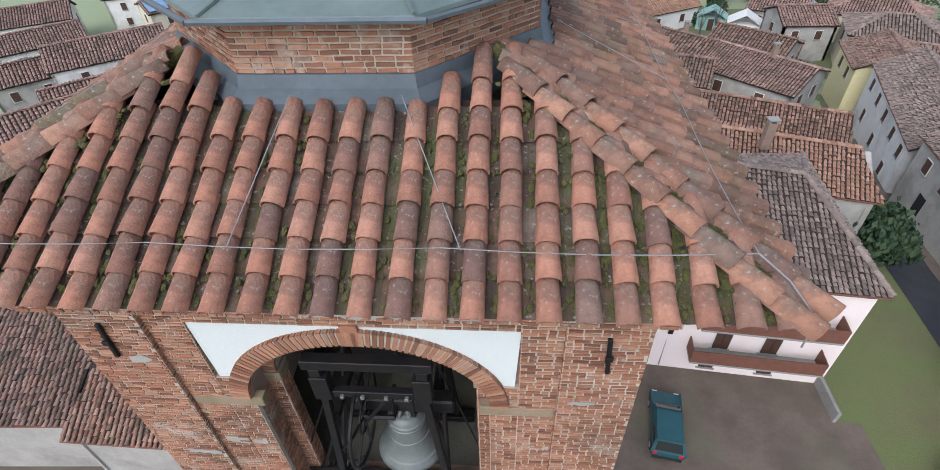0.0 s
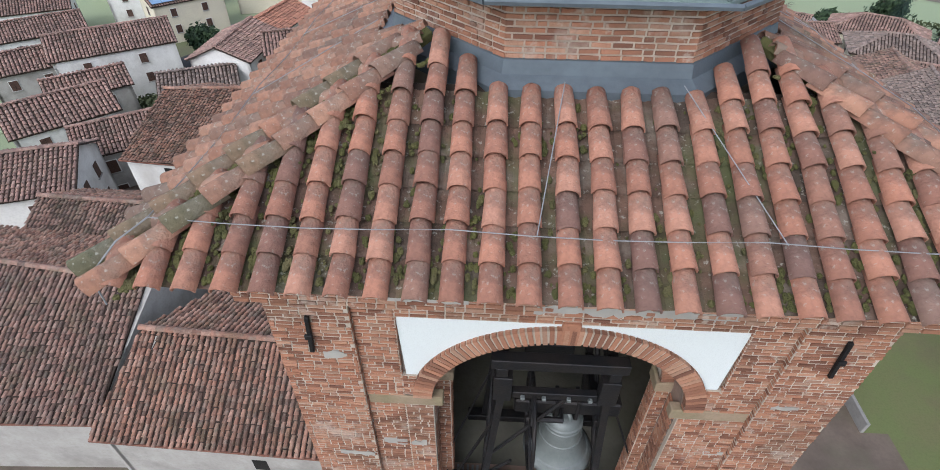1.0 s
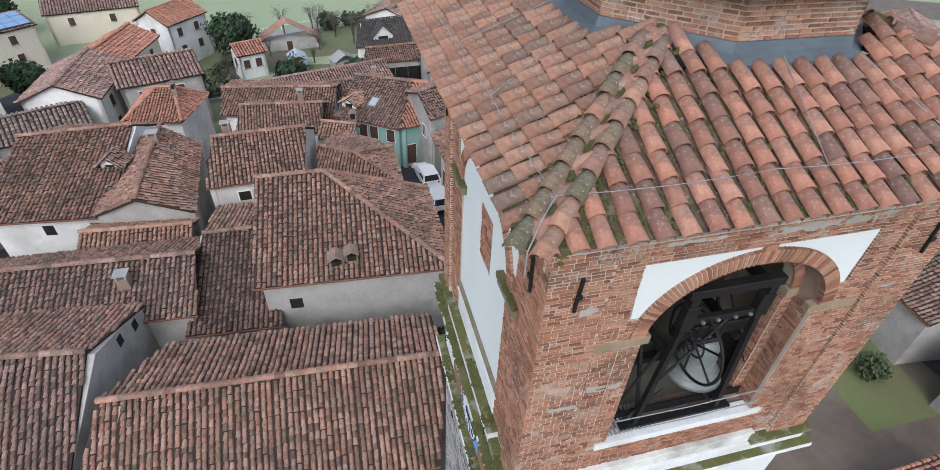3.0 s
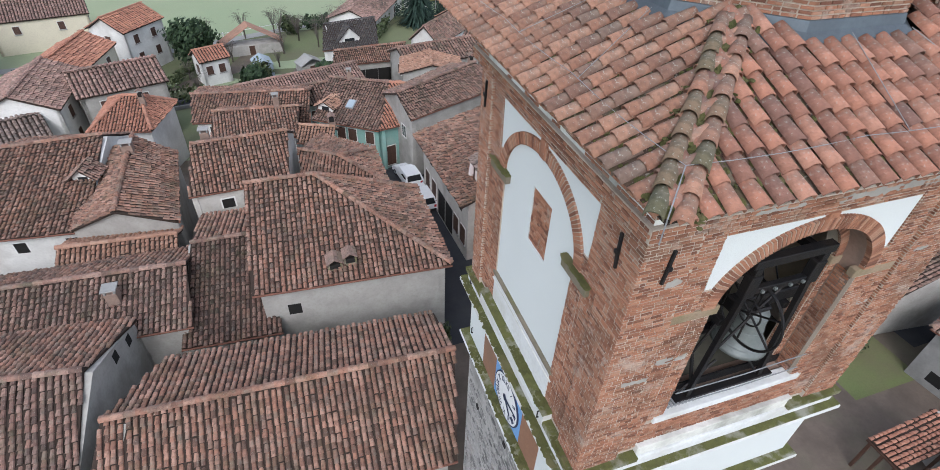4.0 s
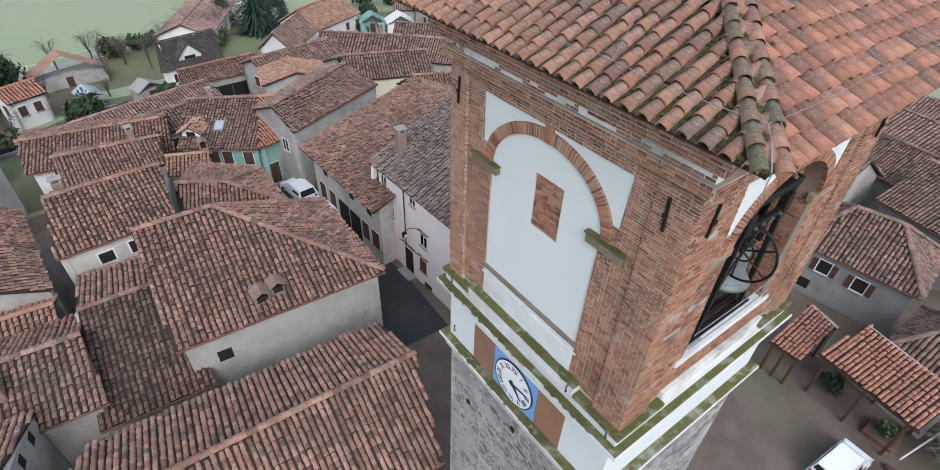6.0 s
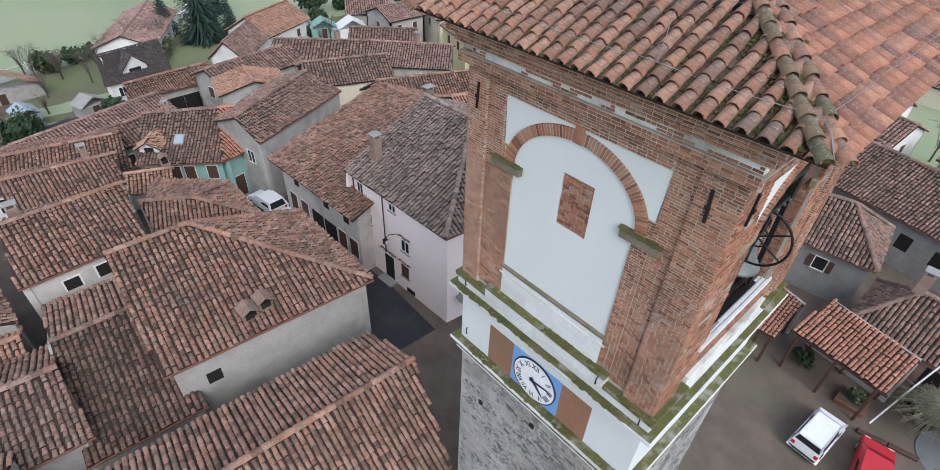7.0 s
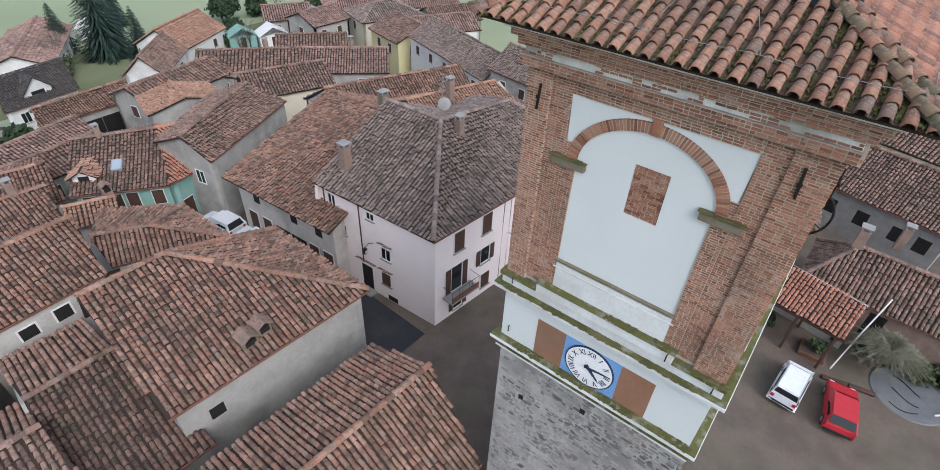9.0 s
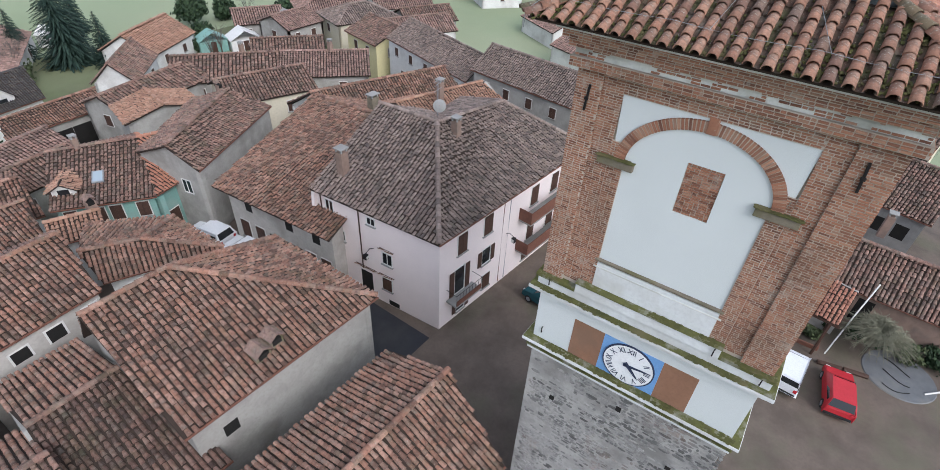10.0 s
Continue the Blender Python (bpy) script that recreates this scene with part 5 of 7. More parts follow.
house([(-8.6, 22.6), (-2.4, 22.4), (-2.4, 25.4), (-8.4, 26.6)], 4.9, [(-8.5, 24.8, 5.6), (-2.4, 24.0, 5.6)], 0, M_plaster, "small house with clay-tiled roof")
house([(-8.2, 35.4), (-5.3, 34.2), (-4.4, 37.0), (-7.4, 38.2)], 4.1, [(-7.8, 36.8, 5.0), (-4.8, 35.6, 5.0)], 4, M_plaster_w, "little annex with pale clay-tiled roof")
TEAL = [Vector(p) for p in ((-6.5, 39.8, 4.0), (-0.9, 35.9, 4.0), (3.4, 46.4, 4.0), (-1.7, 48.0, 4.0), (-4.1, 43.9, 6.2), (1.25, 41.15, 6.2))]
house(TEAL[:4], 4.0, TEAL[4:], 1, M_teal, "turquoise house with brown-orange tiled roof, skylight and dormer",
      windows=[(0, 0.40, 2.9, 0.8, 1.2, "shut"), (0, 0.58, 2.9, 0.8, 1.2, "shut"), (0, 0.86, 2.9, 0.8, 1.2, "shut"), (0, 0.12, 2.9, 0.8, 1.2, "shut")])
house([(-0.88, 35.88), (2.2, 36.6), (3.6, 43.4), (3.38, 46.38)], 4.1, [(1.27, 41.15, 6.2), (2.8, 40.6, 6.2)], 3, M_teal, "turquoise house end with bright orange tiled roof", windows=[(0, 0.3, 1.0, 0.9, 2.0, "shut"), (0, 0.75, 2.7, 0.7, 1.0, "plain")])
house([(1.5, 33.4), (12.1, 38.5), (8.6, 45.0), (0.2, 39.4)], 6.0, [(0.9, 36.0, 7.4), (10.2, 41.4, 7.4)], 1, M_plaster, "grey plastered house with weathered brown tiled roof", windows=[(3, 0.7, 4.0, 0.8, 1.1, "plain")], over=0.2)
# behind them, towards the gardens
house([(11.6, 49.0), (12.6, 54.0), (5.5, 55.5), (4.3, 50.5)], 3.2, [(8.0, 49.7, 4.2), (9.0, 54.8, 4.2)], 4, M_plaster, "grey house with low orange tiled gable roof")
house([(-2.2, 61.8), (7.2, 62.4), (8.8, 67.6), (-1.4, 66.6)], 0.4, [(-1.6, 64.0, 1.6), (8.4, 65.2, 1.6)], 0, M_plaster, "long barn with red-brown tiled roof and dark open front", windows=[(0, u, -1.9, 1.7, 2.6, "void") for u in (0.35, 0.55, 0.75, 0.92)], name="barn", category="barn")
house([(-2.4, 74.0), (6.4, 75.6), (7.6, 83.0), (-1.0, 80.8)], -1.8, [(-1.6, 77.0, 1.1), (6.6, 79.0, 1.1)], 5, M_plaster_w, "white house with dark slate-grey roof and gabled dormer", windows=[(0, 0.2, -3.2, 0.9, 1.2, "plain"), (3, 0.5, -3.0, 0.9, 1.2, "shut")])


# the street row and the pink house
house([(18.0, 22.0, 7.0), (18.6, 33.0, 6.0), (1.2, 31.6, 5.6), (1.9, 20.3, 5.6)], 6.1, [(12.6, 21.6, 8.9), (13.6, 34.2, 7.8)], 0, M_limewash, "long street row with red clay-tiled roof", over=0.75,
      windows=[(2, u, 2.0, 0.9, 1.5, "shut") for u in (0.12, 0.28, 0.78, 0.92)] + [(2, u, 1.4, 1.6, 2.5, "void") for u in (0.45, 0.62)] + [(2, u, 4.3, 0.7, 0.9, "void") for u in (0.2, 0.6, 0.85)])
pink = house([(3.8, 12.9), (20.6, 11.2), (21.5, 24.0), (3.3, 23.2)], 7.7, [(10.9, 18.5, 11.0), (18.2, 17.8, 10.3)], 2, M_pink, "pale pink three-storey corner house with dark tiled hip roof", gables=(False, False), bare_hips=(3,),
      windows=[(0, 0.13, 6.3, 0.85, 1.5, "shut"), (0, 0.29, 6.4, 0.85, 1.5, "shut"), (0, 0.12, 3.3, 0.95, 2.1, "open"), (0, 0.29, 3.7, 0.85, 1.3, "open"), (0, 0.13, 1.0, 0.8, 1.1, "open"), (0, 0.3, 1.3, 0.8, 1.2, "shut"),
               (0, 0.62, 6.2, 0.85, 1.5, "shut"), (0, 0.78, 6.2, 0.85, 1.5, "shut"), (0, 0.62, 3.3, 0.85, 2.0, "shut"), (0, 0.78, 3.3, 0.85, 2.0, "shut"), (0, 0.6, 1.0, 0.8, 1.1, "shut"), (0, 0.8, 1.0, 0.8, 1.1, "shut"),
               (3, 0.58, 4.2, 0.75, 0.9, "plain"), (3, 0.57, 1.9, 0.75, 1.0, "shut"), (3, 0.46, 6.8, 0.6, 0.5, "plain"), (3, 0.1, 6.6, 0.6, 0.9, "plain"), (3, 0.18, 4.5, 0.6, 0.8, "plain"), (3, 0.62, 0.25, 0.9, 0.45, "void")])
# the pink house's back wing, its ridge running north from the corner's apex
for q in ([(3.3, 23.2, 7.7), (10.9, 18.5, 11.0), (10.75, 23.6, 11.0)], [(16.2, 23.9, 8.5), (10.75, 23.6, 11.0), (10.9, 18.5, 11.0), (16.2, 19.4, 8.6)]):
    q = [Vector(p) for p in q]
    if len(q) == 3:
        fm = frame_of(q[0], (0.5, -10.3, 0), q[1] - q[0])
    else:
        fm = frame_of(q[3], q[0] - q[3], q[2] - q[3])
    poly = [((fm.inverted() @ p).x, (fm.inverted() @ p).y) for p in q]
    deck = part("roof_slope", prism(poly, 0.1, fm @ Matrix.Translation((0, 0, -0.11))), M_deck, pink)
    tiles_on(poly, fm, M_roof[2], deck, 0.27, 0.30, 91)
ridge_row((10.75, 23.6, 11.0), (10.9, 18.5, 11.0), M_roof[2], pink)
part("wall", prism([(0, 5.0), (13.0, 5.0), (13.0, 8.2), (7.4, 10.85), (0.3, 7.6)], 0.3, frame_of((16.3, 23.5, 0), (-1, 0, 0), (0, 0, 1)) @ Matrix.Translation((0, 0, -0.35)) @ Matrix.Translation((13.0, 0, 0)) @ Matrix.Diagonal((-1, 1, 1, 1))), M_pink, pink)
house([(15.5, 23.0), (25.5, 20.5), (26.5, 27.0), (16.0, 32.0)], 6.4, [(16.2, 27.0, 8.2), (25, 24.0, 8.2)], 4, M_plaster, "house with pale orange clay-tiled roof")
house([(14.0, 31.5), (27.0, 27.0), (29.0, 34.0), (15.0, 40.0)], 4.8, [(14.5, 35.8, 7.2), (28, 30.5, 7.2)], 0, M_plaster_w)
# ---- yard side ----
# dark brick colour on the walls stands in for shade below the eave
wing = house([(22.5, -5.2), (21.6, -17.5), (27.4, -17.8), (27.8, -5.2)], 2.9, [(24.8, -7.4, 5.3), (24.0, -17.6, 5.3)], 1, M_chim, "low farmhouse with weathered brown hip roof", gables=(False, True), windows=[(0, 0.4, 1.4, 1.0, 2.0, "void")])
house([(26.0, 3.0), (26.9, -4.9), (33.5, -4.0), (32.4, 4.6)], 4.0, [(29.0, 1.2, 6.6), (29.6, -1.6, 6.6)], 1, M_plaster_d, "grey plastered house with brown hip roof and outside steps", gables=(False, False),
      windows=[(0, 0.3, 2.8, 0.8, 1.0, "open"), (0, 0.62, 2.7, 0.8, 1.0, "open"), (0, 0.2, 0.9, 0.9, 0.8, "void")])
house([(37.5, 2.0), (33.8, -13.5), (42.5, -15.5), (46, 0.0)], 3.6, [(42.0, 1.0, 6.2), (38.3, -14.5, 6.2)], 1, M_plaster_d, "long farm building with tiled roof and dark openings",
      windows=[(0, u, 1.9, 1.0, 1.3, "void") for u in (0.3, 0.45, 0.62, 0.8, 0.92)])
house([(35.5, 12.0), (34.5, 4.0), (41, 3.0), (42, 11.0)], 4.0, [(38.2, 11.4, 6.2), (37.8, 3.6, 6.2)], 2, M_plaster, "house with dark brown tiled roof")
house([(44, 8.0), (43, 1.5), (51, 0.0), (52, 7.0)], 2.6, [(48, 7.4, 4.6), (47, 0.8, 4.6)], 1, M_plaster)
house([(27, 11.5), (26.4, 5.4), (33, 4.8), (33.5, 11.0)], 4.2, [(30.2, 11.2, 6.0), (29.8, 5.2, 6.0)], 1, M_plaster)


def lean_roof(name, pts, material, label, wall=None, post=True):
    """An open shed: a single slope (low left, low right, high right, high left) on posts, with a back wall."""
    h = tagged(empty(name), label, "shed")
    p = [Vector(q) for q in pts]
    m = frame_of(p[0], p[1] - p[0], p[2] - p[0])
    inv = m.inverted()
    poly = [((inv @ q).x, (inv @ q).y) for q in p]
    deck = part("roof_slope", prism(poly, 0.08, m @ Matrix.Translation((0, 0, -0.09))), M_deck, h)
    tiles_on(poly, m, material, deck, 0.25, 0.29, 77)
    for k, (a, b) in enumerate(((p[0], p[1]), (p[3], p[2]))):
        for i in range(3):
            q = a.lerp(b, 0.08 + 0.42 * i)
            part("post", boxed(q.x - 0.08, q.x + 0.08, q.y - 0.08, q.y + 0.08, -0.05, q.z - 0.1, bevel=0.02), M_wood, h)
        d = (b - a).normalized() * 0.1
        part("beam", tube(bmesh.new(), [a - d - Vector((0, 0, 0.16)), b + d - Vector((0, 0, 0.16))], 0.09, 4), M_wood, h)
    if wall:
        a, b = p[3], p[2]
        w = frame_of((a.x, a.y, 0), (b.x - a.x, b.y - a.y, 0), (0, 0, 1))
        part("back_wall", boxed(0, (b - a).length, 0, a.z - 0.15, -0.4, -0.2, m=w), wall, h)
    return h


lean_roof("cart_shed", [(18.3, -3.2, 3.1), (17.45, -8.6, 3.1), (20.1, -9.0, 4.2), (21.3, -3.9, 4.2)], M_roof[3], "open cart shed with orange clay-tiled roof on plain posts", M_plaster)
lean_roof("log_shed", [(17.5, -0.9, 2.4), (17.5, -2.6, 2.4), (21.2, -2.7, 3.0), (21.8, -0.8, 3.0)], M_roof[3], "small open shed with orange clay-tiled roof", M_plaster)

# grey row along the eastern street, and the yellow house at its end
house([(35.0, 32.0), (31.2, 6.5), (38.2, 5.5), (42.0, 30.5)], 4.6, [(38.4, 31.4, 6.8), (34.8, 6.2, 6.8)], 2, M_plaster, "long grey row with dark brown tiled roof along the street",
      windows=[(0, u, 3.2, 0.8, 1.1, "shut") for u in (0.08, 0.2, 0.33, 0.46, 0.6, 0.74, 0.88)] + [(0, u, 0.6, 1.1, 1.6, "void") for u in (0.14, 0.4, 0.66)])
house([(41.5, 51.0), (35.6, 33.0), (42.6, 31.0), (49.0, 48.5)], 2.6, [(45.2, 49.8, 4.8), (39.1, 32.2, 4.8)], 2, M_plaster_w, "white row with dark brown tiled roof", windows=[(0, u, 1.3, 0.8, 1.1, "shut") for u in (0.12, 0.32, 0.52, 0.72, 0.9)] + [(0, u, -1.6, 0.8, 1.2, "shut") for u in (0.2, 0.5, 0.8)])
house([(43.0, 61.0), (40.8, 52.6), (49.0, 50.0), (51.5, 58.0)], 1.2, [(47.2, 59.5, 3.2), (44.9, 51.3, 3.2)], 1, M_yellow, "pale yellow house with brown tiled roof", windows=[(0, 0.3, -0.2, 0.8, 1.2, "shut"), (0, 0.7, -0.2, 0.8, 1.2, "shut"), (1, 0.3, -0.2, 0.8, 1.2, "shut"), (1, 0.7, -0.2, 0.8, 1.2, "shut"), (1, 0.5, -2.6, 0.8, 1.2, "shut")])

# ---- the further village ----
W2 = [(0, 0.25, 0, 0.9, 1.2, "shut"), (0, 0.7, 0, 0.9, 1.2, "shut"), (1, 0.3, 0, 0.9, 1.2, "shut"), (1, 0.7, 0, 0.9, 1.2, "shut"), (3, 0.5, 0, 0.9, 1.2, "shut")]


def wins(z, *more):
    return [(s, u, z, w, h, k) for s, u, _, w, h, k in W2] + list(more)


FAR_HOUSES = [
    # x, y, length, width, degrees, eave, rise, hip, roof, wall
    (-6.8, 54.6, 14.5, 6, 17, 1.4, 1.3, False, 0, "grey"), (-4.6, 49.6, 7.5, 5, 10, 2.2, 1.2, False, 1, "grey"), (-18.3, 76.4, 4.6, 4.0, 24, -2.1, 1.2, False, 3, "white"),
    (15.6, 73.2, 10, 5.2, 46, -0.2, 2.4, False, 1, "white"), (11.5, 59.5, 12, 6.5, 12, 2.0, 1.4, False, 1, "grey"),
    (-55, 84, 12, 8, 45, 0.2, 1.2, False, 1, "cream"), (-33.3, 70, 10, 7, 79, 1.3, 1.6, False, 3, "cream"), (-29.6, 85.4, 8.5, 6.5, 57, 0.6, 1.8, False, 3, "white"),
    (-34.2, 57.8, 11, 8, 88, 2.0, 1.7, False, 0, "white"), (-36.5, 51.0, 9, 7, 24, 0.2, 1.4, False, 2, "grey"),
    (-35.5, 35, 9, 7, 35, 2.2, 1.6, False, 0, "grey"), (-38, 25, 10, 8, 20, 4.0, 1.8, False, 1, "white"), (-50, 50, 9, 6, 40, -0.3, 1.5, False, 0, "grey"),
    (-53, 61, 15, 9, 35, 0.8, 2.0, False, 1, "white"), (-61, 55, 9, 8, 40, 0.2, 1.5, False, 1, "grey"), (-68, 67, 12, 8, 40, 0.0, 1.6, False, 0, "white"),
    (-46, 40, 10, 8, 45, 1.5, 1.8, False, 1, "white"), (-66, 92, 12, 9, 20, 0.0, 2.0, False, 1, "white"),
    
    (27, 89, 12, 9, 28, -2.8, 2.6, False, 4, "white"), (21.5, 59, 13, 9, -40, 1.8, 1.7, False, 1, "grey"),
    (30, 51, 11, 9, -45, 2.0, 1.6, False, 0, "grey"), (18.5, 48.5, 10, 7, -20, 3.2, 1.6, False, 1, "cream"), (47, 88, 9, 8, -30, -3.0, 1.8, False, 0, "grey"),
    (59, 81, 14, 9, -32, -1.8, 2.2, True, 0, "cream"), (71, 74, 12, 9, -35, -2.2, 2.0, False, 0, "white"), (45, 76, 8, 8, 0, -0.8, 1.6, False, 0, "grey"),
    (55, 70, 12, 9, -20, -0.6, 2.0, True, 2, "cream"), (56, 58, 13, 8, -28, -0.6, 1.8, False, 0, "white"), (64, 62, 10, 8, -28, -1.2, 1.8, False, 1, "grey"),
    (-26, 58, 9, 7, 20, 2.5, 1.6, False, 0, "grey"),
    (38, 70, 10, 6, -30, -2.5, 1.2, False, 0, "grey"),
    (33, 62, 10, 8, -40, 0.6, 1.6, False, 1, "grey"), (9, 101, 20, 9, 62, -3.2, 1.8, False, 0, "white"), (-45, 100, 14, 9, 15, -1.0, 2.0, False, 0, "cream"),
    (62, 6, 12, 9, 80, 0.5, 1.8, False, 0, "white"), (60, -10, 12, 9, 75, 0.8, 1.8, False, 1, "cream"), (70, 30, 14, 9, 70, -2.0, 2.0, False, 0, "white"),
    (84, 45, 12, 9, 60, -3.0, 2.0, False, 0, "white"), (78, 10, 13, 9, 85, -2.5, 2.0, False, 0, "white"), (92, 22, 13, 9, 75, -3.0, 2.0, True, 0, "cream"),
    (100, 70, 16, 10, 50, -2.5, 2.0, False, 0, "white"), (112, 40, 14, 10, 60, -2.5, 2.0, False, 1, "white"), (98, 0, 14, 9, 80, -3.0, 2.0, False, 0, "cream"),
    (-80, 80, 14, 9, 30, -1.0, 2.0, False, 0, "white"), (-72, 104, 16, 10, 25, -1.0, 2.0, False, 1, "cream"),
]
WALLS = {"white": M_plaster_w, "cream": M_cream, "teal": M_teal, "grey": M_plaster}
NAMES = {0: "red", 1: "brown", 2: "dark brown", 3: "orange", 4: "pale orange", 6: "haze-paled red"}
for x, y, ln, wd, deg, eave, rise, hip, roof, wall in FAR_HOUSES:
    # far red roofs and western brown ones take the haze-paled tiles
    roof = 6 if roof == 0 or (roof == 1 and x < -30) else roof
    turned(x, y, ln, wd, deg, eave, rise, hip, roof=roof, wall=WALLS[wall], pitch=0.42 if math.hypot(x, y) > 60 else 0.33, gutter=False,
           label="village house with %s walls and %s tiled %s roof" % ({"teal": "turquoise"}.get(wall, wall), NAMES[roof], "hip" if hip else "gable"), windows=wins(eave - 1.4) + (wins(eave - 4.0)[:4] if eave > -0.8 and x < -25 else []))

# solar panels on the white house's roof
solar = tagged(empty("solar_array"), "blue solar panels lying on a tiled roof", "solar panels")
c, s = math.cos(radians(45)), math.sin(radians(45))
sm = frame_of((-55 + c * -5.6 + s * 3.9, 84 + s * -5.6 - c * 3.9, 0.60), (c, s, 0), (-s, c, 1.2 / 4.0))
for i in range(7):
    for j in range(3):
        part("solar_panel", boxed(i * 1.58, i * 1.58 + 1.5, j * 1.2, j * 1.2 + 1.12, 0.0, 0.05, m=sm), M_panel_skytint, solar)

# ---- chimneys, skylight, dormer ----
chimney(5.2, 21.9, 7.0, 10.1, 0.6, 0.6)
chimney(11.6, 17.4, 9.6, 11.3, 0.5, 0.5)
chimney(-7.3, 14.8, 6.9, 7.6, 0.8, 0.7, "gable", M_impost)
chimney(-6.45, 14.85, 6.9, 7.75, 0.7, 0.6, "gable", M_impost)
chimney(-18.6, 16.4, 6.0, 7.0, 0.6, 0.6)
chimney(14.6, 28.0, 7.2, 9.0, 0.8, 0.6, material=M_impost)
chimney(19.0, 24.4, 8.0, 9.9, 0.6, 0.5)
chimney(10.2, 42.9, 6.2, 7.4, 0.5, 0.5, "gable")
chimney(-9.4, 40.2, 5.0, 6.4, 0.5, 0.5)
chimney(-5.0, 36.2, 4.6, 5.6, 0.6, 0.5, "gable")
chimney(-2.3, 43.0, 5.9, 7.0, 0.4, 0.4)
chimney(-21.0, 44.6, 4.6, 6.0, 0.45, 0.45, "gable")
chimney(-19.6, 31.0, 6.9, 7.9, 0.7, 0.6)
chimney(-14.4, 30.6, 7.2, 8.4, 0.6, 0.5)
chimney(24.2, -7.2, 5.6, 7.0, 0.6, 0.6)
chimney(27.2, -9.6, 4.8, 6.6, 0.5, 0.5)
chimney(30.5, 50.5, 3.2, 4.8, 0.5, 0.5)
chimney(23, 58, 3.0, 4.6, 0.5, 0.5)
sk = tagged(empty("skylight"), "pale glass skylight set in a brown-orange tiled roof", "skylight")
TS = frame_of(TEAL[0], TEAL[1] - TEAL[0], TEAL[5] - TEAL[0])
sm = TS @ Matrix.Translation((*(TS.inverted() @ Vector((-2.75, 39.9, 5.0))).xy, 0))
part("skylight_frame", boxed(-0.4, 0.4, -0.55, 0.55, 0.06, 0.22, bevel=0.02, m=sm), M_wire, sk)
part("pane", boxed(-0.31, 0.31, -0.46, 0.46, 0.223, 0.23, m=sm), M_skyglass, sk)


def dormer(m, w, z0, z1, apex, depth, roof_m, label):
    """A gabled dormer: its face stands in the plane of m, x across and y up."""
    d_ = tagged(empty("dormer"), label, "dormer", "dormers")
    part("dormer_wall", prism([(0, z0), (w, z0), (w, z1), (w / 2, apex), (0, z1)], depth, m @ Matrix.Translation((0, 0, -depth))), M_plaster_w, d_)
    part("pane", boxed(w * 0.26, w * 0.74, z0 + (z1 - z0) * 0.3, z1 - 0.02, 0.0, 0.012, m=m), M_glass, d_)
    for s in (-1, 1):
        e = m @ Vector((w / 2 + s * (w / 2 + 0.22), z1 - 0.22 * (apex - z1) / (w / 2), 0.3))
        r = m @ Vector((w / 2, apex + 0.02, 0.3))
        back = m.to_3x3() @ Vector((0, 0, -depth - 0.3))
        q = [e, e + back, r + back, r] if s > 0 else [e + back, e, r, r + back]
        fm_ = frame_of(q[0], q[1] - q[0], q[3] - q[0])
        poly = [((fm_.inverted() @ p).x, (fm_.inverted() @ p).y) for p in q]
        deck = part("dormer_roof", prism(poly, 0.07, fm_), M_deck, d_)
        tiles_on(poly, fm_ @ Matrix.Translation((0, 0, 0.06)), roof_m, deck, 0.25, 0.3, 3 + s)


dormer(frame_of((-5.75, 40.6, 0), TEAL[1] - TEAL[0], (0, 0, 1)), 1.5, 4.1, 4.95, 5.4, 2.4, M_roof[4], "tiled dormer with a window on a brown-orange roof")
dormer(frame_of((-23.0, 29.3, 0), (6.0, -1.2, 0), (0, 0, 1)), 1.3, 6.3, 6.8, 7.35, 1.6, M_roof[1], "small white gabled dormer on a large tiled roof")
dormer(frame_of((0.4, 75.2, 0), (8.8, 1.6, 0), (0, 0, 1)), 3.2, -1.4, -0.7, 0.9, 3.2, M_roof[5], "white gabled dormer on a dark slate-grey roof")

# aerial and dish on the pink house
an = tagged(empty("tv_aerial"), "metal TV aerial mast with grey satellite dish", "aerial")
part("mast", tube(bmesh.new(), [(12.4, 19.6, 10.7), (12.4, 19.6, 13.4)], 0.03, 6), M_wire, an)
for z in (12.6, 13.0, 13.3):
    part("aerial_rod", tube(bmesh.new(), [(11.8, 19.5, z), (13.0, 19.7, z)], 0.015, 5), M_wire, an)
bm = bmesh.new()
lathe(bm, [(0.02, 0.0), (0.25, 0.04), (0.45, 0.13), (0.46, 0.12), (0.25, 0.02), (0.02, -0.02)], 24, look((12.2, 19.3, 11.6), (2, 12, 20)))
part("dish", bm, M_concrete, an, "grey dish")

# pink house: balcony, pipes, lamps, canopies
A0, B0 = Vector((4.19, 13.21, 0)), Vector((20.2, 11.6, 0))
fp = frame_of(A0, B0 - A0, (0, 0, 1))
bal = tagged(empty("balcony"), "small balcony with red-brown board front and thin rail", "balcony", "balconies")
part("balcony_slab", boxed(0.7, 3.3, 2.05, 2.2, 0.0, 1.0, bevel=0.01, m=fp), M_concrete, bal)
part("board_front", boxed(0.75, 3.25, 2.2, 2.62, 0.94, 0.99, m=fp), M_redwood, bal)
for i in range(9):
    part("rail_bar", tube(bmesh.new(), [fp @ Vector((0.75 + i * 0.3125, 2.2, 0.97)), fp @ Vector((0.75 + i * 0.3125, 3.15, 0.97))], 0.012, 5), M_iron, bal)
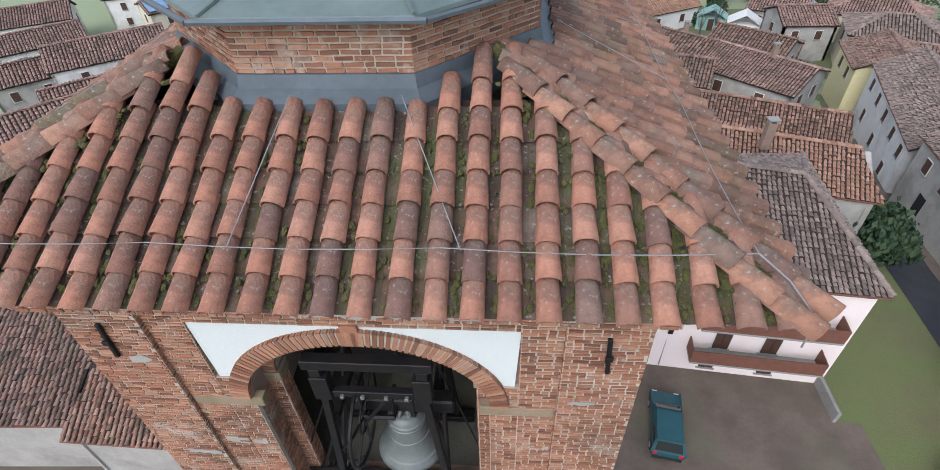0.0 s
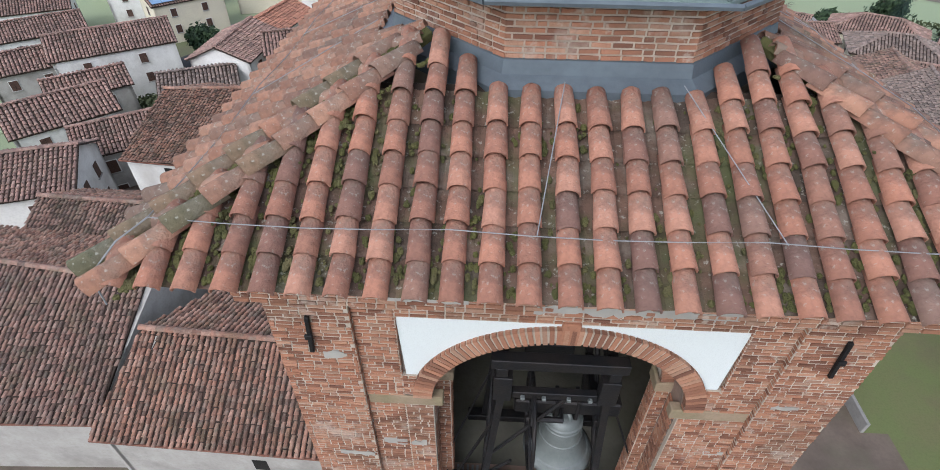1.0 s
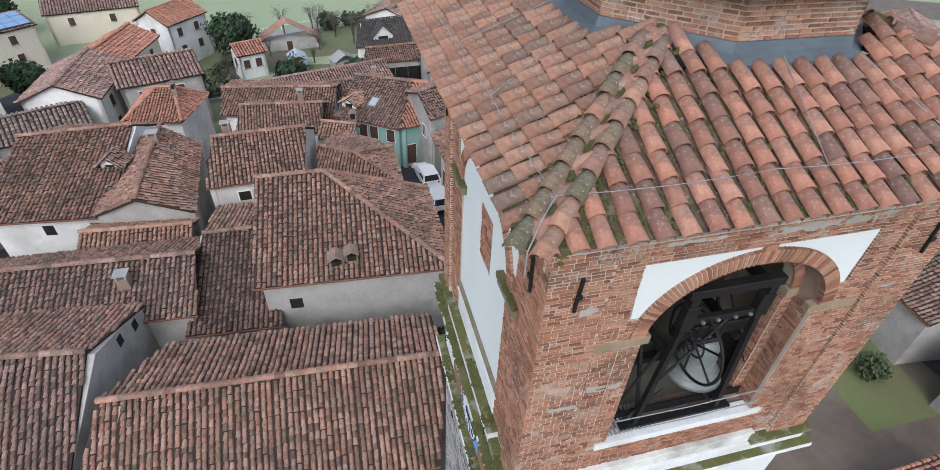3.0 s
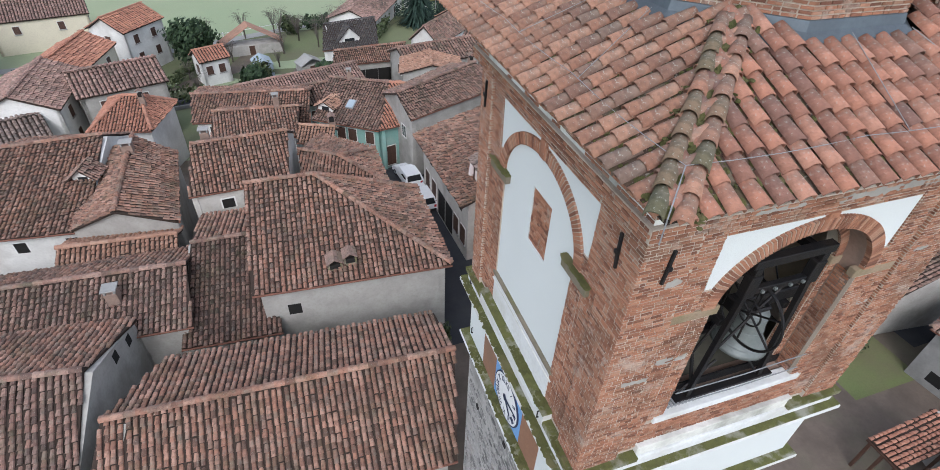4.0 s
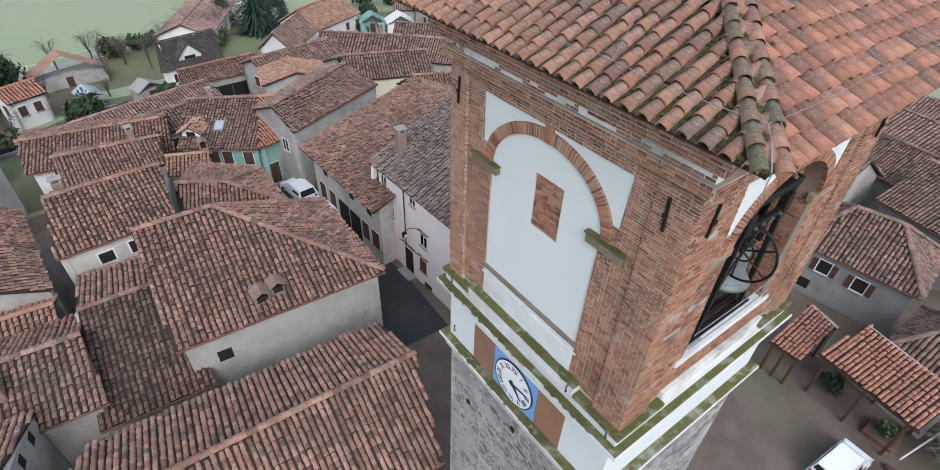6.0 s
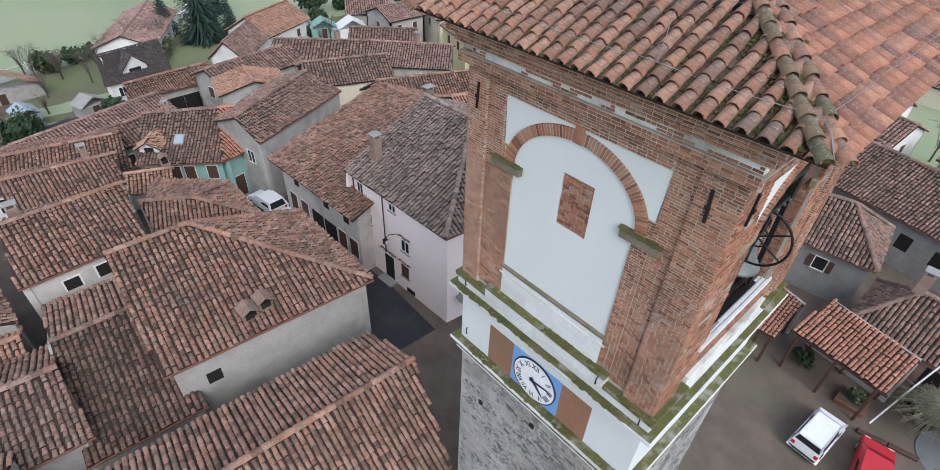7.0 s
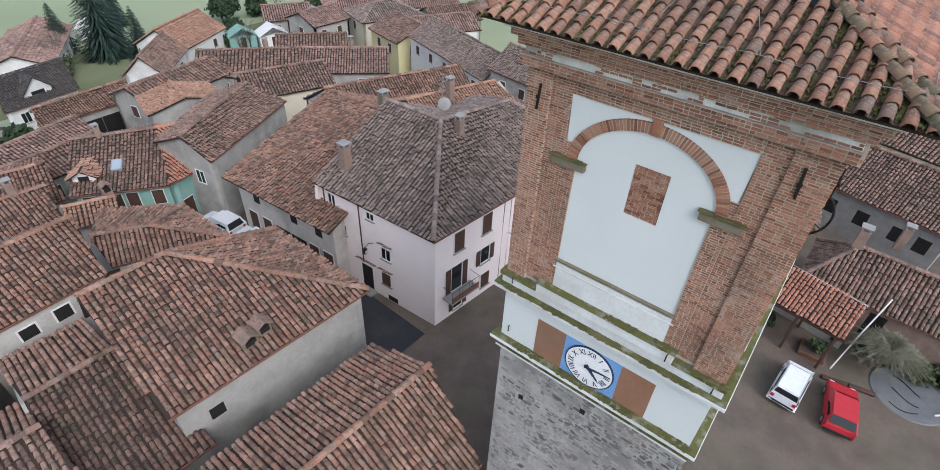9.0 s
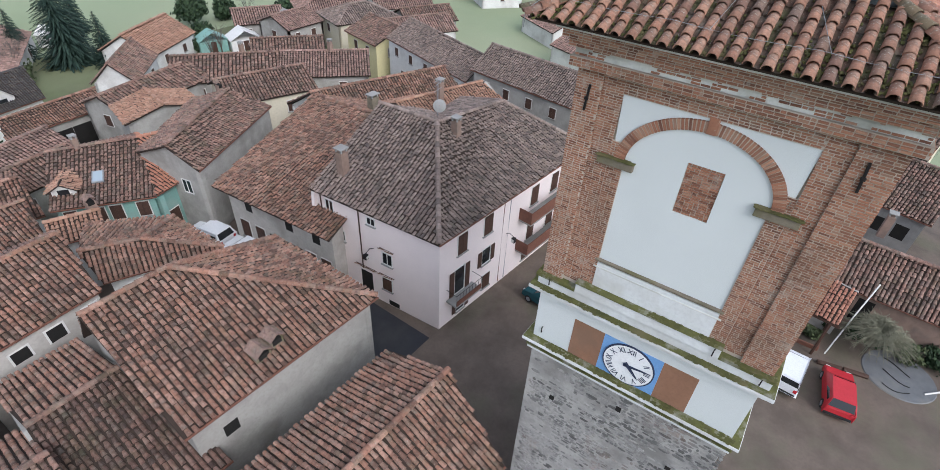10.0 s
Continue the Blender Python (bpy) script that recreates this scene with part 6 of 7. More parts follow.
part("hand_rail", tube(bmesh.new(), [fp @ Vector((0.72, 3.15, 0.02)), fp @ Vector((0.72, 3.15, 0.97)), fp @ Vector((3.28, 3.15, 0.97)), fp @ Vector((3.28, 3.15, 0.02))], 0.02, 5), M_iron, bal)
for z in (2.1, 4.9):
    b2 = tagged(empty("balcony"), "long balcony with dark brown board front", "balcony", "balconies")
    part("balcony_slab", boxed(8.3, 15.2, z - 0.15, z, 0.0, 1.2, bevel=0.01, m=fp), M_concrete, b2)
    part("board_front", boxed(8.3, 15.2, z, z + 0.95, 1.14, 1.2, m=fp), M_redwood, b2)
    for x in (8.3, 15.14):
        part("board_side", boxed(x, x + 0.06, z, z + 0.95, 0.0, 1.14, m=fp), M_redwood, b2)
for x in (6.4, 7.1):
    dp = tagged(empty("drainpipe"), "brown metal drainpipe on the pink wall", "drainpipe", "drainpipes")
    part("pipe", tube(bmesh.new(), [fp @ Vector((x, 0.1, 0.09)), fp @ Vector((x, 7.45, 0.09)), fp @ Vector((x, 7.62, 0.4))], 0.05, 6), M_redwood if x < 7 else M_wire, dp)
gw = frame_of((3.67, 22.78, 0), (0.52, -9.57, 0), (0, 0, 1))
for x, z0 in ((3.4, 2.5), (0.15, 0.1)):
    dp = tagged(empty("drainpipe"), "dark brown metal drainpipe on the pink wall", "drainpipe", "drainpipes")
    part("pipe", tube(bmesh.new(), [gw @ Vector((x, z0, 0.09)), gw @ Vector((x, 7.4, 0.09)), gw @ Vector((x, 7.6, 0.35))], 0.05, 6), M_wood, dp)
for x, z, w in ((5.5, 4.95, 1.2), (5.4, 2.65, 1.3), (3.6, 2.6, 1.8)):
    cn = tagged(empty("canopy"), "small tiled canopy over a window or door", "canopy", "canopies")
    m = gw @ Matrix.Translation((x - w / 2, z, 0.02)) @ Matrix.Rotation(radians(62), 4, 'X')
    part("canopy_board", boxed(0, w, -0.6, 0, -0.04, 0.0, m=m), M_wood, cn)
    tiles_on([(0, -0.6), (w, -0.6), (w, 0), (0, 0)], m, M_roof[0], cn, 0.22, 0.3, 5, "canopy_tiles")
dr = tagged(empty("door_step"), "pale stone doorstep at the house entrance", "doorstep")
part("step", boxed(2.9, 4.4, -0.05, 0.14, 0.0, 0.7, bevel=0.02, m=gw), M_concrete, dr)
window(pink, (3.67, 22.78), (4.19, 13.21), 3.6, 1.15, 1.0, 2.1, "void", "house_door")
for m, x, z in ((gw, 4.4, 4.6), (fp, 6.9, 4.3)):
    lp = tagged(empty("wall_lantern"), "dark wrought-iron wall lantern on a bracket", "lantern", "wall lanterns")
    part("bracket", tube(bmesh.new(), [m @ Vector((x, z, 0.0)), m @ Vector((x, z + 0.25, 0.4)), m @ Vector((x, z + 0.1, 0.8))], 0.025, 5), M_iron, lp)
    part("lantern_body", boxed(x - 0.14, x + 0.14, z - 0.35, z + 0.05, 0.66, 0.94, bevel=0.03, m=m), M_iron, lp)
    part("lantern_glass", boxed(x - 0.15, x + 0.15, z - 0.28, z - 0.05, 0.7, 0.9, m=m), M_frame, lp)


# ---- cars ----
def car(x, y, deg, paint, ln=3.6, wd=1.6, ht=1.42, van=False, label="", z=None):
    m = pose(x, y, ground_z(x, y) + 0.04 if z is None else z, 0, 0, deg)
    c = tagged(empty("parked_car"), label, "car", "parked cars")
    w = wd / 2
    rear = -ln / 2
    if van:
        prof = [(rear, 0.35), (rear + 0.02, 0.95), (rear + 0.12, ht), (ln * 0.18, ht), (ln * 0.30, 0.98), (ln / 2 - 0.08, 0.85), (ln / 2, 0.6), (ln / 2, 0.3)]
    else:
        prof = [(rear, 0.35), (rear + 0.03, 0.85), (rear + 0.35, ht), (ln * 0.08, ht), (ln * 0.26, 0.92), (ln / 2 - 0.1, 0.78), (ln / 2, 0.55), (ln / 2, 0.3)]
    bm = prism(prof, wd, m @ Matrix.Translation((0, w, 0)) @ Matrix.Rotation(radians(90), 4, 'X'))
    for v in bm.verts:
        q = m.inverted() @ v.co
        if q.z > 0.95:
            q.y *= 0.82
            v.co = m @ q
    bmesh.ops.bevel(bm, geom=[e for e in bm.edges], offset=0.06, segments=2, affect='EDGES')
    part("body", bm, paint, c, smooth=False)
    k = 0.815 * w
    f0, f1 = (ln * 0.185, ln * 0.295) if van else (ln * 0.09, ln * 0.25)
    part("windscreen", prism([(f0 + 0.03, -k * 0.92), (f1 - 0.02, -w * 0.88), (f1 - 0.02, w * 0.88), (f0 + 0.03, k * 0.92)], 0.01, m @ Matrix(((1, 0, 0, 0), (0, 1, 0, 0), (-(ht - 0.94) / (f1 - f0), 0, 1, ht + 0.015 + f0 * (ht - 0.94) / (f1 - f0)), (0, 0, 0, 1)))), M_glass, c)
    r0, r1 = (rear + 0.03, rear + 0.11) if van else (rear + 0.05, rear + 0.33)
    part("rear_window", prism([(r0 + 0.02, -w * 0.85), (r1 - 0.01, -k * 0.9), (r1 - 0.01, k * 0.9), (r0 + 0.02, w * 0.85)], 0.012, m @ Matrix(((1, 0, 0, -0.015), (0, 1, 0, 0), ((ht - 0.9) / (r1 - r0), 0, 1, 0.9 - r0 * (ht - 0.9) / (r1 - r0)), (0, 0, 0, 1)))), M_glass, c)
    for s in (-1, 1):
        y0 = s * (w * 0.92)
        bm = boxed(rear + 0.45, ln * 0.14, -0.01, 0.01, 0.96, ht - 0.12)
        bm.transform(m @ Matrix.Translation((0, y0 + s * 0.02, 0)) @ Matrix(((1, 0, 0, 0), (0, 1, -0.30 * s * 1.0, 0.30 * s * 0.95), (0, 0, 1, 0), (0, 0, 0, 1))))
        part("side_window", bm, M_glass, c)
        part("headlight", boxed(ln / 2 - 0.1, ln / 2 + 0.01, s * w * 0.72 - 0.14, s * w * 0.72 + 0.14, 0.56, 0.72, bevel=0.02, m=m), M_frame, c)
        part("tail_light", boxed(rear - 0.012, rear + 0.05, s * w * 0.8 - 0.1, s * w * 0.8 + 0.1, 0.6, 0.85, bevel=0.01, m=m), M_carred, c)
        for xx in (rear + 0.65, ln / 2 - 0.65):
            bm = bmesh.new()
            lathe(bm, [(0.001, 0.09), (0.17, 0.1), (0.28, 0.1), (0.3, 0.06), (0.3, -0.06), (0.28, -0.1), (0.001, -0.1)], 20, m @ Matrix.Translation((xx, s * (w - 0.08), 0.3)) @ Matrix.Rotation(radians(90), 4, 'X'))
            wh = part("wheel", bm, M_rubber, c)
            bm = bmesh.new()
            lathe(bm, [(0.001, 0.02), (0.17, 0.015), (0.18, 0)], 16, m @ Matrix.Translation((xx, s * (w + 0.02), 0.3)) @ Matrix.Rotation(radians(-90 * s), 4, 'X'))
            part("rim", bm, M_wire, wh)
    part("bumper", boxed(ln / 2 - 0.06, ln / 2 + 0.05, -w * 0.92, w * 0.92, 0.28, 0.46, bevel=0.02, m=m), M_rubber, c)
    part("bumper", boxed(rear - 0.05, rear + 0.06, -w * 0.92, w * 0.92, 0.28, 0.46, bevel=0.02, m=m), M_rubber, c)
    return c


car(14.4, -7.15, -5, M_carwhite, 3.5, 1.55, 1.5, True, "small white van-shaped car parked in the yard")
car(14.5, -9.85, 6, M_carred, 3.7, 1.6, 1.4, False, "red hatchback parked in the yard")
car(1.05, 33.5, 97, M_carwhite, 3.8, 1.62, 1.4, False, "white hatchback parked in the narrow street")
car(1.25, 29.4, 95, M_carwhite, 3.8, 1.62, 1.4, False, "pale hatchback parked behind another in the street")
car(10.7, 8.2, 80, M_carblue, 3.8, 1.62, 1.4, False, "dark teal hatchback parked by the pink house")
for x, y, d, p in ((-41.8, 89, 40, M_carwhite), (-44.2, 84, 40, M_carblue), (-43.0, 77.2, 60, M_carwhite), (-45.2, 78.4, 60, M_carred), (-46.5, 76.2, 60, M_carwhite), (39.5, 50, 100, M_carwhite), (42.5, 64.5, 140, M_carwhite)):
    car(x, y, d, p, label="small car parked beside the village road")

# ---- plants ----
rp = random.Random(77)


def broadleaf(x, y, h, r, material, name="evergreen_tree", label="dense dark evergreen tree with rounded crown", clumps=900, trunk=0.25, leaf=0.34, squash=0.85):
    g = ground_z(x, y)
    t = tagged(empty(name, pose(x, y, g)), label, "tree" if h > 2 else "shrub")
    cz = h - r * squash
    bm = tube(bmesh.new(), [(0, 0, -0.1), (0.05, 0.03, h * 0.3), (0, 0, h * 0.7)], trunk, 8, trunk * 0.35)
    for i in range(7):
        a = rp.uniform(0, 6.28)
        z = h * rp.uniform(0.28, 0.6)
        tube(bm, [(0, 0, z), (math.cos(a) * r * 0.4, math.sin(a) * r * 0.4, z + r * 0.3), (math.cos(a) * r * 0.75, math.sin(a) * r * 0.75, z + r * 0.5)], trunk * 0.35, 5, 0.02)
    part("trunk", bm, M_bark, t)
    v, f = [], []
    lobes = [(Vector((rp.gauss(0, 1), rp.gauss(0, 1), rp.gauss(0, 0.8))).normalized() * r * rp.uniform(0.25, 0.62), r * rp.uniform(0.38, 0.6)) for _ in range(16)]
    for _ in range(clumps):
        c, lr = rp.choice(lobes)
        d = Vector((rp.gauss(0, 1), rp.gauss(0, 1), rp.gauss(0, 1))).normalized()
        p = c + d * lr * rp.uniform(0.75, 1.05)
        p = Vector((p.x, p.y, max(p.z * squash + cz, 0.15)))
        for _ in range(3):
            n = (d + Vector((rp.gauss(0, .6), rp.gauss(0, .6), rp.gauss(0, .6)))).normalized()
            a = n.orthogonal().normalized() * leaf * rp.uniform(0.5, 1.0)
            b = n.cross(a).normalized() * leaf * rp.uniform(0.35, 0.7)
            o = p + Vector((rp.gauss(0, leaf * .5), rp.gauss(0, leaf * .5), rp.gauss(0, leaf * .5)))
            i = len(v)
            v += [o - a, o - b * 0.9, o + a * 1.1 + n * leaf * 0.2, o + b]
            f.append((i, i + 1, i + 2, i + 3))
    raw("crown", v, f, material, t)
    return t


def conifer(x, y, h, r, label="tall dark conifer with drooping branches"):
    g = ground_z(x, y)
    t = tagged(empty("conifer", pose(x, y, g)), label, "tree")
    part("trunk", tube(bmesh.new(), [(0, 0, -0.2), (0, 0, h * 0.5), (0, 0, h)], 0.3, 8, 0.03), M_bark, t)
    v, f = [], []
    z = h * 0.06
    while z < h:
        k = (1 - z / h) ** 0.85
        n = int(10 + 16 * k)
        for i in range(n):
            a = 6.283 * (i + rp.random()) / n
            ln = r * k * rp.uniform(0.65, 1.1) + 0.2
            d = Vector((math.cos(a), math.sin(a), 0))
            s = Vector((-d.y, d.x, 0))
            for j in range(5):
                u0 = ln * (0.15 + 0.85 * j / 5)
                wv = ln * 0.2 * (1 - j / 7)
                p = d * u0 + Vector((0, 0, z - u0 * 0.32 + rp.uniform(-.15, .15)))
                q = p + d * ln * 0.26 - Vector((0, 0, ln * 0.1))
                i0 = len(v)
                v += [p + s * wv * 0.5, p - s * wv * 0.5, q - s * wv * 0.2 - Vector((0, 0, 0.12)), q + s * wv * 0.25]
                f.append((i0, i0 + 1, i0 + 2, i0 + 3))
        z += 0.42
    raw("foliage", v, f, M_leaf_fir, t)
    return t


def bare(x, y, h, r, n=60, name="bare_shrub", label="leafless willow shrub with many thin twigs", droop=0.5, material=None):
    g = ground_z(x, y)
    t = tagged(empty(name, pose(x, y, g)), label, "shrub" if name == "bare_shrub" else "tree")
    bm = tube(bmesh.new(), [(0, 0, -0.1), (0.05, 0, h * 0.35)], 0.14, 7, 0.09)
    part("trunk", bm, M_bark, t)
    bm = bmesh.new()
    for i in range(n):
        a = rp.uniform(0, 6.283)
        q = rp.uniform(0.35, 1.0)
        top = h * rp.uniform(0.7, 1.0)
        p0 = Vector((0, 0, h * rp.uniform(0.15, 0.35)))
        p2 = Vector((math.cos(a) * r * q, math.sin(a) * r * q, top * (1 - droop * q)))
        p1 = (p0 + p2) / 2 + Vector((0, 0, h * 0.28))
        tube(bm, [p0, p1, p2], 0.026, 3, 0.010)
        for j in range(3):
            b0 = p1.lerp(p2, rp.uniform(0, 0.8))
            tube(bm, [b0, b0 + Vector((rp.gauss(0, .3), rp.gauss(0, .3), rp.uniform(-0.2, 0.4))) * r * 0.35], 0.014, 3, 0.007)
    part("branch_work", bm, material or M_twig, t)
    return t


broadleaf(27.2, 21.6, 5.2, 2.7, M_leaf_dark, clumps=1700)
conifer(18.0, 97, 17.0, 4.6)
conifer(21.0, 91, 8.5, 2.4)
conifer(66, 88, 9, 2.6)
conifer(74, 84, 12, 3.4)
conifer(14, 104, 8, 2.4)
conifer(26, 112, 9, 2.6)
for x, y, h, r in ((-21.5, 84.5, 7.6, 4.3), (-12.4, 70.6, 3.6, 2.1), (-2.7, 71.2, 2.8, 1.7), (-45.5, 70.6, 6.5, 3.0), (42, 101, 5.5, 3.0), (38, 92, 3.0, 1.8), (-60, 100, 7, 3.5), (48, 100, 4, 2.4), (43, 68, 1.6, 1.1), (70, 96, 6, 4), (57, 92, 4, 2.4), (-50, 44, 2.2, 1.6)):
    broadleaf(x, y, h, r, M_leaf_dark, clumps=700, leaf=0.45)
broadleaf(-1.7, 15.2 - 1.6, 1.9, 0.8, M_leaf_hedge, "shrub", "green shrub growing against a plaster wall", 220, 0.06, 0.2)
broadleaf(19.4, -4.4, 1.3, 0.7, M_leaf_dark, "shrub", "small dark shrub at the yard's edge", 200, 0.05, 0.16)
broadleaf(18.8, -7.8, 1.2, 0.55, M_leaf_hedge, "shrub", "small green shrub in a planter", 160, 0.05, 0.16)
broadleaf(24.2, 5.4, 1.7, 1.1, M_leaf_hedge, "shrub", "loose green shrub on the lawn", 240, 0.05, 0.18)
bare(19.9, -11.2, 3.4, 2.5, 420, material=M_willow)
broadleaf(20.6, -13.4, 1.5, 1.0, M_leaf_hedge, "shrub", "low straggling green shrub on the concrete pad", 160, 0.05, 0.16)
broadleaf(21.4, -14.9, 1.6, 1.1, M_leaf_dark, "shrub", "dark round shrub beside the farmhouse wall", 220, 0.05, 0.18)
for x, y, h in ((36, 84, 5), (33, 82, 4.5), (10, 96, 6), (7, 98, 6), (4, 97, 5), (12, 99, 6), (-8, 94, 6), (-5, 92, 5), (50, 95, 5), (-20, 70, 4), (24.0, 17.0, 2.2), (63, -16, 6), (66, 18, 6), (72, -2, 6)):
    bare(x, y, h, h * 0.45, 26, "bare_tree", "leafless grey winter tree in a garden", 0.1, None)


def hedge(a, b, w, h, label="clipped dark green hedge"):
    a, b = Vector((*a, 0)), Vector((*b, 0))
    hd = tagged(empty("hedge"), label, "hedge")
    v, f = [], []
    n = int((b - a).length * 26)
    for _ in range(n):
        p = a.lerp(b, rp.random())
        g = ground_z(p.x, p.y)
        o = Vector((p.x + rp.uniform(-w, w) / 2, p.y + rp.uniform(-w, w) / 2, g + h * rp.random() ** 0.5))
        q = Vector((rp.gauss(0, 1), rp.gauss(0, 1), rp.gauss(0, 1))).normalized()
        c, d = q.orthogonal().normalized() * 0.3, q.cross(q.orthogonal()).normalized() * 0.2
        i = len(v)
        v += [o - c, o - d, o + c, o + d]
        f.append((i, i + 1, i + 2, i + 3))
    raw("foliage", v, f, M_leaf_hedge, hd)
    return hd


hedge((-56, 46), (-46, 55), 1.2, 1.6)
hedge((4, 77), (14, 79.5), 1.2, 1.4)
hedge((-30, 66), (-12, 70), 1.2, 1.2)
hedge((60, 98), (90, 88), 1.6, 2.0)
hedge((46, 14), (50, 30), 1.4, 2.0)
hedge((52, -4), (54, 4), 1.4, 2.0)
hedge((-30, 84), (-25, 96), 1.2, 1.4)

for x, y, h in ((-25, 90, 4), (-20, 93, 5), (-14, 95, 5), (-9, 97, 4.5), (-5, 92, 5), (-2, 88, 5.5), (0, 92, 5), (2, 96, 5), (-16, 84, 3.5), (-8, 86, 4), (-22, 78, 3), (-25, 70, 3.5), (-9, 80, 3), (-14, 76, 2.6)):
    bare(x, y, h, h * 0.5, 30, "bare_tree", "leafless grey winter tree in a garden", 0.1, None)
hedge((-30, 70), (-20, 71), 1.6, 1.6, "ragged winter hedge beside a garden lane")
hedge((-24, 74), (-21, 82), 1.4, 1.8, "ragged winter hedge beside a garden lane")
hedge((-6, 68), (-14, 72), 1.0, 1.0, "ragged winter hedge beside a garden lane")
hedge((8, 88), (12, 97), 1.6, 2.2)
for x, y, r, h in ((20.9, -10.3, 0.7, 1.4), (21.0, -12.0, 0.6, 1.2), (21.1, -15.6, 0.8, 1.5), (20.9, -8.6, 0.5, 1.0)):
    broadleaf(x, y, h, r, M_leaf_dark, "shrub", "dark ivy-green shrub at the farmhouse foot", 200, 0.05, 0.16)
road([(-36, 72), (-24, 75), (-16, 80), (-12, 90)], 2.6, "garden_path", M_paving, 0.05, "muddy brown garden path")
road([(-50, 66), (-43, 79), (-38, 92)], 9.0, "car_park", M_asphalt, 0.045, "grey asphalt car park beside the village")
road([(-12, 66), (-7, 74), (-4, 84)], 2.0, "garden_path", M_paving, 0.05, "muddy brown garden path")
road([(-60, 86), (-30, 89.5), (14, 107)], 2.2, "garden_path", M_concrete, 0.05, "pale lane along the field fence")

# garden walls
for pts in ([(-38, 62), (-20, 66), (-6, 71)], [(20, 9.0), (20.2, 24)], [(34, 78), (46, 70)], [(-40, 70), (-28, 84)]):
    gw_ = tagged(empty("garden_wall"), "low grey plastered garden wall", "wall")
    for a, b in zip(pts, pts[1:]):
        a, b = Vector((*a, 0)), Vector((*b, 0))
        m = frame_of((a.x, a.y, min(ground_z(a.x, a.y), ground_z(b.x, b.y))), b - a, (0, 0, 1))
        part("wall_length", boxed(0, (b - a).length, -0.6, 0.9, -0.10, 0.10, bevel=0.02, m=m), M_plaster_d, gw_)

# leaning pole, planter and clutter of the yard
pl = tagged(empty("leaning_pole"), "long pale pole leaning on the shed roof", "pole")
part("pole", tube(bmesh.new(), [(18.1, -8.95, 0.0), (20.1, -9.55, 2.1), (22.1, -10.2, 4.1)], 0.05, 6), M_frame, pl)
pt = tagged(empty("planter"), "red-brown timber planter box", "planter")
part("planter_box", boxed(18.0, 19.5, -8.5, -6.9, 0, 0.35, bevel=0.03), M_redwood, pt)
part("soil", boxed(18.1, 19.4, -8.4, -7.0, 0.3, 0.36), M_bark, pt)
st = tagged(empty("stone_slab"), "round grey concrete pad in the garden", "slab")
bm = bmesh.new()
lathe(bm, [(0.01, 0.06), (2.1, 0.06), (2.15, 0.0)], 28, Matrix.Translation((19.0, -13.2, 0.0)))
part("pad", bm, M_pad, st)
lg = tagged(empty("timber_edging"), "dark weathered timber edging along the garden bed", "edging")
for a_, b_ in (((16.9, -8.6), (17.2, -10.0)), ((17.25, -10.1), (17.5, -11.5))):
    part("timber", tube(bmesh.new(), [(*a_, 0.14), (*b_, 0.14)], 0.16, 7), M_wood, lg)
lp_ = tagged(empty("fallen_pole"), "pale pole lying beside the concrete pad", "pole")
part("pole", tube(bmesh.new(), [(18.2, -14.6, 0.1), (19.4, -16.2, 0.5)], 0.06, 6), M_frame, lp_)
for i in range(3):
    hs_ = tagged(empty("garden_hose"), "black hose lying on the concrete pad", "hose", "hoses")
    part("hose", tube(bmesh.new(), [(19.6 - i * 0.9 + 0.5 * math.cos(0.5 * j + i), -12.3 - 0.3 * j, 0.09) for j in range(6)], 0.03, 5), M_rubber, hs_)
sp_ = tagged(empty("outside_steps"), "grey stone outside steps against the white house", "steps")
for i in range(12):
    part("step", boxed(26.35, 27.2, -5.6 - i * 0.28, -5.3 - i * 0.28, 0, 2.9 - i * 0.23, bevel=0.01), M_concrete, sp_)

# fields and lanes beyond the village
road([(-220, 190), (-60, 162), (20, 158), (120, 200)], 14.0, "field_strip", M_concrete, 0.06, "grey bare field strip")

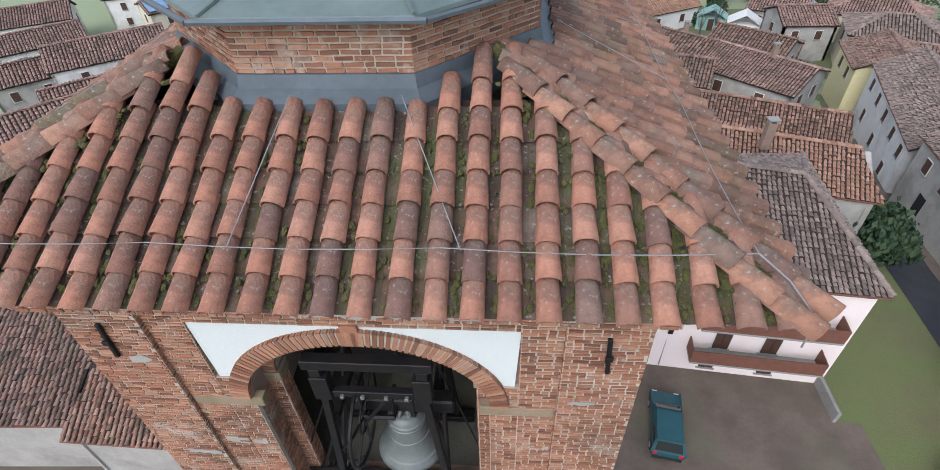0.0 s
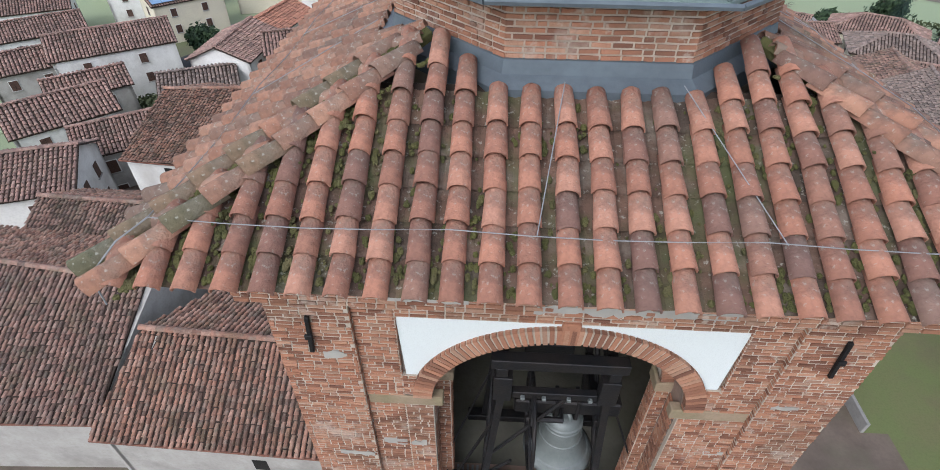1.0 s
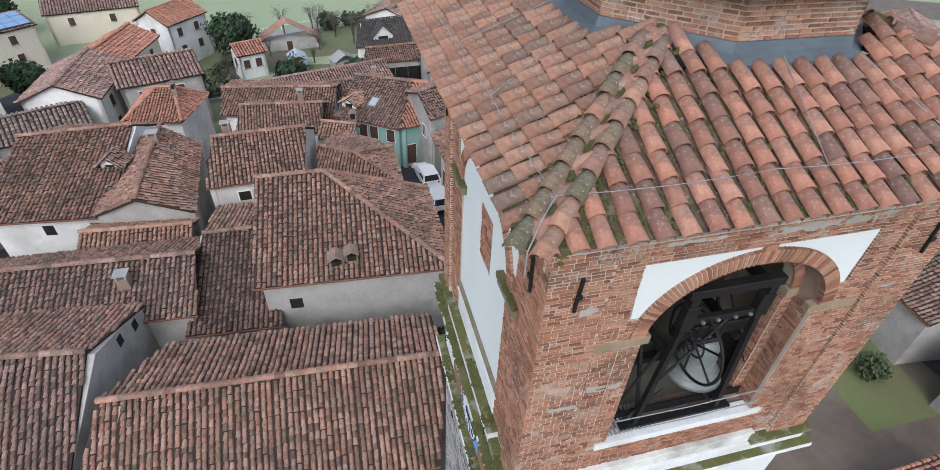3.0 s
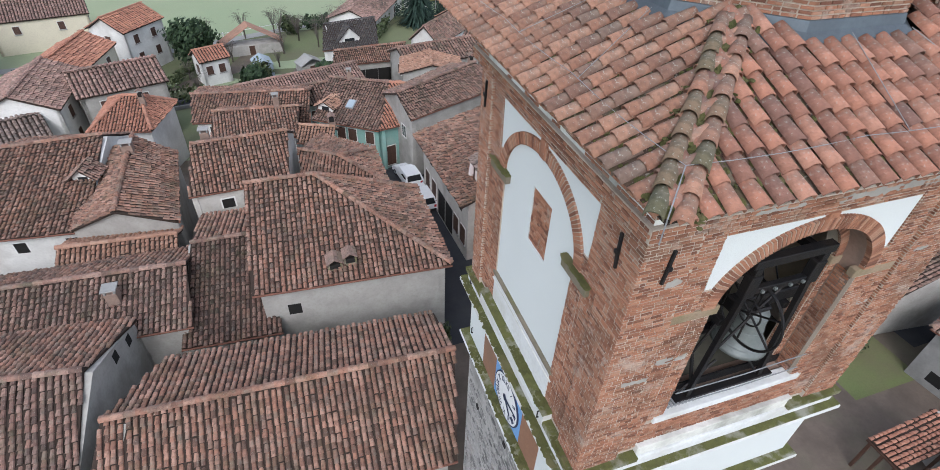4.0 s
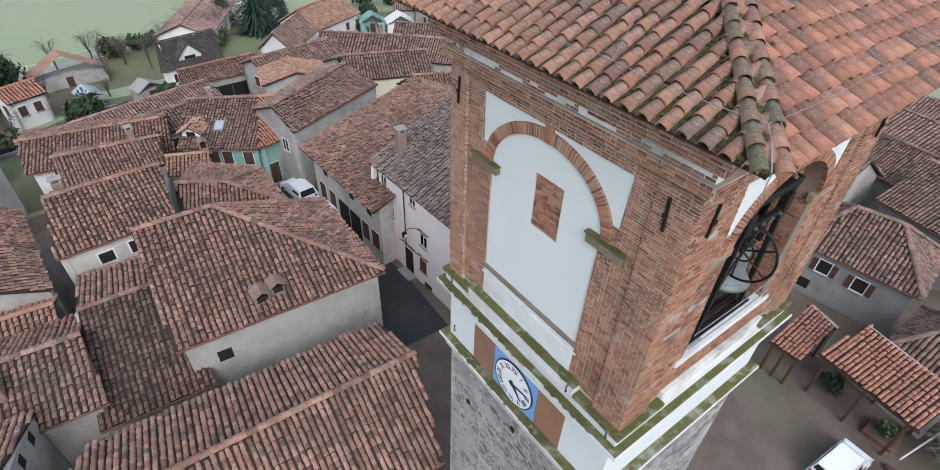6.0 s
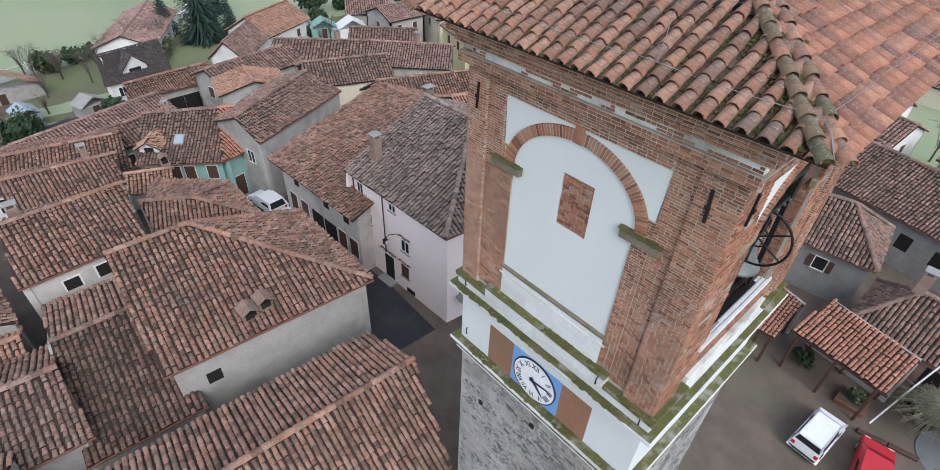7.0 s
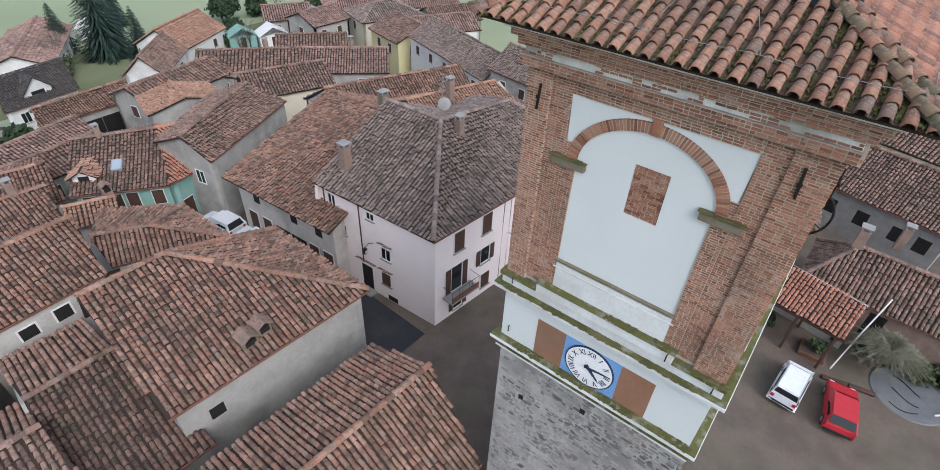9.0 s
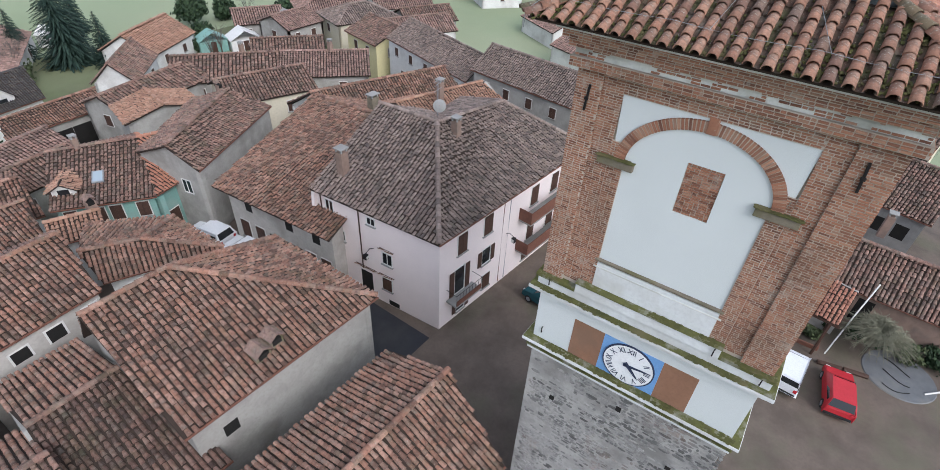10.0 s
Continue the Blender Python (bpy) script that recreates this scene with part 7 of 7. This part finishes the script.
# greenhouse and garden sheds
def small_shed(x, y, w, d, h, deg, material, roof_m, name, label):
    m = pose(x, y, ground_z(x, y), 0, 0, deg)
    s_ = tagged(empty(name), label, "shed")
    part("shed_body", boxed(-w / 2, w / 2, -d / 2, d / 2, -0.1, h, bevel=0.02, m=m), material, s_)
    part("shed_roof", prism([(-w / 2 - 0.15, h), (0, h + w * 0.3), (w / 2 + 0.15, h), (w / 2 + 0.15, h + 0.08), (0, h + w * 0.3 + 0.08), (-w / 2 - 0.15, h + 0.08)], d + 0.3, m @ Matrix.Translation((0, d / 2 + 0.15, 0)) @ Matrix.Rotation(radians(90), 4, 'X')), roof_m, s_)
    part("shed_door", boxed(-0.45, 0.45, -d / 2 - 0.02, -d / 2, 0, min(1.9, h - 0.1), m=m), M_wood, s_)


small_shed(-11.4, 77.4, 2.6, 3.2, 1.9, 10, M_skyglass, M_skyglass, "greenhouse", "small pale glass greenhouse in a garden")
small_shed(-4.5, 76.0, 3.5, 2.4, 1.6, 20, M_plaster, M_concrete, "garden_shed", "low grey garden shed with flat sheet roof")
small_shed(20.5, 108, 4, 3, 2.0, 30, M_plaster_w, M_frame, "garden_shed", "white garden shed beside a field")
small_shed(36.0, 86.5, 4.5, 3, 2.0, -20, M_teal, M_teal, "garden_shed", "turquoise sheet-metal garden shed")
small_shed(40.5, 84.0, 5, 3.5, 1.8, -20, M_frame, M_frame, "garden_shed", "white plastic-covered garden shelter")
small_shed(50, 84.5, 6, 5, 2.6, -30, M_concrete, M_concrete, "garage", "grey concrete garage with pale doors")
small_shed(-13, 88, 10, 3, 1.6, 8, M_plaster, M_roof[4], "garden_shed", "long low shed with pale clay roof")
for x, y, w in ((-6, 96, 3.0), (-2, 98, 2.4), (1, 99, 2.2), (6, 93, 2.0), (-11.5, 75.5, 2.6), (0.5, 77.2, 1.8), (34, 88, 2.0), (-26, 74, 2.0)):
    broadleaf(x, y, w * 1.1, w * 0.7, M_leaf_dark if w < 2.5 else M_leaf_hedge, "shrub", "loose garden shrub near the fields", 260, 0.06, 0.36)

# fence along the field
fence = tagged(empty("field_fence"), "long pale rail fence along the field edge", "fence")
fp_ = [Vector((-30 + i * 3.1, 91 + i * 1.2, 0)) for i in range(14)]
for a_, b_ in zip(fp_, fp_[1:]):
    g0, g1 = ground_z(a_.x, a_.y), ground_z(b_.x, b_.y)
    part("post", boxed(a_.x - 0.07, a_.x + 0.07, a_.y - 0.07, a_.y + 0.07, g0 - 0.1, g0 + 1.1), M_frame, fence)
    part("rail", tube(bmesh.new(), [(a_.x, a_.y, g0 + 0.9), (b_.x, b_.y, g1 + 0.9)], 0.05, 5), M_frame, fence)
